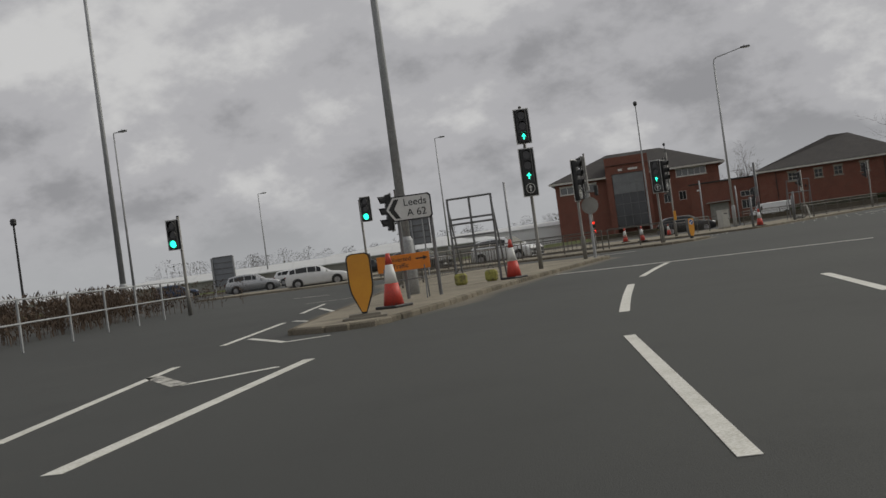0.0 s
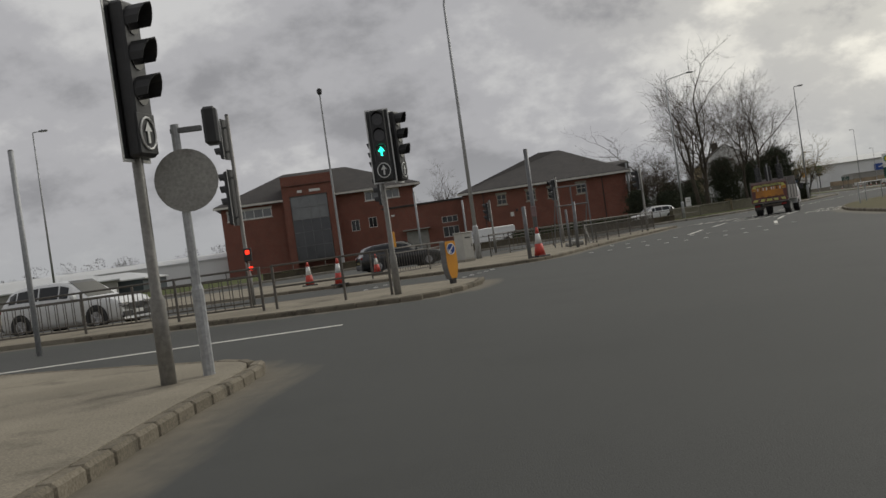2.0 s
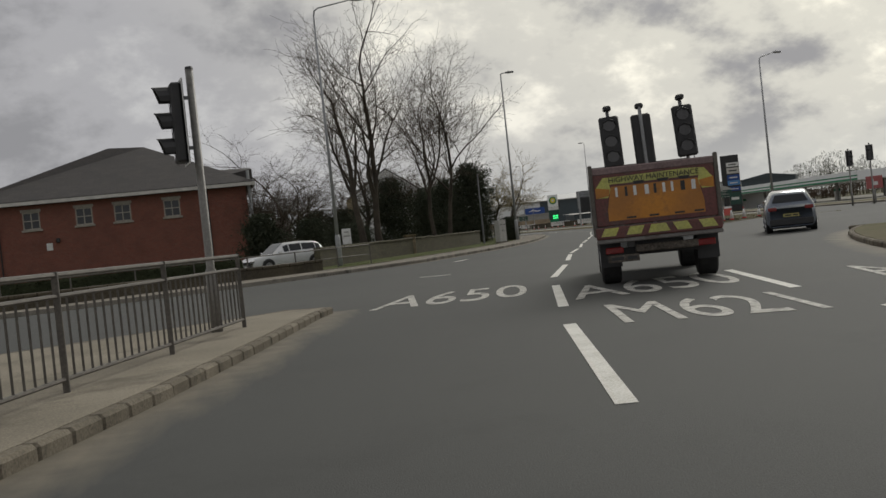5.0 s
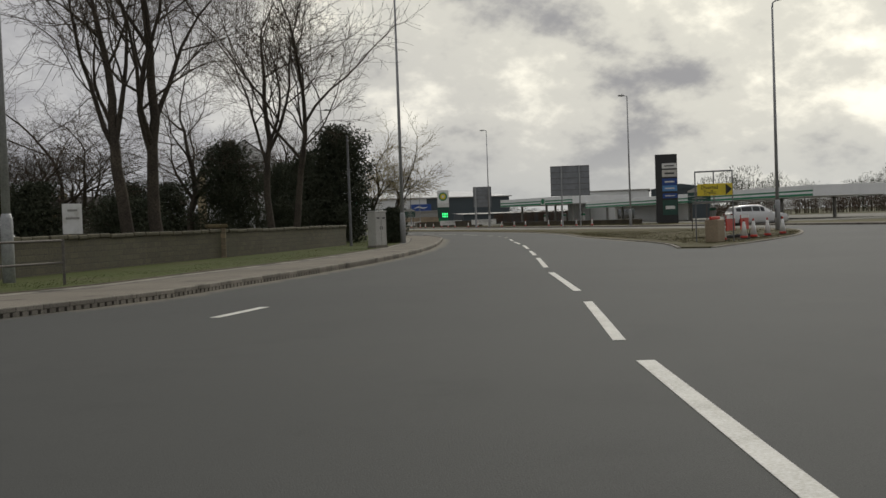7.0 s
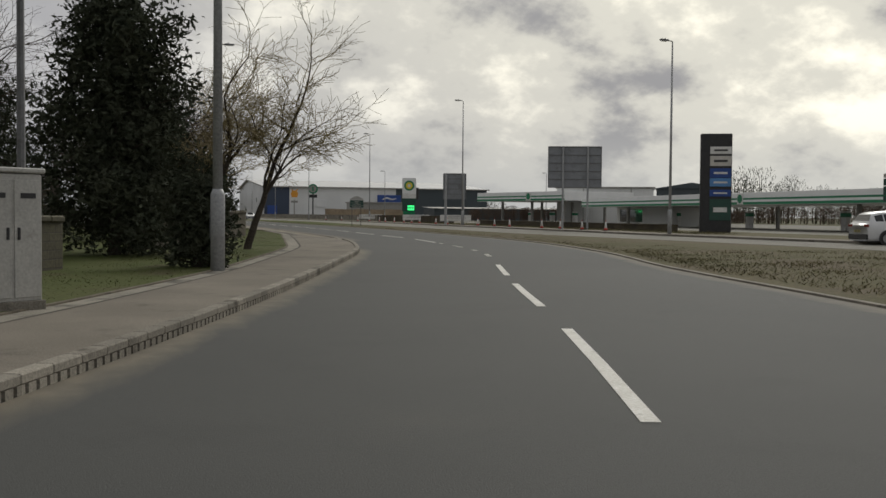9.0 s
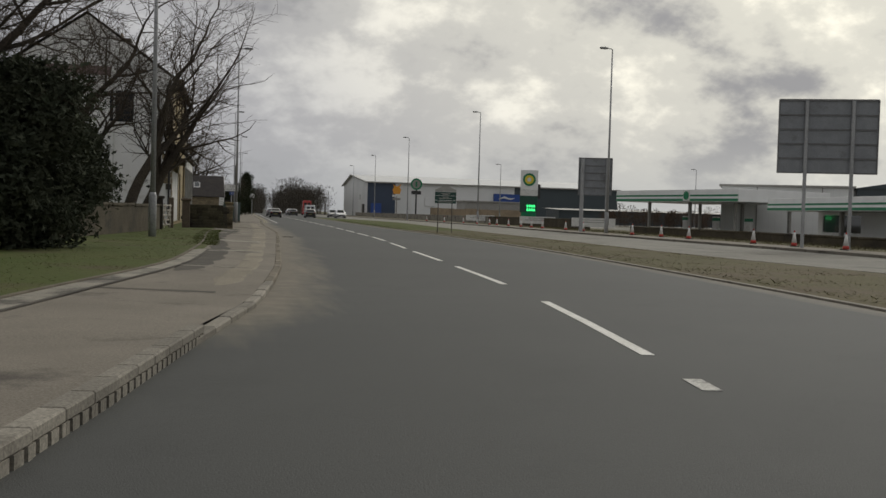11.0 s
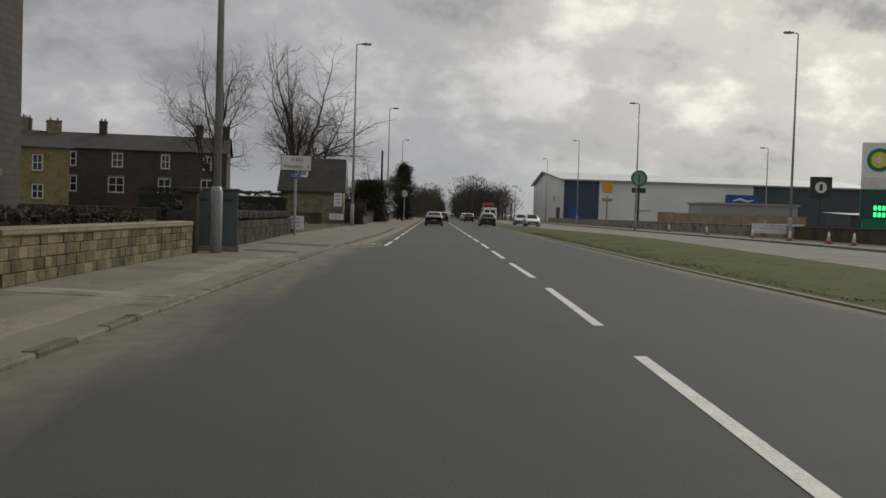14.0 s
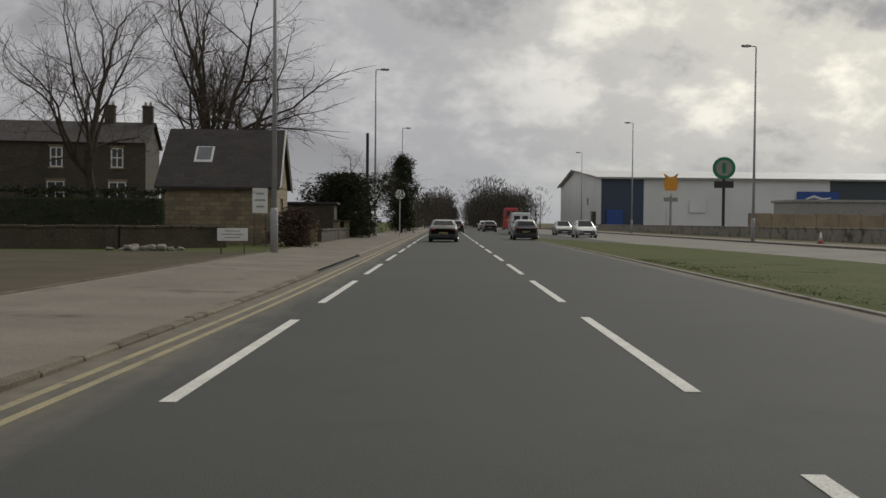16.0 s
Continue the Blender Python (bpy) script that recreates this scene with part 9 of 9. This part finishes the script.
def hedge(pts, tall, wide, seed, label, mat=M_HEDGE, per=260):
    rr = random.Random(seed)
    t = thing("hedge", label, "hedge", group="hedges", kind="")
    core, leaves = S(), []
    for a, b in zip(pts, pts[1:]):
        A, B = Vector((*a, 0)), Vector((*b, 0))
        u = (B - A).normalized()
        L = (B - A).length
        n = Vector((-u.y, u.x, 0))
        core.box(L / 2, 0, tall * 0.43, L, wide * 0.6, tall * 0.82, 0.1, m=Matrix.Translation(A) @ Matrix.Rotation(math.atan2(u.y, u.x), 4, "Z"))
        for i in range(int(L * per)):
            s, w, z = rr.uniform(0, L), rr.uniform(-1, 1), rr.random()
            lump = 1 + 0.10 * noise.noise(A * 0.3 + Vector((s * 0.9, w, 0)))
            if rr.random() < 0.5:
                z = 1.0 + rr.gauss(0, 0.022)
            else:
                w = math.copysign(1.0 + rr.gauss(0, 0.08), w)
            leaves.append(A + u * s + n * (w * wide / 2 * 0.9) + Vector((0, 0, max(z * lump * tall * 0.95, 0.05))))
    part("inner_foliage", core, mat, t)
    part("foliage", leaf_mass(leaves, 0.10, rr), mat, t, "clipped dark leaves")
    return t


# garden on the bend
bare_tree(-22.2, -15.3, 18.5, 11, "tall upright bare tree with forked trunks behind the wall", 5.0, 2, 0.24, base_r=0.27, climb=0.22, levels=5)
bare_tree(-15.4, -5.3, 16.0, 14, "tall bare tree forking low beside the evergreens", 5.4, 2, 0.20, base_r=0.21, climb=0.20, levels=5)
bare_tree(-17.0, 21.0, 17.5, 21, "broad bare tree behind the evergreens", 7.5, 1, 0.26, base_r=0.36, climb=0.10)
bare_tree(-25.0, 17.0, 14.0, 22, "tangled bare tree at the back of the garden", 6.5, 2, 0.2, base_r=0.24, climb=0.08)
bare_tree(-6.2, 10.2, 8.6, 31, "small pale-twigged tree by the footway", 3.3, 2, 0.2, base_r=0.15, mat=M_BUD, shift=0.6)
evergreen(-9.9, 6.2, 6.9, 5.6, 5, "broad dark evergreen behind the cabinet", count=15000)
evergreen(-14.5, 19.0, 7.1, 6.6, 6, "tall dark evergreen in the garden", count=14000, taper=0.45)
evergreen(-8.6, -0.4, 1.9, 1.8, 27, "low dark bush beside the cabinet", count=3000, taper=0.2)
evergreen(-26.0, -12.5, 3.0, 3.4, 8, "rounded dark evergreen behind the stone wall", count=6000)
evergreen(-29.0, -12.0, 3.6, 4.0, 9, "dark rounded shrub behind parked cars", count=6000)
evergreen(-22.5, -4.0, 2.6, 5.0, 12, "low dark shrub at the back of the garden", count=6000, taper=0.2)
evergreen(-30.0, 4.0, 3.4, 9.0, 13, "wide dark shrubbery at the back of the garden", count=9000, taper=0.2)
evergreen(-20.5, 32.0, 5.0, 7.0, 28, "dense dark shrubbery behind the gardens", count=9000, taper=0.2)
evergreen(-17.2, 34.0, 5.0, 6.0, 29, "dense dark shrubbery behind the gardens", count=9000, taper=0.2)
hedge([(-42, -33.5), (-31, -27.0)], 1.2, 1.0, 3, "low scrubby dark hedge behind the fence")
bare_tree(-33, 2.0, 9.0, 41, "bare tree beside the brick building", 3.2, 1, base_r=0.18)
bare_tree(-29.5, -3.0, 8.0, 43, "small bare tree beside the brick building", 3.0, 1, base_r=0.14)
bare_tree(-27.5, 6.0, 9.0, 44, "small bare tree behind the shrubs", 3.5, 2, base_r=0.14)
bare_tree(-54.0, 18.0, 13.5, 47, "bare tree showing above the roofs", 4.0, base_r=0.2)
# roadside trees before the shop
evergreen(-3.2, 39.3, 4.5, 5.0, 15, "big dark evergreen bush on the verge", count=17000, taper=0.25)
evergreen(-7.4, 36.0, 6.6, 6.0, 19, "tall ivy-clad dark evergreen mass", count=12000, taper=0.3)
evergreen(-6.8, 29.0, 6.4, 5.2, 16, "ivy-clad dark evergreen mass", count=9000, taper=0.3)
evergreen(-8.2, 22.0, 6.6, 5.0, 26, "ivy-clad dark evergreen mass", count=8000, taper=0.3)
evergreen(-4.8, 50.0, 4.8, 4.2, 17, "dark evergreen behind the garden wall", count=14000, taper=0.35)
evergreen(-3.2, 57.0, 4.4, 2.6, 18, "ivy-covered stump behind the garden wall", count=9000, taper=0.4)
bare_tree(-2.3, 60.6, 13.5, 53, "bare tree with many low spreading limbs before the shop", 5.8, 2, 0.17, base_r=0.33, climb=0.10, levels=5)
bare_tree(-1.3, 62.6, 10.5, 55, "leaning bare tree with thick dark limbs behind the wall", 4.4, 1, 0.20, base_r=0.34, climb=0.05, lean=0.34, shift=0.45, levels=4)
bare_tree(-6.0, 41.0, 14.5, 52, "spreading ivy-hung bare tree over the verge", 6.4, 2, base_r=0.32, climb=0.06, shift=0.3)
bare_tree(-7.5, 53.0, 12.0, 54, "tall bare tree behind the wall", 4.5, 2, base_r=0.28, levels=5)
# behind the terrace and barn
bare_tree(-6.5, 172.5, 19.0, 61, "wide bare tree before the terrace", 6.2, 1, 0.42, base_r=0.42, climb=0.06)
bare_tree(0.9, 166.5, 18.5, 62, "tall pollarded bare tree behind the barn", 4.2, 1, 0.36, base_r=0.42, climb=0.14, levels=5)
bare_tree(2.95, 165.5, 17.0, 63, "tall pollarded bare tree behind the barn", 5.6, 1, 0.37, shift=0.15, base_r=0.42, climb=0.12, levels=5)
hedge([(-9.6, 151.0), (-6, 151.5), (1.7, 153.0)], 2.58, 1.6, 71, "clipped dark hedge beside the barn", per=300)
hedge([(3.4, 97.5), (3.7, 107), (3.9, 116)], 1.3, 0.9, 72, "rough low hedge behind the stone wall", M_FARTREE, 260)
hedge([(2.6, 83.2), (3.1, 94)], 1.05, 0.7, 73, "low brown clipped hedge behind the garden wall", M_SCRUB, 300)
evergreen(8.2, 181, 4.5, 7.0, 74, "big dark brown bush beside the footway", M_HEDGE, 16000, 0.12)
evergreen(12.9, 216.3, 8.4, 4.6, 75, "dark tall evergreen by the footway", M_HEDGE, 13000, 0.4)
evergreen(7.25, 153.4, 1.7, 2.0, 76, "low brown bush behind the lamp post", M_SCRUB, 3500, 0.3)
bare_tree(10.0, 206, 9.0, 77, "bare tree past the evergreens", 3.5, base_r=0.2)
bare_tree(12.8, 232, 8.5, 78, "bare roadside tree far along the road", 3.5, base_r=0.2)


def woodland(line, tall, seed, label, deep=8, per=7, fine=0.03, mat=None, sprays=48, thin=0.28):
    """A far belt of bare woodland and scrub as one thing: stems with many upswept fine sprays."""
    rr = random.Random(seed)
    s = S()
    for a, b in zip(line, line[1:]):
        A, B = Vector((*a, 0)), Vector((*b, 0))
        L = (B - A).length
        for i in range(int(L * per / 8) + 1):
            p = A.lerp(B, rr.random()) + Vector((rr.uniform(-deep, deep), rr.uniform(-deep, deep), 0))
            h = tall * rr.uniform(0.6, 1.0) * (0.8 + 0.4 * noise.noise(p * 0.05))
            s.tube([p, p + Vector((0, 0, h * 0.85))], [h * 0.014, h * 0.003], 3, False)
            w = h * rr.uniform(0.26, 0.42)
            for j in range(sprays):
                z = h * (0.15 + 0.85 * rr.random() ** 0.75)
                r = w * math.sqrt(max(1.02 - ((z / h - 0.55) / 0.48) ** 2, 0.03)) * rr.random() ** 0.4
                az = rr.uniform(0, 6.28)
                q = p + Vector((math.cos(az) * r, math.sin(az) * r, z))
                k = h * fine * rr.uniform(0.6, 1.3)
                d = Vector((math.cos(az) * 0.5 + rr.gauss(0, 0.3), math.sin(az) * 0.5 + rr.gauss(0, 0.3), 0.8)).normalized() * k
                e = Vector((rr.gauss(0, 1), rr.gauss(0, 1), 0)).normalized() * k * thin
                s.add([q - d, q + e, q + d, q - e], [(0, 1, 2, 3)])
    return solid("woodland", s, mat or M_FARTREE, label, "woodland", kind="stuff")


woodland([(38, 330), (44, 400), (50, 520)], 12.5, 81, "brown bare trees on the far side of the road", 7, 20, 0.05, None, 105, 0.12)
woodland([(18, 290), (26, 400), (44, 640)], 9.5, 82, "bare roadside trees in the distance", 4, 12, 0.05, None, 105, 0.12)
woodland([(30, 820), (80, 830)], 14, 83, "far trees closing the road's end", 10, 14, 0.05, None, 120, 0.05)
woodland([(128, 168), (151, 148), (185, 112), (220, 60)], 13, 84, "dark trees beyond the petrol station", 9, 24, 0.035, M_HEDGE, 150, 0.16)
woodland([(108, 152), (132, 122), (160, 80)], 4.5, 91, "brown scrub beyond the petrol station", 4, 40, 0.07, M_SCRUB)
woodland([(70, 173.5), (98, 172.5), (126, 156)], 3.6, 96, "brown scrub along the back of the forecourt", 1.6, 60, 0.07, M_SCRUB)
woodland([(160, 420), (260, 330), (380, 240)], 9, 85, "low wooded skyline past the warehouse", 12, 8, 0.035, None, 110, 0.45)
woodland([(-190, 40), (-120, 90), (-60, 130)], 9, 86, "low wooded skyline behind the roofs", 10, 7, 0.025, None, 150, 0.40)
woodland([(-46, 2), (-34, 22), (-20, 46)], 7.0, 79, "bare scrubby trees closing the back of the garden", 4, 14, 0.035)
woodland([(-44, 58), (-26, 62), (-10, 68)], 6.5, 80, "dark scrubby trees behind the gardens", 3, 22, 0.04)
woodland([(-230, -130), (-190, -40)], 7, 87, "scrubby far hedges past the junction", 8, 16, 0.028, None, 150, 0.5)
woodland([(-95, -118), (-80, -112), (-70, -108)], 2.2, 88, "brown scrub behind the pedestrian railing", 2.5, 40, 0.07, M_SCRUB)
woodland([(-75, -132), (-66, -124), (-60, -117)], 1.9, 89, "brown scrub behind the pedestrian railing", 2.0, 50, 0.07, M_SCRUB)
woodland([(-58, -160), (-55.5, -140), (-59, -128), (-64, -117)], 1.9, 90, "brown scrub behind the pedestrian railing", 1.6, 60, 0.07, M_SCRUB)


def grass_tufts(line, width, per, tall, seed, mat, label):
    """Blades of grass along a verge, as one thing."""
    rr = random.Random(seed)
    s = S()
    for p, u in along(line, 1.0):
        for i in range(per):
            o = rr.uniform(0.05, 1.0) * width
            f = rr.random()
            b = Vector((p.x - u.y * o + u.x * f, p.y + u.x * o + u.y * f, 0.05 if width < -4 else 0.1))
            if width < -4 and b.x > across(b.y, MF) - 0.25:
                continue
            h = tall * rr.uniform(0.3, 1.1) * (0.8 + 0.4 * noise.noise(b * 0.5))
            if h < 0.02:
                continue
            a = rr.uniform(0, math.pi)
            w = Vector((math.cos(a), math.sin(a), 0)) * 0.016
            tip = b + Vector((rr.gauss(0, 0.09), rr.gauss(0, 0.09), h * 0.8))
            s.add([b - w, b + w, tip], [(0, 1, 2)])
    return solid("grass_tufts", s, mat, label, "grass", kind="stuff")


grass_tufts([p for p in MN if 81 < p[1] < 150], -4.5, 420, 0.055, 91, M_GREENGR, "short green grass along the central reservation")
grass_tufts([p for p in MN if -8 < p[1] < 82], -4.5, 240, 0.08, 92, M_TANGR, "dull short grass along the central reservation")
grass_tufts([p for p in MN if -21 < p[1] < 10], -10.0, 520, 0.13, 95, M_TANGR, "rough tan grass over the reservation's broad end")
grass_tufts([p for p in KI if -32 < p[1] < 66], 3.0, 300, 0.085, 93, M_GRASS, "short tufts of grass behind the footway")
grass_tufts([p for p in offset(KI, -0.55) if 42 < p[1] < 65], 0.9, 260, 0.10, 97, M_GRASS, "grass grown over the back of the footway")
grass_tufts([p for p in offset(FK, -2.7) if 30 < p[1] < 120], -3.5, 60, 0.35, 94, M_DRYGR, "tall dry grass beyond the far footway")
